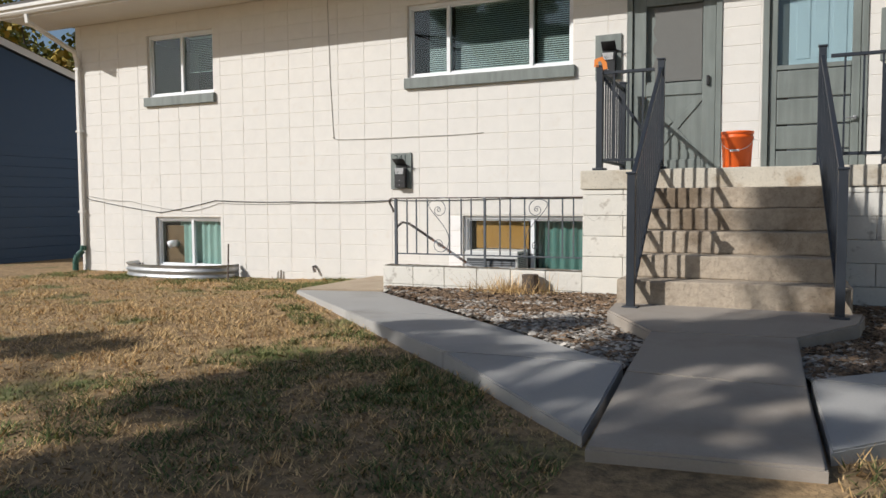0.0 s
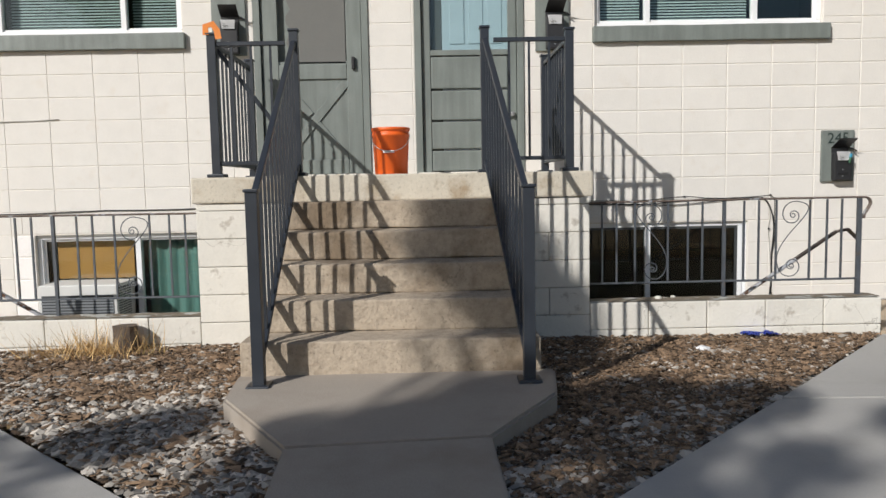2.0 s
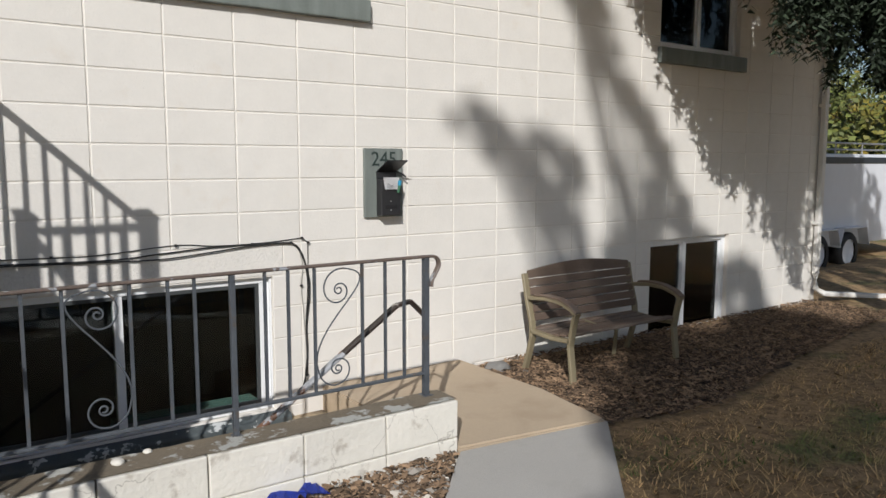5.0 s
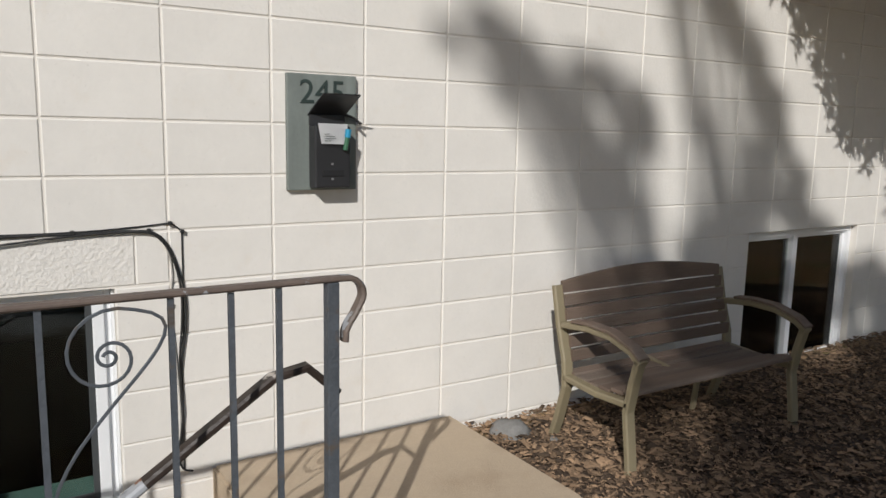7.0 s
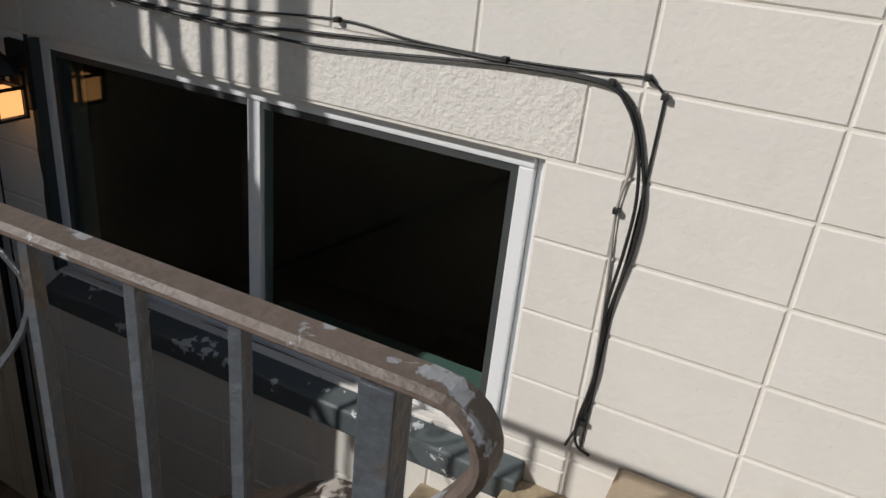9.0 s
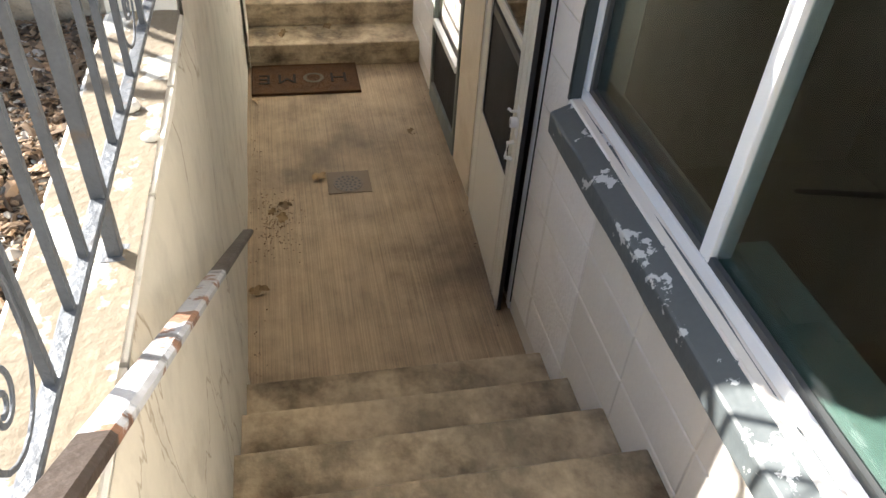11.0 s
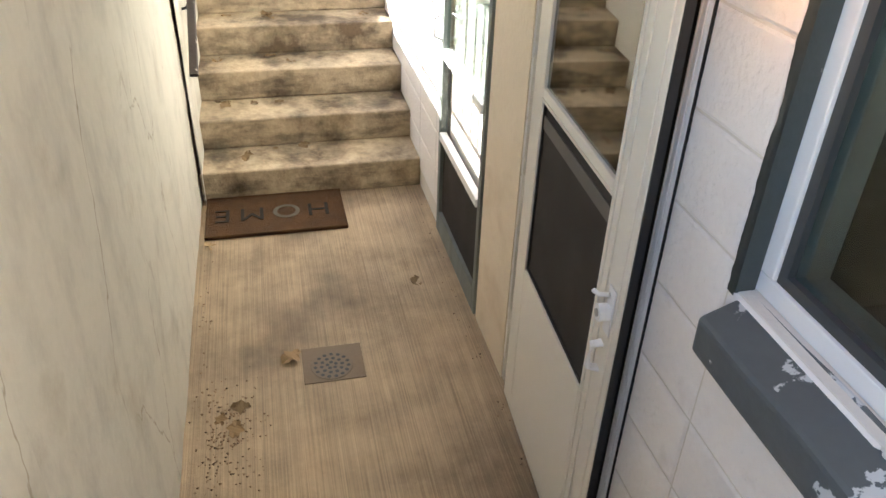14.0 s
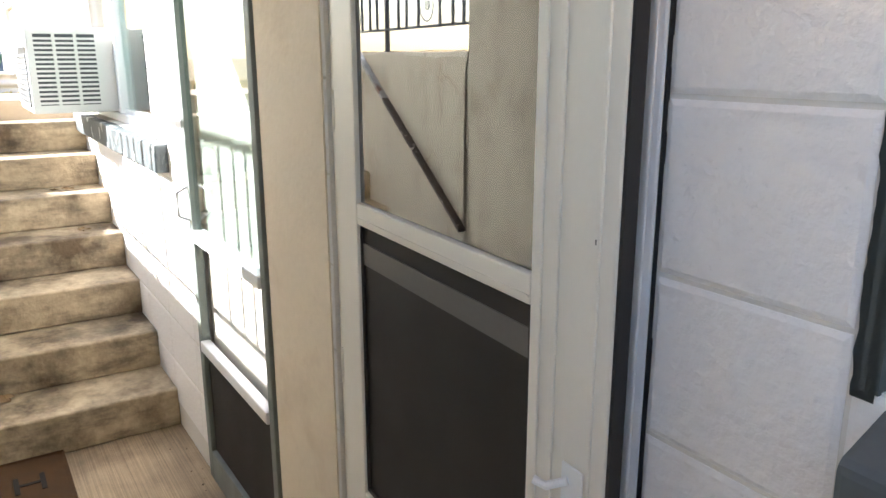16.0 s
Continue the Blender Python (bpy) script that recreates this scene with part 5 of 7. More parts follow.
for pts, r, off, m in (
        (((PORCH_R, 0.79), (1.60, 0.775), (1.85, 0.774), (2.25, 0.803), (2.47, 0.786), (2.715, 0.784), (2.91, 0.792), (3.03, 0.801), (3.05, 0.800), (3.086, 0.771), (3.088, 0.750), (3.087, 0.56), (3.084, 0.40), (3.074, 0.23), (3.072, -0.06), (3.07, -0.18)), 0.0032, 0.004, M_CABLE),
        (((PORCH_R, 0.765), (1.85, 0.743), (2.16, 0.759), (2.47, 0.778), (2.715, 0.778), (2.90, 0.780), (2.99, 0.767), (3.04, 0.71), (3.075, 0.607), (3.094, 0.516), (3.092, 0.402), (3.075, 0.283), (3.064, 0.161), (3.066, -0.05), (3.03, -0.19)), 0.0045, 0.008, M_CABLE),
        (((PORCH_R, 0.755), (1.85, 0.735), (2.16, 0.728), (2.39, 0.744), (2.715, 0.772), (2.945, 0.774), (3.013, 0.737), (3.056, 0.651), (3.077, 0.53), (3.074, 0.40), (3.062, 0.248), (3.068, 0.054), (3.05, -0.10), (3.06, -0.17), (3.10, -0.19)), 0.0042, 0.014, M_CABLE),
        (((2.60, 0.768), (2.90, 0.776), (2.99, 0.765), (3.034, 0.70), (3.048, 0.605), (3.036, 0.494), (3.046, 0.364), (3.054, 0.23), (3.062, 0.05), (3.05, -0.14)), 0.0034, 0.006, M_GREYCABLE)):
    bm = B()
    tube(bm, [(p.x, WALL - off, p.y) for p in curved(pts)], r, 6)
    part("cable", bm, m, cab, smooth=True)
for x, z in ((3.045, 0.803), (3.088, 0.770), (2.715, 0.784), (2.25, 0.803), (2.97, 0.779), (1.6, 0.778), (3.036, 0.494), (3.065, -0.10), (-8.75, 0.60), (-7.67, 0.78), (-4.7, 0.765), (-5.575, 1.62)):
    bm = B()
    box(bm, x - 0.007, x + 0.007, WALL - 0.019, WALL - 0.0005, z - 0.007, z + 0.007, 0.002)
    part("staple", bm, M_CABLE, cab)
# old pipe stub at the wall foot
stub = thing("hose_bib", (-5.91, WALL, -0.2), "rusty iron pipe stub on the wall foot", "pipe")
bm = B()
tube(bm, [(-5.91, WALL, -0.15), (-5.91, WALL - 0.06, -0.15), (-5.88, WALL - 0.07, -0.22)], 0.02, 8)
part("pipe", bm, M_RUST, stub)
stub = thing("pipe_stub", (-6.48, WALL - 0.03, -0.35), "short thin iron pipe beside the wall", "pipe")
bm = B()
tube(bm, [(-6.48, WALL - 0.03, -0.40), (-6.48, WALL - 0.03, -0.22)], 0.011, 8)
part("pipe", bm, M_RUST, stub)

# window well of corrugated steel on the lawn side
ww = thing("window_well", (-8.2, 9.5, -0.35), "galvanised corrugated steel window well sunk in the lawn", "window well")
bm = B()
plan = []
for k in range(33):
    a = math.pi * k / 32
    plan.append((-8.22 + 0.98 * math.cos(a) * (1 - 0.0 * k), WALL - 0.02 - 0.62 * math.sin(a) ** 0.7))
rings = []
for j in range(13):
    z = -0.42 + 0.27 * j / 12
    off = 0.012 * math.cos(j * math.pi / 2)
    rings.append([bm.verts.new((x + off * (x + 8.22), y - off, z)) for x, y in plan])
for a, b in zip(rings, rings[1:]):
    for i in range(32):
        bm.faces.new((a[i], a[i + 1], b[i + 1], b[i]))
part("steel_sheet", bm, M_STEEL, ww, smooth=True)
stake = thing("metal_stake", (-7.02, 9.3, -0.35), "thin rusty metal stake beside the window well", "stake")
bm = B()
tube(bm, [(-7.02, 9.3, -0.42), (-7.0, 9.3, 0.17)], 0.012, 6)
part("rod", bm, M_RUST, stake)
# vent hose behind the low left window
vent = thing("dryer_vent", (-8.5, WALL + 0.1, 0.1), "grey dryer vent hood set in a board in the window", "vent")
bm = B()
box(bm, -8.80, -8.42, WALL + 0.14, WALL + 0.155, -0.19, 0.40, 0.002)
part("board", bm, material("brown_board", (0.23, 0.12, 0.06), 0.8, spread=0.2, bump=0.1), vent)
bm = B()
tube(bm, [(-8.58, WALL + 0.14, 0.12), (-8.58, WALL + 0.03, 0.12), (-8.60, WALL - 0.01, 0.10)], 0.055, 14)
part("hood", bm, M_WHITE, vent, smooth=True)

# window unit in the left well window
ac = thing("air_conditioner", (-3.15, 9.6, -0.15), "grey-white window air conditioner with slatted grilles", "air conditioner")
ax0, ax1, ay0, ay1, az0, az1 = -3.50, -2.82, 9.49, WALL + 0.08, -0.262, 0.145
bm = B()
box(bm, ax0, ax1, ay0, ay1, az0, az1, 0.012)
M_AC = material("window_unit_plastic", (0.62, 0.62, 0.60), 0.5, spread=0.05, bump=0.04)
part("case", bm, M_AC, ac)
M_GRILLE = material("grille_dark", (0.05, 0.055, 0.06), 0.6, bump=0.0)
for g0, g1 in ((ay0 + 0.035, ay0 + 0.115), (ay0 + 0.130, ay0 + 0.21), (ay0 + 0.225, ay0 + 0.305)):
    bm = B()
    box(bm, ax1 - 0.002, ax1 + 0.002, g0, g1, az0 + 0.04, az1 - 0.03)
    gr = part("side_grille", bm, M_GRILLE, ac)
    for k in range(15):
        z = az0 + 0.045 + k * 0.0218
        bm = B()
        box(bm, ax1 + 0.0025, ax1 + 0.006, g0 - 0.002, g1 + 0.002, z, z + 0.011)
        part("slat", bm, M_AC, gr)
bm = B()
box(bm, ax0 + 0.03, ax1 - 0.03, ay0 - 0.003, ay0 + 0.002, az0 + 0.03, az1 - 0.09)
gr = part("rear_grille", bm, M_GRILLE, ac)
for k in range(10):
    z = az0 + 0.035 + k * 0.026
    bm = B()
    box(bm, ax0 + 0.028, ax1 - 0.028, ay0 - 0.008, ay0 - 0.004, z, z + 0.013)
    part("slat", bm, material("unit_fin_%d" % k, (0.20, 0.215, 0.23), 0.5, bump=0.0) if k == 0 else bpy.data.materials["unit_fin_0"], gr)
board = thing("cardboard", (-3.1, WALL + 0.2, 0.3), "brown cardboard sheet above the window unit", "cardboard")
bm = B()
box(bm, -3.54, -2.84, WALL + 0.15, WALL + 0.156, 0.150, 0.50)
part("sheet", bm, material("cardboard_brown", (0.52, 0.24, 0.06), 0.8, spread=0.1, bump=0.05), board)

# wall lamp beside the basement door, lit
lamp = thing("wall_lamp", (0.985, WALL, 0.3), "black lantern wall lamp, lit warm, beside the door", "lamp")
lx, ly, lz = 0.985, WALL - 0.095, 0.30
bm = B()
box(bm, lx - 0.05, lx + 0.05, WALL - 0.022, WALL - 0.001, lz + 0.02, lz + 0.25, 0.006)
part("back_plate", bm, M_BLACK, lamp)
bm = B()
for sx in (-1, 1):
    for sy in (-1, 1):
        box(bm, lx + sx * 0.052 - 0.006, lx + sx * 0.052 + 0.006, ly + sy * 0.052 - 0.006, ly + sy * 0.052 + 0.006, lz, lz + 0.16)
for z in (lz, lz + 0.10, lz + 0.15):
    for sy in (-1, 1):
        box(bm, lx - 0.058, lx + 0.058, ly + sy * 0.052 - 0.005, ly + sy * 0.052 + 0.005, z, z + 0.010)
        box(bm, lx + sy * 0.052 - 0.005, lx + sy * 0.052 + 0.005, ly - 0.058, ly + 0.058, z, z + 0.010)
part("cage", bm, M_BLACK, lamp)
bm = B()
lathe(bm, [(0.088, lz + 0.16), (0.082, lz + 0.172), (0.03, lz + 0.21), (0.015, lz + 0.235)], lx, ly, 4)
part("roof_cap", bm, M_BLACK, lamp)
bm = B()
box(bm, lx - 0.012, lx + 0.012, ly, WALL - 0.02, lz + 0.185, lz + 0.20, 0.003)
part("arm", bm, M_BLACK, lamp)
M_GLOW = bpy.data.materials.new("lamp_glass_lit")
M_GLOW.use_nodes = True
M_GLOW.node_tree.nodes["Principled BSDF"].inputs["Base Color"].default_value = (0.9, 0.7, 0.45, 1)
M_GLOW.node_tree.nodes["Principled BSDF"].inputs["Emission Color"].default_value = (1.0, 0.45, 0.14, 1)
M_GLOW.node_tree.nodes["Principled BSDF"].inputs["Emission Strength"].default_value = 1.3
bm = B()
box(bm, lx - 0.046, lx + 0.046, ly - 0.046, ly + 0.046, lz + 0.012, lz + 0.098, 0.004)
part("glass", bm, M_GLOW, lamp, "glowing warm frosted glass")

# ---- things in the stairwell ----
mat = thing("doormat", (-1.615, 8.99, FLOOR), "brown coir doormat with worn dark lettering", "doormat")
bm = B()
box(bm, -1.822, -1.407, 8.625, 9.355, FLOOR + 0.001, FLOOR + 0.018, 0.005)
for v in bm.verts:
    v.co.z += 0.003 * noise.noise(v.co * 8)
part("coir", bm, M_MAT, mat)
bm = B()
for a, b, c, d in ((-1.820, -1.409, 8.627, 8.640), (-1.820, -1.409, 9.340, 9.353), (-1.820, -1.806, 8.641, 9.339), (-1.423, -1.409, 8.641, 9.339)):
    box(bm, a, b, c, d, FLOOR + 0.012, FLOOR + 0.0215, 0.002)
part("border", bm, M_MAT, mat)
for k, ch in enumerate("HME"):
    yy = (9.215, 8.865, 8.715)[k]
    flat_text("letter_mark", ch, 0.185, pose(-1.615, yy, FLOOR + 0.0205, 0, 0, -90), M_INK, mat, "", 0.0015)
bm = B()
ring = [(-1.615 + 0.06 * math.cos(a), 9.045 + 0.06 * math.sin(a), FLOOR + 0.0195) for a in np.linspace(0, 2 * math.pi, 25)]
sweep(bm, ring, bar_section(0.022, 0.002, 0.0005), False)
part("letter_mark", bm, material("worn_wreath", (0.10, 0.09, 0.07), 1.0, spread=0.4, fine=120, bump=0.4), mat, "faded wreath in place of a letter")

drain = thing("floor_drain", (-0.35, 9.13, FLOOR), "square metal floor drain with round holes", "drain")
bm = B()
box(bm, -0.468, -0.255, 9.045, 9.29, FLOOR + 0.0005, FLOOR + 0.004, 0.002)
part("patch", bm, material("drain_surround", (0.14, 0.098, 0.06), 0.7, spread=0.2, bump=0.3), drain)
bm = B()
lathe(bm, [(0.085, FLOOR + 0.004), (0.083, FLOOR + 0.0065), (0.0, FLOOR + 0.0065)], -0.346, 9.161, 24, False)
part("grate", bm, material("drain_bronze", (0.12, 0.085, 0.052), 0.6, metal=0.0, spread=0.2, bump=0.2), drain)
for ring_r, n in ((0.018, 5), (0.042, 10), (0.067, 15)):
    for i in range(n):
        a = 2 * math.pi * i / n + ring_r * 40
        bm = B()
        lathe(bm, [(0.0082, FLOOR + 0.0066), (0.008, FLOOR + 0.0070)], -0.345 + ring_r * math.cos(a), 9.161 + ring_r * math.sin(a), 8)
        part("hole", bm, M_BLACK, drain)

rng = random.Random(5)


def leaf_mesh(kind, size):
    """A curled dead leaf with lobes."""
    bm = B()
    n = 9
    mid, lf, rt = [], [], []
    for i in range(n):
        t = i / (n - 1)
        w = size * 0.36 * math.sin(math.pi * min(1, t * 0.96 + 0.03)) ** 0.8 * (1 + 0.32 * math.sin(t * 15 + kind))
        c = size * 0.22 * math.sin(t * 2.6 + kind)
        mid.append(bm.verts.new((size * (t - 0.5), 0, c * 0.5 + 0.004)))
        lf.append(bm.verts.new((size * (t - 0.5), w, c * 0.5 + size * 0.13 * (1 + math.sin(t * 9 + kind)) * 0.5 + 0.004)))
        rt.append(bm.verts.new((size * (t - 0.5), -w, c * 0.4 + size * 0.16 * (1 + math.cos(t * 7 + kind)) * 0.5 + 0.004)))
    for i in range(n - 1):
        bm.faces.new((mid[i], mid[i + 1], lf[i + 1], lf[i]))
        bm.faces.new((rt[i], rt[i + 1], mid[i + 1], mid[i]))
    me = bpy.data.meshes.new("dead_leaf")
    bm.to_mesh(me)
    bm.free()
    me.materials.append(M_DRYLEAF)
    return me


LEAVES = [leaf_mesh(k, s) for k, s in ((0, 0.075), (1, 0.10), (2, 0.06), (3, 0.09))]


def dead_leaf(x, y, z, k=None, s=1.0):
    ob = new("dead_leaf", LEAVES[rng.randrange(4) if k is None else k])
    ob.matrix_world = pose(x, y, z, rng.uniform(-15, 15), rng.uniform(-15, 15), rng.uniform(0, 360)) @ Matrix.Diagonal((s, s, s, 1))
    tagged(ob, "curled brown dead leaf lying on the concrete", "leaf", "dead leaves in the stairwell")


for x, y in ((-0.12, 8.73), (-0.17, 8.80), (-0.06, 8.78), (0.50, 8.66), (-0.42, 9.0), (-1.35, 8.66), (-0.87, 9.62), (-1.83, 8.98)):
    dead_leaf(x, y, FLOOR + 0.001, s=1.0)
rise8 = (TOPSTEP - FLOOR) / 8
run8 = (WELL_L + 1.82) / 7
for k in range(1, 8):
    for _ in range((3, 4, 3, 6, 5, 7, 8)[k - 1]):
        x = -1.82 + run8 * (k - 1) + run8 * rng.uniform(0.45, 0.92)
        y = 8.70 + abs(rng.gauss(0, 0.25)) if rng.random() < 0.7 else rng.uniform(8.7, 9.7)
        dead_leaf(x, min(y, 9.7), FLOOR + rise8 * k + 0.002, s=rng.uniform(0.6, 1.1))
# grit by the drain, in one sheet of crumbs
verts, faces = [], []
for _ in range(420):
    cx, cy = (rng.gauss(-0.05, 0.14), 8.68 + abs(rng.gauss(0, 0.09))) if rng.random() < 0.6 else (rng.uniform(-1.8, 1.1), rng.choice((8.65, 9.76)) + rng.gauss(0, 0.02))
    r = rng.uniform(0.002, 0.006)
    b = len(verts)
    verts += [(cx + r, cy, FLOOR + 0.001), (cx - r * 0.6, cy + r, FLOOR + 0.001), (cx - r * 0.6, cy - r, FLOOR + 0.001), (cx, cy, FLOOR + 0.001 + r)]
    faces += [(b, b + 1, b + 3), (b + 1, b + 2, b + 3), (b + 2, b, b + 3)]
tagged(raw("grit", verts, faces, M_CHIP), "dry brown grit and leaf crumbs on the stairwell floor", "grit", "", "stuff")
# pebbles on the parapet
for x, y, s in ((1.62, 8.52, 0.028), (1.75, 8.58, 0.020)):
    bm = B()
    bmesh.ops.create_icosphere(bm, subdivisions=2, radius=s)
    for v in bm.verts:
        v.co.z *= 0.55
        v.co += v.co.normalized() * s * 0.15 * noise.noise(v.co * 40)
        v.co += Vector((x, y, 0.065 + s * 0.5))
    tagged(part("pebble", bm, M_CURB, smooth=True), "pale rounded pebble on the parapet top", "stone")

# ---- bench ----
bench = thing("bench", (5.26, 9.28, -0.3), "slatted brown bench with bronze metal arms against the wall", "bench")
GZ = -0.30


def bench_side(x):
    sec = bar_section(0.055, 0.030, 0.006)
    up = Vector((1, 0, 0))
    secy = [(b, a) for a, b in sec]
    bm = B()
    sweep(bm, [(x, 9.03, GZ - 0.02), (x, 9.045, GZ + 0.12), (x, 9.07, GZ + 0.30), (x, 9.045, GZ + 0.44), (x, 9.02, GZ + 0.535)], secy, up=up)
    part("front_leg", bm, M_BENCHMETAL, bench)
    bm = B()
    sweep(bm, [(x, 9.56, GZ - 0.02), (x, 9.51, GZ + 0.12), (x, 9.46, GZ + 0.30), (x, 9.47, GZ + 0.42), (x, 9.52, GZ + 0.58), (x, 9.56, GZ + 0.76)], secy, up=up)
    part("rear_leg", bm, M_BENCHMETAL, bench)
    bm = B()
    sweep(bm, [(x, 9.005, GZ + 0.525), (x, 9.06, GZ + 0.565), (x, 9.18, GZ + 0.60), (x, 9.32, GZ + 0.605), (x, 9.49, GZ + 0.585)], secy, up=up)
    part("armrest", bm, M_BENCHMETAL, bench)
    bm = B()
    sweep(bm, [(x, 9.00, GZ + 0.548), (x, 9.06, GZ + 0.588), (x, 9.18, GZ + 0.623), (x, 9.32, GZ + 0.628), (x, 9.42, GZ + 0.618)], [(b * 0.5, a * 1.15) for a, b in sec], up=up)
    part("arm_pad", bm, M_BENCHWOOD, bench, "brown slat along the armrest")
    bm = B()
    sweep(bm, [(x, 9.06, GZ + 0.335), (x, 9.25, GZ + 0.325), (x, 9.46, GZ + 0.34)], secy, up=up)
    part("side_rail", bm, M_BENCHMETAL, bench)


for x in (4.735, 5.88):
    bench_side(x)
for k in range(6):
    y = 9.055 + k * 0.074
    z = GZ + 0.385 - 0.022 * math.sin(k / 5 * math.pi) - 0.004 * k
    bm = B()
    box(bm, 4.75, 5.865, y, y + 0.066, z - 0.018, z, 0.005)
    part("seat_slat", bm, M_BENCHWOOD, bench)
for k in range(6):
    z0 = GZ + 0.415 + k * 0.062
    y = 9.455 + k * 0.018
    w = 0.057
    bm = B()
    if k < 5:
        sweep(bm, [(4.75, y, z0 + w / 2), (5.26, y + 0.012, z0 + w / 2), (5.865, y, z0 + w / 2)], bar_section(0.018, w, 0.004))
    else:
        n = 14
        prev = None
        for i in range(n + 1):
            t = i / n
            x = 4.75 + 1.115 * t
            top = z0 + 0.055 + 0.045 * math.sin(math.pi * t)
            yy = y + 0.012 * math.sin(math.pi * t)
            cur = [bm.verts.new(p) for p in ((x, yy - 0.009, z0), (x, yy + 0.009, z0), (x, yy + 0.012, top), (x, yy - 0.006, top))]
            if prev:
                for a in range(4):
                    b = (a + 1) % 4
                    bm.faces.new((prev[a], prev[b], cur[b], cur[a]))
            else:
                bm.faces.new(cur)
            prev = cur
        bm.faces.new(prev[::-1])
    part("back_slat", bm, M_BENCHWOOD, bench)
bm = B()
sweep(bm, [(5.26, 9.10, GZ + 0.352), (5.26, 9.30, GZ + 0.34), (5.26, 9.46, GZ + 0.36)], bar_section(0.03, 0.02))
part("seat_brace", bm, M_BENCHMETAL, bench)
bm = B()
tube(bm, [(5.60, 9.44, GZ - 0.02), (5.60, 9.40, GZ + 0.35)], 0.016, 8)
part("prop_leg", bm, M_BENCHMETAL, bench)


def rock(name, x, y, z, r, mat, label, flat=0.6):
    bm = B()
    bmesh.ops.create_icosphere(bm, subdivisions=3, radius=r)
    for v in bm.verts:
        d = v.co.normalized()
        v.co += d * r * 0.35 * noise.noise(d * 1.6 + Vector((x * 7, y * 3, 0)))
        v.co.z *= flat
        v.co += Vector((x, y, z))
    return tagged(part(name, bm, mat, smooth=True), label, "stone")


M_ROCK = material("grey_rock", (0.19, 0.185, 0.175), 0.9, spread=0.25, scale=9, bump=0.6, bump_scale=40)
rock("rock", 4.57, 9.66, -0.27, 0.10, M_ROCK, "grey flat rock at the wall foot")
rock("rock", 4.70, 9.50, -0.29, 0.045, M_ROCK, "small grey stone behind the bench leg")
rock("rock", -3.3, 8.22, -0.22, 0.06, M_TAN, "round tan stone in the gravel bed")
rock("rock", -2.95, 8.18, -0.22, 0.07, M_TAN, "round tan stone in the gravel bed")
rock("rock", 1.75, 7.95, -0.185, 0.05, M_PAPER, "crumpled white scrap in the bark bed", 0.4)
glove = thing("blue_rag", (2.30, 8.33, -0.22), "flat blue plastic rag on the bark bed", "rag")
bm = B()
g = [[bm.verts.new((2.17 + 0.26 * i / 12, 8.27 + 0.11 * j / 5 + 0.03 * math.sin(i * 0.9 + j), -0.165 + 0.014 * noise.noise((i * 0.7, j * 0.9, 3)))) for j in range(6)] for i in range(13)]
for i in range(12):
    for j in range(5):
        if (i, j) not in ((0, 0), (11, 4), (5, 0), (6, 0)):
            bm.faces.new((g[i][j], g[i + 1][j], g[i + 1][j + 1], g[i][j + 1]))
bmesh.ops.solidify(bm, geom=bm.faces[:], thickness=0.006)
part("cloth", bm, material("blue_plastic", (0.035, 0.075, 0.50), 0.5, spread=0.1, bump=0.1), glove)
# cut stump with dry stems by the left parapet
stump = thing("stump", (-2.35, 8.27, -0.25), "short cut stump with dry stems against the parapet", "stump")
bm = B()
lathe(bm, [(0.115, -0.28), (0.10, -0.18), (0.085, -0.04), (0.082, 0.0), (0.03, 0.004)], -2.27, 8.29, 14)
for v in bm.verts:
    v.co += Vector((noise.noise(v.co * 9), noise.noise(v.co * 9 + Vector((5, 0, 0))), 0)) * 0.025
part("wood", bm, M_BARK, stump)
verts, faces = [], []
for _ in range(800):
    a, r = rng.uniform(0, 6.28), rng.uniform(0.0, 0.42)
    p = Vector((-2.45 + r * math.cos(a) * 1.3, min(8.36, 8.22 + r * math.sin(a) * 0.6), -0.22))
    d = Vector((rng.gauss(0, 0.5), rng.gauss(-0.1, 0.4), rng.uniform(0.15, 0.9))).normalized() * rng.uniform(0.06, 0.34)
    s = Vector((rng.gauss(0, 1), rng.gauss(0, 1), 0)).normalized() * 0.004
    b = len(verts)
    verts += [tuple(p - s), tuple(p + s), tuple(p + d)]
    faces += [(b, b + 1, b + 2)]
ob = raw("stem_tuft", verts, faces, M_GRASS, stump)

# ---- planting beds and ground cover ----


def inside(poly, x, y):
    hit = False
    for (xa, ya), (xb, yb) in zip(poly, poly[1:] + poly[:1]):
        if (ya > y) != (yb > y) and x < (xb - xa) * (y - ya) / (yb - ya) + xa:
            hit = not hit
    return hit


BED_LEFT = [(-0.73, 5.22), (-0.72, 5.98), (-1.12, 6.62), (-1.17, 7.08), (-1.16, 8.40), (-4.03, 8.40)]
BED_RIGHT = [(0.21, 5.22), (3.25, 8.40), (0.52, 8.40), (0.61, 7.08), (0.53, 6.60), (0.165, 6.06)]
BED_BENCH = [(4.33, 9.81), (4.25, 8.35), (5.2, 8.15), (6.3, 8.45), (9.3, 8.9), (9.3, 9.81)]


def bed_z(x, y):
    return (-0.195 - 0.03 * max(0, (abs(x + 0.3) - 1) / 3)) if y < 8.6 and -4.1 < x < 3.3 else ground_z(x, y) + 0.012


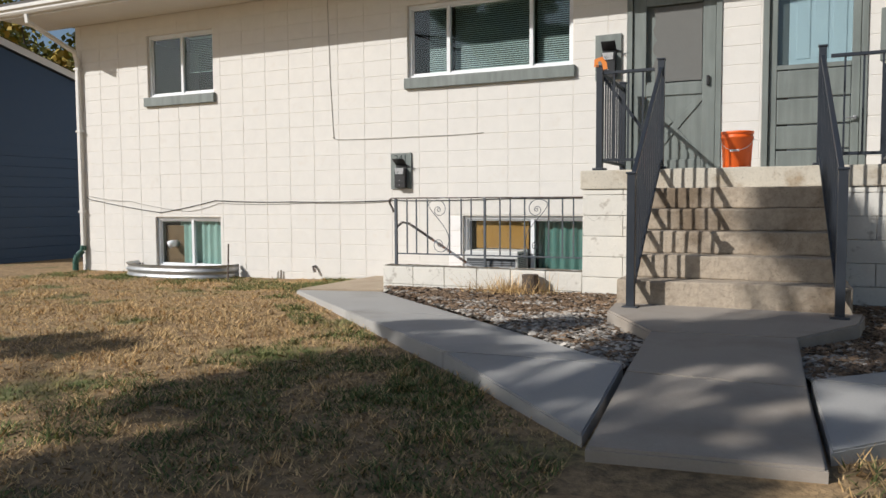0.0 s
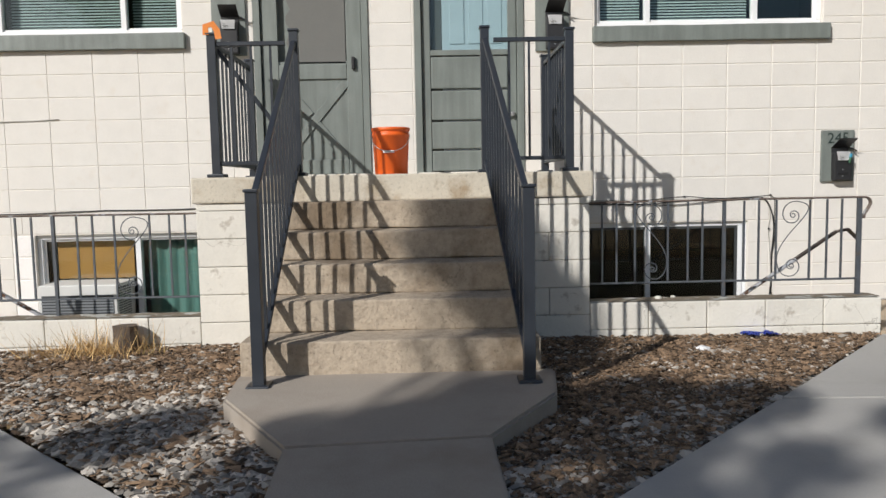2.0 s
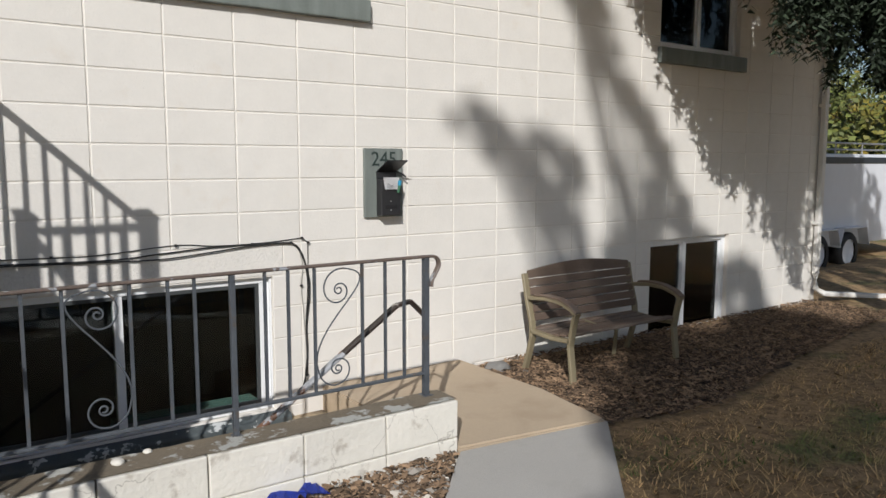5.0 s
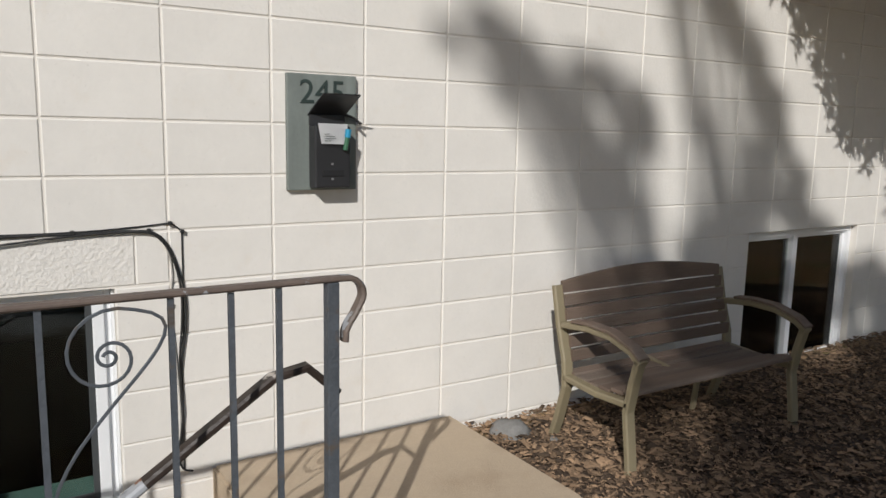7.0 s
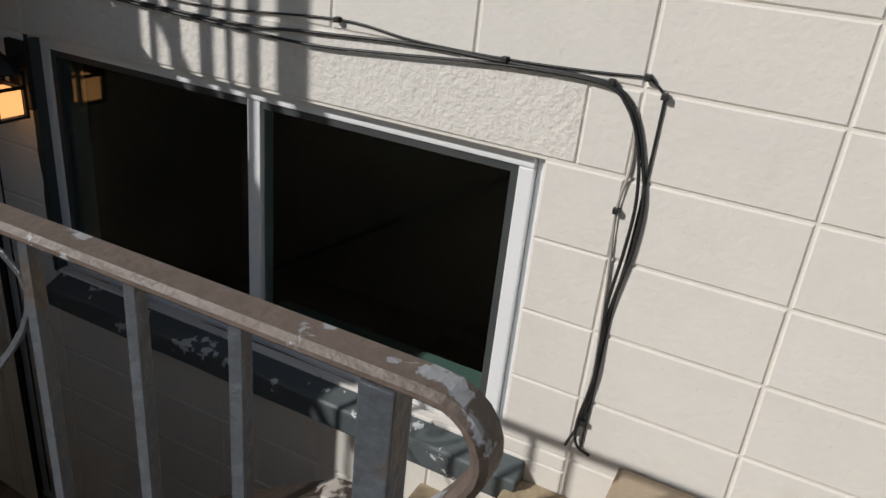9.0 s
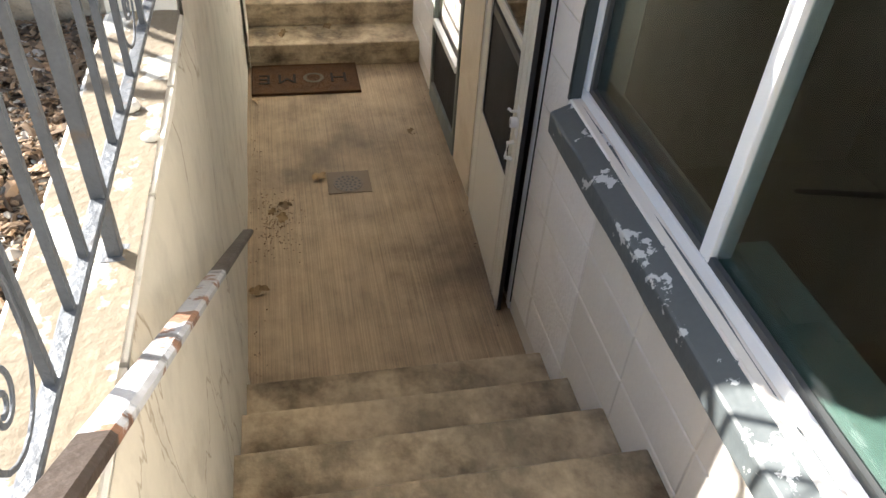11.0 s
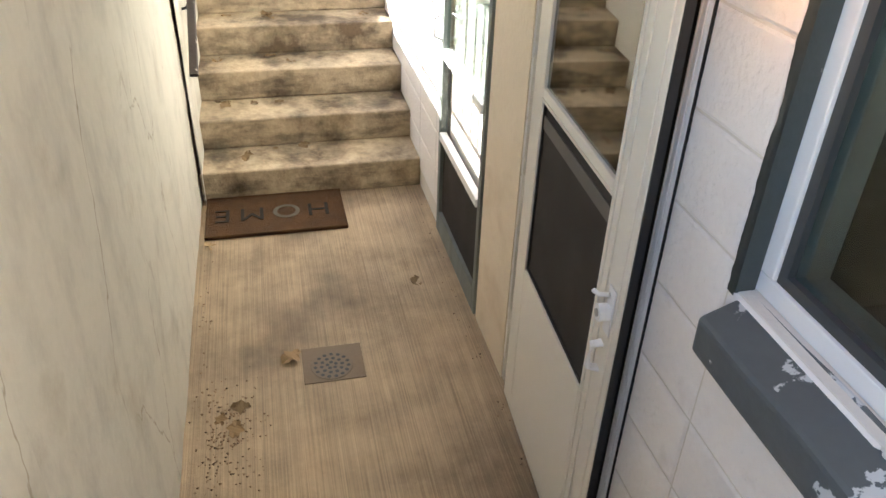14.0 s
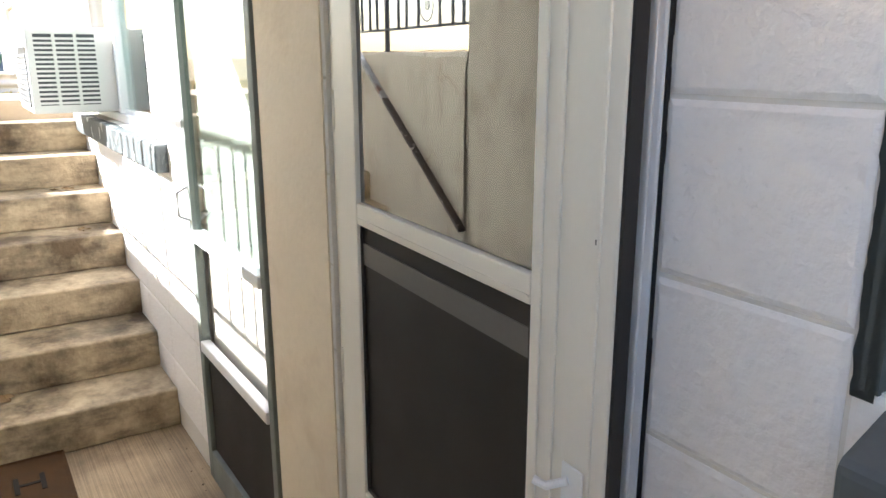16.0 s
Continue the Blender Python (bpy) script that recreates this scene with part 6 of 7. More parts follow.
def bed(poly, label):
    bm = B()
    st = 0.14
    xs_ = [p[0] for p in poly]
    ys_ = [p[1] for p in poly]
    cells = {}
    for i in range(int((max(xs_) - min(xs_)) / st) + 2):
        for j in range(int((max(ys_) - min(ys_)) / st) + 2):
            x, y = min(xs_) + i * st, min(ys_) + j * st
            if inside(poly, x + st / 2, y + st / 2):
                q = []
                for a, b in ((0, 0), (1, 0), (1, 1), (0, 1)):
                    k = (i + a, j + b)
                    if k not in cells:
                        X, Y = min(xs_) + k[0] * st, min(ys_) + k[1] * st
                        edge = inside(poly, X, Y)
                        cells[k] = bm.verts.new((X, Y, bed_z(X, Y) + 0.016 * noise.noise((X * 3, Y * 3, 4)) - (0.0 if edge else 0.05)))
                    q.append(cells[k])
                bm.faces.new(q)
    return structure(part("planting_bed", bm, M_MULCH, smooth=True), label, "bed")


bed(BED_LEFT, "gravel and bark planting bed beside the porch")
bed(BED_RIGHT, "bark and gravel planting bed beside the porch")
bed(BED_BENCH, "bark mulch bed along the wall under the bench")
rg = np.random.default_rng(7)


def scatter(poly, n, keep=lambda x, y: True):
    x0, x1 = min(p[0] for p in poly), max(p[0] for p in poly)
    y0, y1 = min(p[1] for p in poly), max(p[1] for p in poly)
    out = []
    while len(out) < n:
        for x, y in zip(rg.uniform(x0, x1, 4000), rg.uniform(y0, y1, 4000)):
            if inside(poly, x, y) and keep(x, y):
                out.append((float(x), float(y)))
                if len(out) >= n:
                    break
    return out


def stones(points, name, mat, label, lo, hi, flat=0.55):
    verts, faces = [], []
    base = [(1, 0, 0), (-1, 0, 0), (0, 1, 0), (0, -1, 0), (0, 0, 1), (0, 0, -1)]
    tri = [(0, 2, 4), (2, 1, 4), (1, 3, 4), (3, 0, 4), (2, 0, 5), (1, 2, 5), (3, 1, 5), (0, 3, 5)]
    mids = [(0.72, 0.72, 0.3), (-0.72, 0.72, 0.3), (-0.72, -0.72, 0.3), (0.72, -0.72, 0.3)]
    pts = base + mids
    tri = [(0, 6, 4), (6, 2, 4), (2, 7, 4), (7, 1, 4), (1, 8, 4), (8, 3, 4), (3, 9, 4), (9, 0, 4), (0, 6, 5), (6, 2, 5), (2, 7, 5), (7, 1, 5), (1, 8, 5), (8, 3, 5), (3, 9, 5), (9, 0, 5)]
    for x, y in points:
        r = lo + (hi - lo) * rg.random() ** 2
        a, el = rg.uniform(0, 6.28), rg.uniform(0.55, 1.0)
        c, s = math.cos(a), math.sin(a)
        z = bed_z(x, y) + r * 0.25 + 0.016 * noise.noise((x * 3, y * 3, 4))
        tilt = rg.uniform(-0.35, 0.35)
        b = len(verts)
        for px, py, pz in pts:
            j = 1 + rg.uniform(-0.18, 0.18)
            px, py, pz = px * r * j, py * r * el * j, pz * r * flat
            verts.append((x + px * c - py * s, y + px * s + py * c, z + pz + px * tilt))
        faces += [tuple(b + i for i in t) for t in tri]
    ob = raw(name, verts, faces, mat, smooth=False)
    return tagged(ob, label, "gravel", "", "stuff")


def chips(points, name, mat, label, lo, hi, zf=bed_z, lift=0.35):
    verts, faces = [], []
    for x, y in points:
        L = lo + (hi - lo) * rg.random() ** 2.2
        w = L * rg.uniform(0.12, 0.42)
        a = rg.uniform(0, 6.28)
        d = Vector((math.cos(a), math.sin(a), rg.uniform(-lift, lift)))
        s = Vector((-math.sin(a), math.cos(a), rg.uniform(-0.5, 0.5))) * w
        p = Vector((x, y, zf(x, y) + rg.uniform(0.006, 0.028)))
        b = len(verts)
        verts += [tuple(p - d * L / 2 - s * 0.6), tuple(p + d * L / 2 - s), tuple(p + d * L / 2 + s * 0.5), tuple(p - d * L / 2 + s), tuple(p + Vector((0, 0, 0.006)))]
        faces += [(b, b + 1, b + 4), (b + 1, b + 2, b + 4), (b + 2, b + 3, b + 4), (b + 3, b, b + 4)]
    ob = raw(name, verts, faces, mat)
    return tagged(ob, label, "mulch", "", "stuff")


stones(scatter(BED_LEFT, 6500, lambda x, y: rg.random() < (1.0 if y < 7.6 else 0.4)), "gravel_left", M_STONE, "grey and tan river gravel", 0.012, 0.042)
stones(scatter(BED_RIGHT, 2600, lambda x, y: rg.random() < (1.0 if y - x < 5.6 and y < 7.3 else 0.18)), "gravel_right", M_STONE, "grey and tan river gravel", 0.012, 0.040)
chips(scatter(BED_LEFT, 14000, lambda x, y: rg.random() < (1.0 if y > 7.0 else 0.35)), "bark_left", M_CHIP, "brown bark chips and dry litter", 0.012, 0.075)
chips(scatter(BED_RIGHT, 17000), "bark_right", M_CHIP, "brown bark chips and dry litter", 0.010, 0.060)
stones(scatter(BED_RIGHT, 4200), "pebbles_right", M_PALESTONE, "small pale pebbles in the bark", 0.005, 0.020)
chips(scatter(BED_BENCH, 20000), "bark_bench", M_CHIP, "brown bark chips and dry leaves under the bench", 0.009, 0.055)


def grass(points, name, label, zf=ground_z, mat=None):
    verts, faces = [], []
    for x, y in points:
        g = noise.noise((x * 0.9, y * 0.9, 8))
        tuft = max(0.0, noise.noise((x * 7, y * 7, 2)) + 0.15)
        h = rg.uniform(0.010, 0.034) * (1.3 if g > 0.25 else 0.85) * (0.7 + 2.2 * tuft)
        a = rg.uniform(0, 6.28)
        lean = rg.uniform(0.5, 2.2)
        w = rg.uniform(0.0025, 0.0062)
        z = zf(x, y) + 0.02 * noise.noise((x * 0.7, y * 0.7, 0)) - 0.002
        dx, dy = math.cos(a), math.sin(a)
        b = len(verts)
        verts += [(x - dy * w, y + dx * w, z), (x + dy * w, y - dx * w, z), (x + dx * h * lean, y + dy * h * lean, z + h)]
        faces.append((b, b + 1, b + 2))
    return tagged(raw(name, verts, faces, mat or M_GRASS), label, "grass", "", "stuff")


LAWN_LEFT = [(-10.4, 9.75), (-10.4, 2.2), (-5.0, 1.0), (-0.65, 1.0), (-0.68, 4.03), (-1.83, 5.13), (-5.02, 8.08), (-5.02, 9.75)]
LAWN_RIGHT = [(0.28, 1.6), (9.5, 3.0), (11.0, 8.6), (6.3, 8.4), (5.2, 8.1), (4.26, 8.25), (1.33, 5.18), (0.27, 4.18)]
grass(scatter(LAWN_LEFT, 120000, lambda x, y: rg.random() < min(1.0, 2.2 / (0.6 + (x * x + (y - 1) ** 2) ** 0.5 * 0.35))), "lawn_grass", "dry straw and green lawn grass")
grass(scatter(LAWN_RIGHT, 70000), "lawn_grass", "dry straw and green lawn grass")
M_GREENBLADE = material("green_grass_blade", (0.14, 0.17, 0.045), 0.8, spread=0.2, scale=1.6, bump=0, island=1.0)
grass(scatter([(-10.4, 9.75), (-10.4, 8.9), (-7.0, 8.6), (-5.05, 8.1), (-5.05, 9.75)], 16000, lambda x, y: noise.noise((x * 1.3, y * 1.3, 6)) > -0.15), "wall_side_grass", "green grass along the foot of the wall", mat=M_GREENBLADE)
grass(scatter([(-0.66, 1.2), (-0.69, 4.0), (-1.85, 5.1), (-5.0, 8.0), (-5.4, 7.9), (-2.4, 5.0), (-1.5, 3.0), (-1.6, 1.2)], 9000, lambda x, y: noise.noise((x * 1.7, y * 1.7, 1)) > 0.0), "path_side_grass", "green grass tufts along the edge of the walk", mat=M_GREENBLADE)
# green blades over the shaded lawn; their dark colour also deepens the shade
grass(scatter([(-0.66, 1.2), (-0.69, 4.0), (-1.85, 5.1), (-3.1, 6.2), (-3.6, 4.0), (-3.0, 1.6)], 22000, lambda x, y: noise.noise((x * 2.1, y * 2.1, 5)) > -0.1), "shade_grass", "low green grass that also darkens the shaded part of the lawn", mat=M_GREENBLADE)
grass(scatter(LAWN_RIGHT, 9000, lambda x, y: noise.noise((x * 1.1, y * 1.1, 9)) > 0.2), "green_tufts", "green grass tufts in the dry lawn", mat=M_GREENBLADE)
chips(scatter(LAWN_LEFT, 1500), "lawn_litter", M_DRYLEAF, "fallen dry leaves on the lawn", 0.02, 0.06, ground_z, 0.6)
chips(scatter(LAWN_RIGHT, 1800), "lawn_litter", M_DRYLEAF, "fallen dry leaves on the lawn", 0.02, 0.06, ground_z, 0.6)

# ---- trees ----


def limb(bm, a, b, ra, rb, wob=0.2, n=6):
    a, b = Vector(a), Vector(b)
    pts = []
    for i in range(n + 1):
        t = i / n
        p = a.lerp(b, t)
        p += Vector((noise.noise(p * 0.8), noise.noise(p * 0.8 + Vector((9, 0, 0))), 0)) * wob * math.sin(math.pi * t)
        pts.append(p)
    rings = []
    for i, p in enumerate(pts):
        r = ra + (rb - ra) * i / n
        d = (pts[min(i + 1, n)] - pts[max(i - 1, 0)]).normalized()
        s = d.orthogonal().normalized()
        u = d.cross(s)
        rings.append([bm.verts.new(p + (s * math.cos(k * math.pi / 4) + u * math.sin(k * math.pi / 4)) * r) for k in range(8)])
    for x, y in zip(rings, rings[1:]):
        for i in range(8):
            bm.faces.new((x[i], x[(i + 1) % 8], y[(i + 1) % 8], y[i]))
    bm.faces.new(rings[-1])


def broad_tree(base, clumps, label, leaf=0.10, per=170, trunk_r=0.22, mat=None, fork=0.35):
    """Trunk, limbs to each group of clumps, and leaves; clumps are (x, y, z, radius)."""
    t = thing("tree", base, label, "tree")
    cx = sum(c[0] for c in clumps) / len(clumps)
    cy = sum(c[1] for c in clumps) / len(clumps)
    top = max(c[2] for c in clumps)
    low = min(c[2] for c in clumps)
    bm = B()
    split = Vector((base[0] + (cx - base[0]) * fork, base[1] + (cy - base[1]) * fork, max(base[2] + 1.8, low * 0.75)))
    limb(bm, base, split, trunk_r * 1.25, trunk_r * 0.8, 0.2, 8)
    crown_c = Vector((cx, cy, (low + top) / 2))
    limb(bm, split, crown_c, trunk_r * 0.75, 0.05, 0.4, 8)
    for c in clumps:
        q = split.lerp(crown_c, min(0.9, max(0.05, rg.random())))
        limb(bm, q, c[:3], trunk_r * 0.22, 0.012, 0.35, 5)
    part("trunk", bm, M_BARK, t)
    verts, faces = [], []
    for x, y, z, r in clumps:
        for _ in range(int(per * (r / 0.6) ** 2)):
            d = Vector(rg.normal(size=3)).normalized() * r * rg.random() ** 0.45
            p = Vector((x, y, z)) + Vector((d.x, d.y, d.z * 0.8))
            u = Vector(rg.normal(size=3)).normalized()
            v = u.orthogonal().normalized()
            s = leaf * rg.uniform(0.6, 1.2)
            b = len(verts)
            verts += [tuple(p - u * s * 0.5), tuple(p + v * s * 0.32), tuple(p + u * s * 0.5), tuple(p - v * s * 0.32)]
            faces.append((b, b + 1, b + 2, b + 3))
    raw("crown", verts, faces, mat or M_LEAF, t)
    return t


def up_sun(p, s):
    return tuple(Vector(p) - SUN_WAY * s)


# street tree up-sun of the lawn; its crown is wide and full of gaps
clumps = []
y = 0.4
while y < 6.2:
    x = -2.35
    while x < 1.6:
        jx, jy = x + rg.uniform(-0.3, 0.3), y + rg.uniform(-0.3, 0.3)
        gap = noise.noise((jx * 0.55, jy * 0.9, 3))
        lim = 5.75 if jx < -2.0 else 5.5 if jx < -0.6 else 5.9
        if jy < lim and not (gap > 0.22 and jx > -1.3) and not (gap > 0.02 and jx > -0.8) and not (-1.35 < jx < 1.0 and 3.75 < jy < 5.75):
            s = rg.uniform(11.0, 15.5)
            clumps.append((*up_sun((jx, jy, -0.27), s), rg.uniform(0.42, 0.62)))
        x += 0.62
    y += 0.62
for p in ((-4.6, 4.6), (-5.2, 4.75), (-2.4, 6.1), (-1.5, 6.4), (-0.2, 6.25), (0.25, 6.2), (-0.6, 6.1), (0.55, 6.35), (0.95, 6.2), (1.0, 6.85), (1.5, 6.7), (0.4, 6.75), (-0.35, 5.85), (0.0, 5.8)):
    clumps.append((*up_sun((*p, -0.2), 13.0), 0.33))
for p in ((-0.75, 4.75), (-0.5, 5.35), (-0.05, 4.85), (0.30, 5.45), (-0.35, 4.25), (0.15, 4.35), (0.75, 4.9), (-0.9, 5.5)):
    clumps.append((*up_sun((*p, -0.15), 13.0), 0.20))
for p in ((0.25, 7.50, 0.40), (0.32, 7.85, 0.55), (0.02, 7.78, 0.50), (0.36, 7.25, 0.22), (0.34, 8.15, 0.72), (0.12, 8.1, 0.7)):
    clumps.append((*up_sun(p, 13.5), 0.27))
broad_tree((-9.3, -8.2, -0.5), clumps, "tall broadleaf street tree with a wide thinning autumn crown", 0.15, 1250, 0.26)

clumps = []
for x, z, r in ((4.42, 1.68, 0.14), (4.64, 1.53, 0.19), (4.84, 1.38, 0.23), (5.05, 1.17, 0.26), (5.25, 0.98, 0.26), (5.42, 0.82, 0.21), (5.50, 1.14, 0.21), (5.22, 1.42, 0.19), (5.45, 2.75, 0.25), (5.65, 2.38, 0.25), (5.85, 2.06, 0.22), (6.10, 1.86, 0.25), (6.35, 1.66, 0.23), (6.55, 1.40, 0.22), (6.70, 1.14, 0.22), (6.55, 0.84, 0.21), (6.36, 0.60, 0.22), (6.14, 0.46, 0.20), (6.62, 0.42, 0.25), (6.95, 0.30, 0.28), (6.9, 0.75, 0.25), (7.3, 0.45, 0.30), (7.8, 0.15, 0.30), (8.2, -0.05, 0.28), (5.95, 0.20, 0.22), (6.3, 0.1, 0.24)):
    s = rg.uniform(15.5, 18.0)
    clumps.append((*up_sun((x, WALL, z), s), r * 0.66))
    for _ in range(2):
        clumps.append((*up_sun((x + rg.normal() * 0.12, WALL, z + rg.normal() * 0.12), s + rg.uniform(-1.0, 1.0)), r * rg.uniform(0.35, 0.62)))
for x, y in ((2.3, 6.5), (3.2, 6.4), (3.4, 7.5), (4.3, 7.4), (4.8, 6.8), (5.2, 7.5), (5.9, 7.2), (5.6, 8.2), (6.5, 8.0), (6.6, 6.8), (4.0, 5.8), (4.9, 5.8), (7.3, 7.5), (7.5, 8.5), (6.6, 8.8), (5.9, 8.75), (3.6, 6.9), (5.3, 6.3), (8.3, 8.2), (4.5, 8.0), (2.7, 5.6), (3.4, 5.0), (7.8, 9.2), (1.5, 6.0), (1.1, 5.4), (0.8, 5.6), (4.4, 6.4), (5.4, 6.9), (6.1, 6.3), (6.2, 7.6), (4.9, 7.9), (3.9, 7.0), (7.0, 7.1), (5.7, 5.6), (6.9, 8.4), (7.9, 8.0), (3.0, 5.9), (4.3, 5.2)):
    beside_walk = abs((x - 2.25) * 0.74 - (y - 6.65) * 0.673) > 0.75
    clumps.append((*up_sun((x, y, -0.3), rg.uniform(13.5, 16.5)), rg.uniform(0.44, 0.64) if beside_walk else rg.uniform(0.16, 0.26)))
for p in ((5.75, 9.45, 0.30), (5.80, 9.30, 0.08)):
    clumps.append((*up_sun(p, 16.0), 0.20))
broad_tree((-4.5, -4.2, -0.5), clumps, "tall thin broadleaf tree by the street", 0.13, 1250, 0.24)


def spruce(base, height, reach):
    t = thing("spruce_tree", base, "dark drooping spruce with hanging branches near the house corner", "tree")
    bm = B()
    limb(bm, base, (base[0], base[1], base[2] + height), 0.20, 0.03, 0.05, 10)
    part("trunk", bm, M_BARK, t)
    bm = B()
    verts, faces = [], []
    z = 3.5
    while z < height * 0.95:
        share = 1 - z / height
        n = 9 if z < 5 else 6
        for k in range(n):
            a = k * 2 * math.pi / n + z * 1.3 + rg.uniform(-0.2, 0.2)
            L = (reach * 0.92 if z < 3.1 else reach * 1.5 * (0.2 + 0.8 * share)) * rg.uniform(0.75, 1.05)
            pts = []
            for i in range(7):
                q = i / 6
                pts.append(Vector((base[0] + math.cos(a) * L * q, base[1] + math.sin(a) * L * q, z + 0.25 * L * q - 0.42 * L * q * q)))
            if max(p.y for p in pts) > WALL - 0.25:
                continue
            tube(bm, pts, 0.012, 5)
            for i in range(2, 7):
                for _ in range(7):
                    p = pts[i - 1].lerp(pts[i], rg.random()) + Vector((rg.normal() * 0.13, rg.normal() * 0.13, 0))
                    drop = rg.uniform(0.2, 0.6) * (0.5 + share)
                    for j in range(52):
                        f = rg.random()
                        c = p + Vector((rg.normal() * 0.022, rg.normal() * 0.022, -drop * f))
                        d = Vector((rg.normal(), rg.normal(), -0.9)).normalized() * rg.uniform(0.05, 0.085)
                        w = d.orthogonal().normalized() * 0.014
                        b = len(verts)
                        verts += [tuple(c - w), tuple(c + w), tuple(c + d)]
                        faces.append((b, b + 1, b + 2))
        z += 0.34 if z < 5 else 0.5
    # hanging sprays of the low boughs towards the house: foot of their shadow on the wall by x
    feet = ((6.1, 2.75), (6.5, 2.2), (6.8, 1.85), (7.1, 1.6), (7.4, 1.2), (7.7, 0.95), (8.3, 1.0), (8.7, 1.0), (8.95, 1.3), (9.3, 1.35))
    hangs = []
    x = 6.1
    while x < 9.3:
        for (xa, za), (xb, zb) in zip(feet, feet[1:]):
            if xa <= x <= xb:
                foot = za + (zb - za) * (x - xa) / (xb - xa)
        for j in range(9):
            low = foot + (3.5 - foot) * (j / 9) ** 1.2 + rg.uniform(-0.14, 0.14)
            if j > 2 and noise.noise((x * 2.2, low * 2.2, 3)) > 0.33:
                continue
            k = rg.uniform(0.85, 1.15)
            hangs.append((x - 1.19 * k, WALL - 1.38 * k, low + 1.10 * k, rg.uniform(0.4, 0.7)))
        x += 0.065
    for cx, cy, foot, n in ((7.05, 8.15, 1.85, 16), (7.5, 8.25, 1.75, 16), (7.5, 8.02, 1.25, 7), (7.0, 8.35, 2.3, 14), (7.9, 8.4, 2.0, 14)):
        for _ in range(n):
            hangs.append((cx + rg.normal() * 0.17, cy + rg.normal() * 0.1, foot + abs(rg.normal()) * 0.22, rg.uniform(0.4, 0.75)))
        tube(bm, [(base[0], base[1], foot + 0.9), ((base[0] + cx) / 2, (base[1] + cy) / 2, foot + 1.0), (cx, cy, foot + 0.55)], 0.014, 5)
    for px in (5.2, 5.8, 6.4, 7.0):
        tube(bm, [(base[0], base[1], 3.9), ((base[0] + px) / 2, 7.9, 4.3), (px, 8.45, 3.7 - (px - 5.2) * 0.5)], 0.016, 5)
    for px, py, low, drop in hangs:
        for j in range(int(drop * 230)):
            c = Vector((px + rg.normal() * 0.028, py + rg.normal() * 0.028, low + drop * rg.random()))
            d = Vector((rg.normal(), rg.normal(), -0.9)).normalized() * rg.uniform(0.05, 0.085)
            w = d.orthogonal().normalized() * 0.014
            b = len(verts)
            verts += [tuple(c - w), tuple(c + w), tuple(c + d)]
            faces.append((b, b + 1, b + 2))
    part("branches", bm, M_BARK, t)
    raw("needles", verts, faces, M_NEEDLE, t)
    return t


spruce((8.0, 7.2, -0.4), 10.0, 2.6)

# ---- beyond the house ----
blue = thing("blue_house", (-17, 12.6, -0.5), "dark blue sided neighbour house with a pale roof edge", "house")


def rake(y):
    return 3.68 - 0.267 * (y - 10.3)


bm = B()
vs = [bm.verts.new(p) for p in ((-13.0, 9.9, -0.6), (-13.0, 17.0, -0.6), (-13.0, 17.0, rake(17) - 0.08), (-13.0, 9.9, rake(9.9) - 0.08))]
f = bm.faces.new(vs)
r = bmesh.ops.extrude_face_region(bm, geom=[f])
for v in r["geom"]:
    if isinstance(v, bmesh.types.BMVert):
        v.co.x -= 9
part("wall", bm, M_BLUE, blue)
for k in range(12):
    z = -0.45 + k * 0.19
    bm = B()
    box(bm, -12.998, -12.98, 9.9, 17.0, z, z + 0.184, 0.004)
    part("siding_board", bm, M_BLUE, blue)
bm = B()
sweep(bm, [(-12.9, 9.7, rake(9.7)), (-12.9, 17.4, rake(17.4))], bar_section(0.03, 0.13, 0.003))
part("rake_board", bm, M_GUTTER, blue)
bm = B()
vs = [bm.verts.new(p) for p in ((-12.85, 9.7, rake(9.7) + 0.06), (-12.85, 17.4, rake(17.4) + 0.06), (-22.2, 17.4, rake(17.4) + 0.06), (-22.2, 9.7, rake(9.7) + 0.06))]
bm.faces.new(vs)
bmesh.ops.solidify(bm, geom=bm.faces[:], thickness=0.05)
part("roof", bm, M_ROOF, blue)

M_YELLOWLEAF = material("autumn_leaf", (0.17, 0.17, 0.025), 0.6, spread=0.1, bump=0, island=1.1, stain=(0.42, 0.25, 0.02), stain_scale=0.35, stain_low=0.48, stain_high=0.6)
for bx_, by_, r_, h_ in ((-25, 19.5, 3.4, 8.0), (-20.5, 21.5, 3.2, 7.5), (-31, 20, 4.0, 9.0)):
    cl = [(bx_ + r_ * 0.8 * rg.normal() * 0.5, by_ + r_ * 0.8 * rg.normal() * 0.5, h_ * (0.62 + 0.14 * rg.normal()), rg.uniform(0.7, 1.2)) for _ in range(60)]
    broad_tree((bx_, by_, -0.5), cl, "yellowing broadleaf tree behind the neighbour house", 0.26, 80, 0.25, M_YELLOWLEAF)
for bx_, by_, r_, h_ in ((21.5, 14.8, 2.6, 3.4), (25, 18.5, 3.0, 4.0), (27, 15.0, 3.2, 4.2), (33, 21, 4.5, 6.0), (19.5, 17.5, 2.4, 3.0)):
    cl = [(bx_ + r_ * 0.5 * rg.normal(), by_ + r_ * 0.5 * rg.normal(), max(0.5, h_ * (0.5 + 0.22 * rg.normal())), rg.uniform(0.6, 1.1)) for _ in range(60)]
    broad_tree((bx_, by_, -0.5), cl, "sunlit green bushy tree across the yard", 0.22, 80, 0.18)

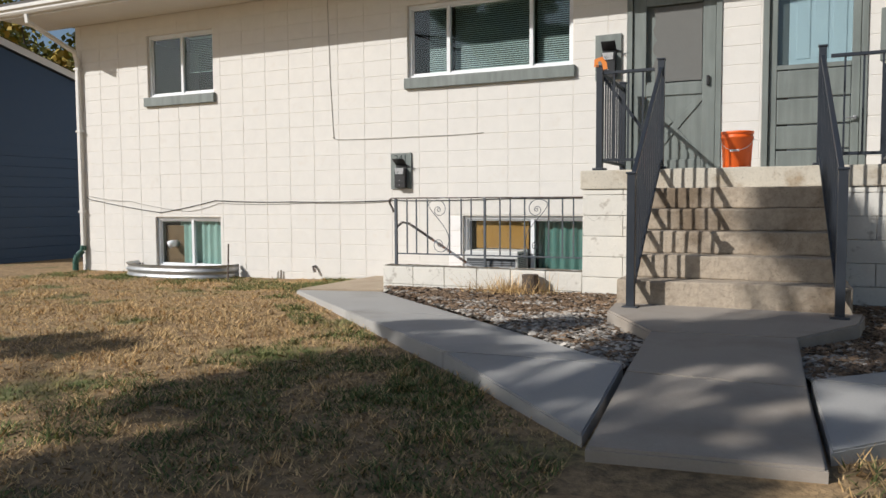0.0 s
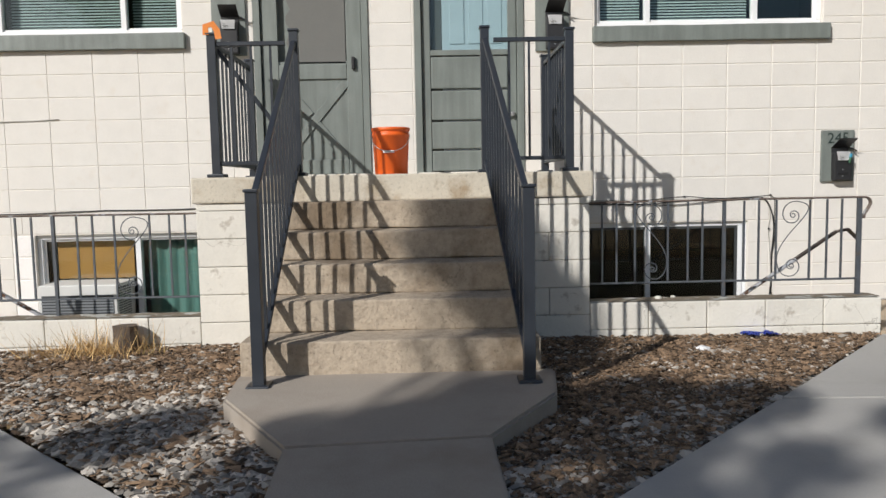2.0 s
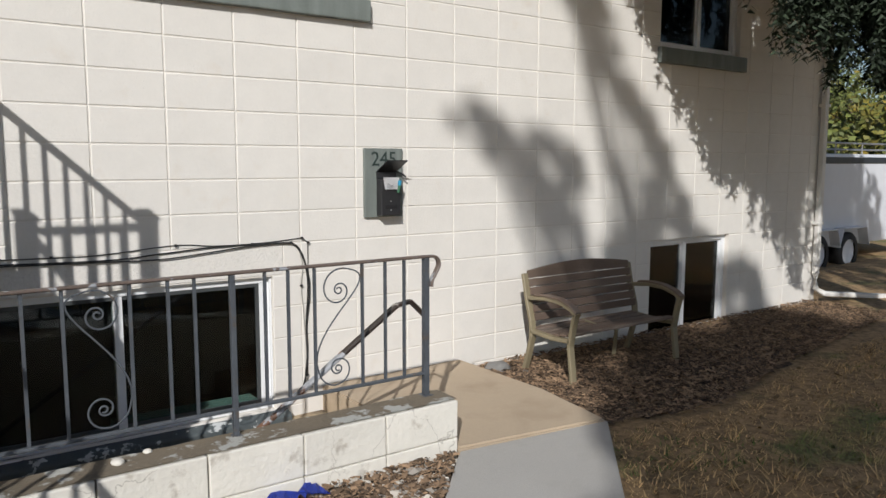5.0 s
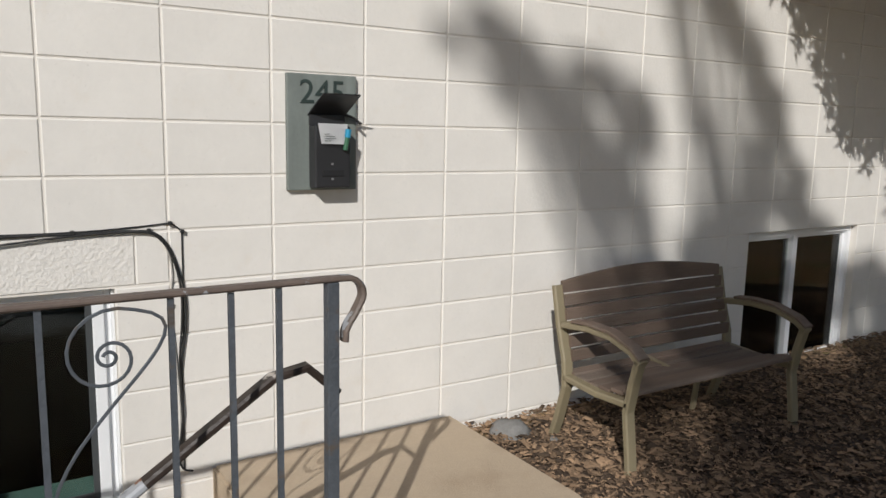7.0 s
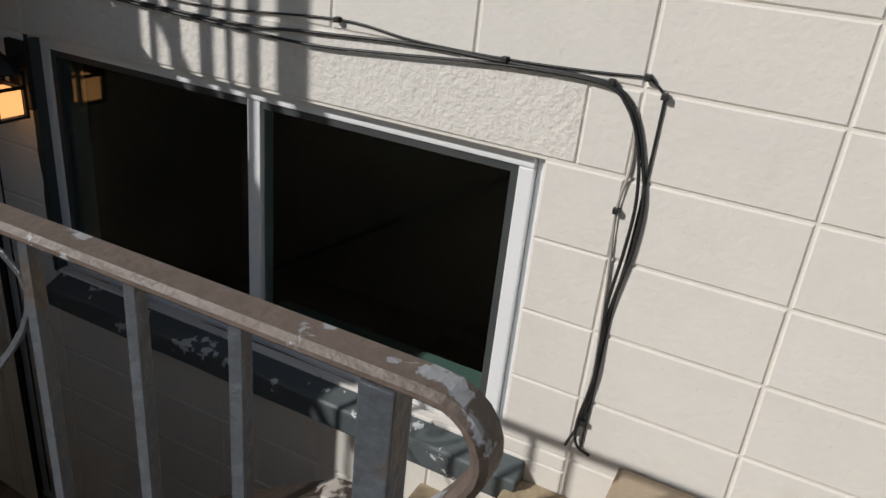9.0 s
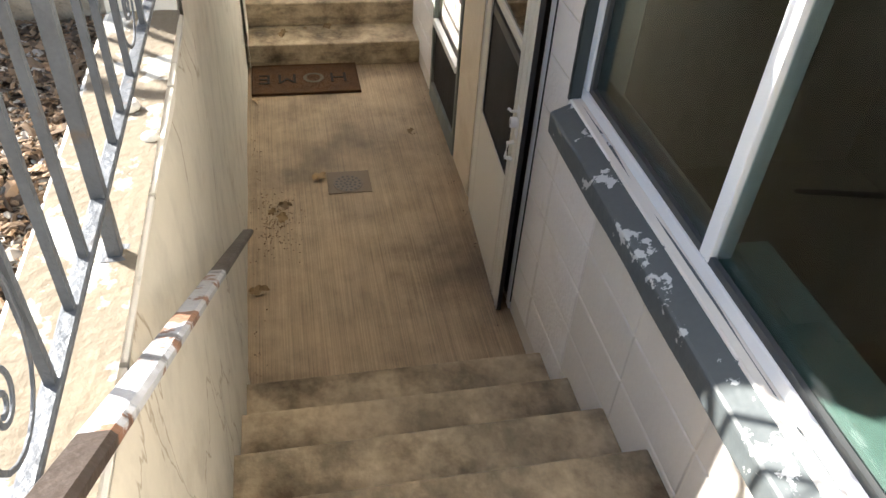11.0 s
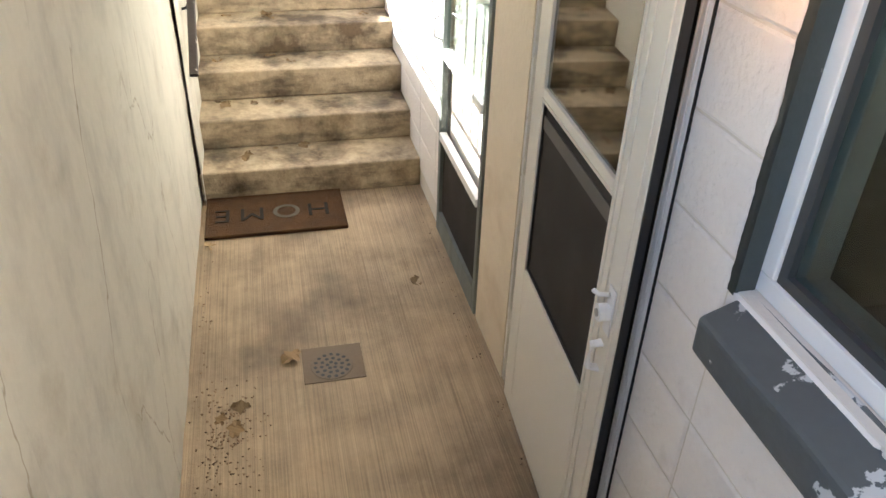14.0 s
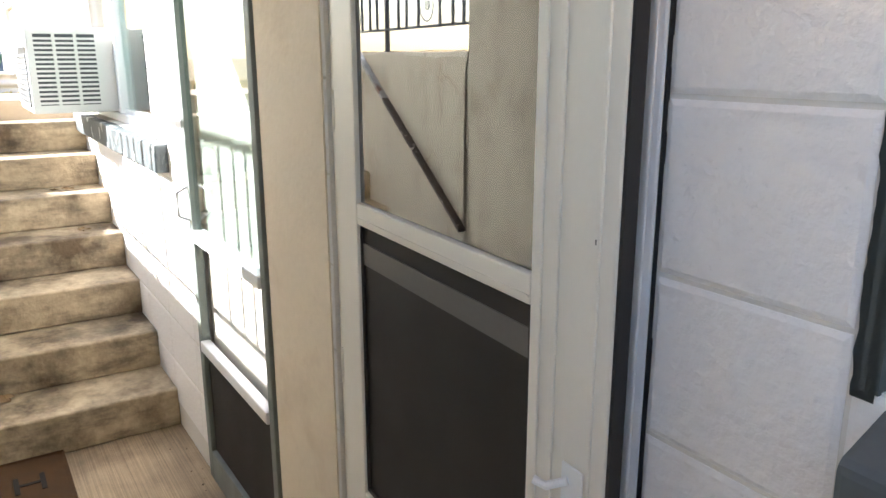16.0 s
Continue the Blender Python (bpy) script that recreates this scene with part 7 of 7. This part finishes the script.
# white cargo trailer parked past the house corner
tr = thing("cargo_trailer", (13.5, 12.6, -0.45), "white enclosed cargo trailer parked beyond the house corner", "trailer")
M_TRAILER = material("trailer_white", (0.66, 0.68, 0.72), 0.45, spread=0.04, bump=0.02)
tx, ty, tz = 10.9, 11.3, -0.42
bm = B()
box(bm, tx, tx + 4.6, ty, ty + 2.0, tz + 0.42, tz + 1.85, 0.04)
part("body", bm, M_TRAILER, tr)
bm = B()
box(bm, tx - 0.01, tx + 4.61, ty - 0.012, ty + 2.012, tz + 1.70, tz + 1.80, 0.01)
part("trim_band", bm, M_RAIL, tr)
for z in (1.92, 2.02):
    bm = B()
    tube(bm, [(tx + 0.1, ty + 0.1, tz + z), (tx + 4.5, ty + 0.1, tz + z)], 0.015, 6)
    part("rack_rail", bm, M_STEEL, tr)
for k in range(6):
    bm = B()
    tube(bm, [(tx + 0.2 + k * 0.84, ty + 0.1, tz + 1.85), (tx + 0.2 + k * 0.84, ty + 0.1, tz + 2.02)], 0.012, 6)
    part("rack_post", bm, M_STEEL, tr)
for wx in (tx + 1.25, tx + 2.15):
    bm = B()
    ringp = []
    for yy, rr in ((0.0, 0.20), (0.0, 0.29), (0.02, 0.315), (0.17, 0.315), (0.19, 0.29), (0.19, 0.2)):
        ringp.append([bm.verts.new((wx + rr * math.cos(a), ty - 0.07 + yy, tz + 0.315 + rr * math.sin(a))) for a in np.linspace(0, 2 * math.pi, 25)[:-1]])
    for a, b in zip(ringp, ringp[1:]):
        for i in range(24):
            bm.faces.new((a[i], a[(i + 1) % 24], b[(i + 1) % 24], b[i]))
    wheel = part("tyre", bm, M_BLACK, tr, smooth=True)
    bm = B()
    tube(bm, [(wx, ty - 0.05, tz + 0.315), (wx, ty + 0.05, tz + 0.315)], 0.20, 20)
    part("rim", bm, M_TRAILER, wheel)
    bm = B()
    arch = [(wx - 0.46, ty - 0.08, tz + 0.42), (wx - 0.36, ty - 0.08, tz + 0.70), (wx + 0.36, ty - 0.08, tz + 0.70), (wx + 0.46, ty - 0.08, tz + 0.42)]
    sweep(bm, arch, bar_section(0.16, 0.02, 0.004))
    part("mudguard", bm, M_TRAILER, tr)
bm = B()
tube(bm, [(tx + 0.2, ty + 1.0, tz + 0.40), (tx + 4.4, ty + 1.0, tz + 0.40)], 0.05, 6)
for wx in (tx + 0.3, tx + 4.3):
    tube(bm, [(wx, ty + 1.0, tz - 0.05), (wx, ty + 1.0, tz + 0.42)], 0.03, 6)
part("chassis", bm, M_BLACK, tr)

# ---- blocks of the front wall ----


def block_mesh(w, h, name, g=0.0035, c=0.004, d=0.0065):
    """A block face with softened edges; the joint lies behind it."""
    bm = B()
    def ring(i, y):
        return [bm.verts.new((x, y, z)) for x, z in ((g + i, g + i), (w - g - i, g + i), (w - g - i, h - g - i), (g + i, h - g - i))]
    a, b, f = ring(0, d), ring(0, 0.003), ring(c, 0)
    for p, q in ((a, b), (b, f)):
        for i in range(4):
            bm.faces.new((p[i], p[(i + 1) % 4], q[(i + 1) % 4], q[i]))
    bm.faces.new(f)
    bmesh.ops.recalc_face_normals(bm, faces=bm.faces)
    me = bpy.data.meshes.new(name)
    bm.to_mesh(me)
    bm.free()
    return me


FULL = block_mesh(COL, ROW, "block")
FULL.materials.append(M_BLOCK)
FULL_LOW = block_mesh(COL, ROW, "block", 0.003, 0.007, 0.0058)
FULL_LOW.materials.append(M_BASEBLOCK)
rest_v, rest_f, low_v, low_f = [], [], [], []


def add_piece(vs, fs, x0, x1, z0, z1):
    g, c, d = (0.003, 0.007, 0.0058) if vs is low_v else (0.0022, 0.004, 0.0045)
    b = len(vs)
    for i, y in ((0, d), (0, 0.003), (c, 0)):
        vs += [(x0 + g + i, WALL + y, z0 + g + i), (x1 - g - i, WALL + y, z0 + g + i), (x1 - g - i, WALL + y, z1 - g - i), (x0 + g + i, WALL + y, z1 - g - i)]
    for r_ in (0, 4):
        for i in range(4):
            j = (i + 1) % 4
            fs.append((b + r_ + i, b + r_ + j, b + r_ + 4 + j, b + r_ + 4 + i))
    fs.append((b + 8, b + 9, b + 10, b + 11))


# lintels over the well windows are one long plain piece
LINTELS = [(1.02, 2.92, 0.575, 0.7714), (-3.77, -1.80, 0.575, 0.7714)]
count = 0
for r in range(-14, 12):
    z0 = Z0 + ROW * r
    for c in range(-34, 17):
        x0 = X0 + COL * c
        pieces = [(max(x0, LEFT), min(x0 + COL, RIGHT), z0, min(z0 + ROW, 3.60))]
        if pieces[0][1] - pieces[0][0] < 0.02 or z0 >= 3.58:
            continue
        if z0 < -0.45 and not (-4.0 < x0 < 3.2):
            continue
        if z0 + ROW > PORCH_Z - 0.185 and z0 < PORCH_Z and PORCH_L - 0.1 < x0 < PORCH_R:
            pieces = minus(pieces, (PORCH_L - 0.02, PORCH_R + 0.02, PORCH_Z - 0.186, PORCH_Z + 0.001))
        for hole in [*OPEN.values(), *LINTELS]:
            pieces = minus(pieces, hole)
        for q in pieces:
            whole = abs(q[1] - q[0] - COL) < 1e-6 and abs(q[3] - q[2] - ROW) < 1e-6
            low = q[3] < 0.62 and -4.0 < q[0] < 1.2
            if whole and 0.2 < x0 < 6.9 and z0 < 2.5 and count < 300:
                ob = part_of("block", FULL_LOW if low else FULL, wall_front)
                ob.location = (x0, WALL, z0)
                count += 1
            elif q[1] - q[0] > 0.02 and q[3] - q[2] > 0.02:
                add_piece(low_v if low else rest_v, low_f if low else rest_f, *q)
lintel_v, lintel_f = [], []
for q in LINTELS:
    add_piece(lintel_v, lintel_f, *q)
ob = raw("far_blocks", rest_v, rest_f, M_BLOCK, wall_front)
ob["kind"] = "stuff"
for k in range(len(LINTELS)):
    raw("lintel", lintel_v[k * 12:k * 12 + 12], [tuple(i - k * 12 for i in f) for f in lintel_f[k * 9:k * 9 + 9]], M_LINTEL, wall_front, "rough stippled painted lintel")
ob = raw("well_blocks", low_v, low_f, M_BASEBLOCK, wall_front)
ob["kind"] = "stuff"
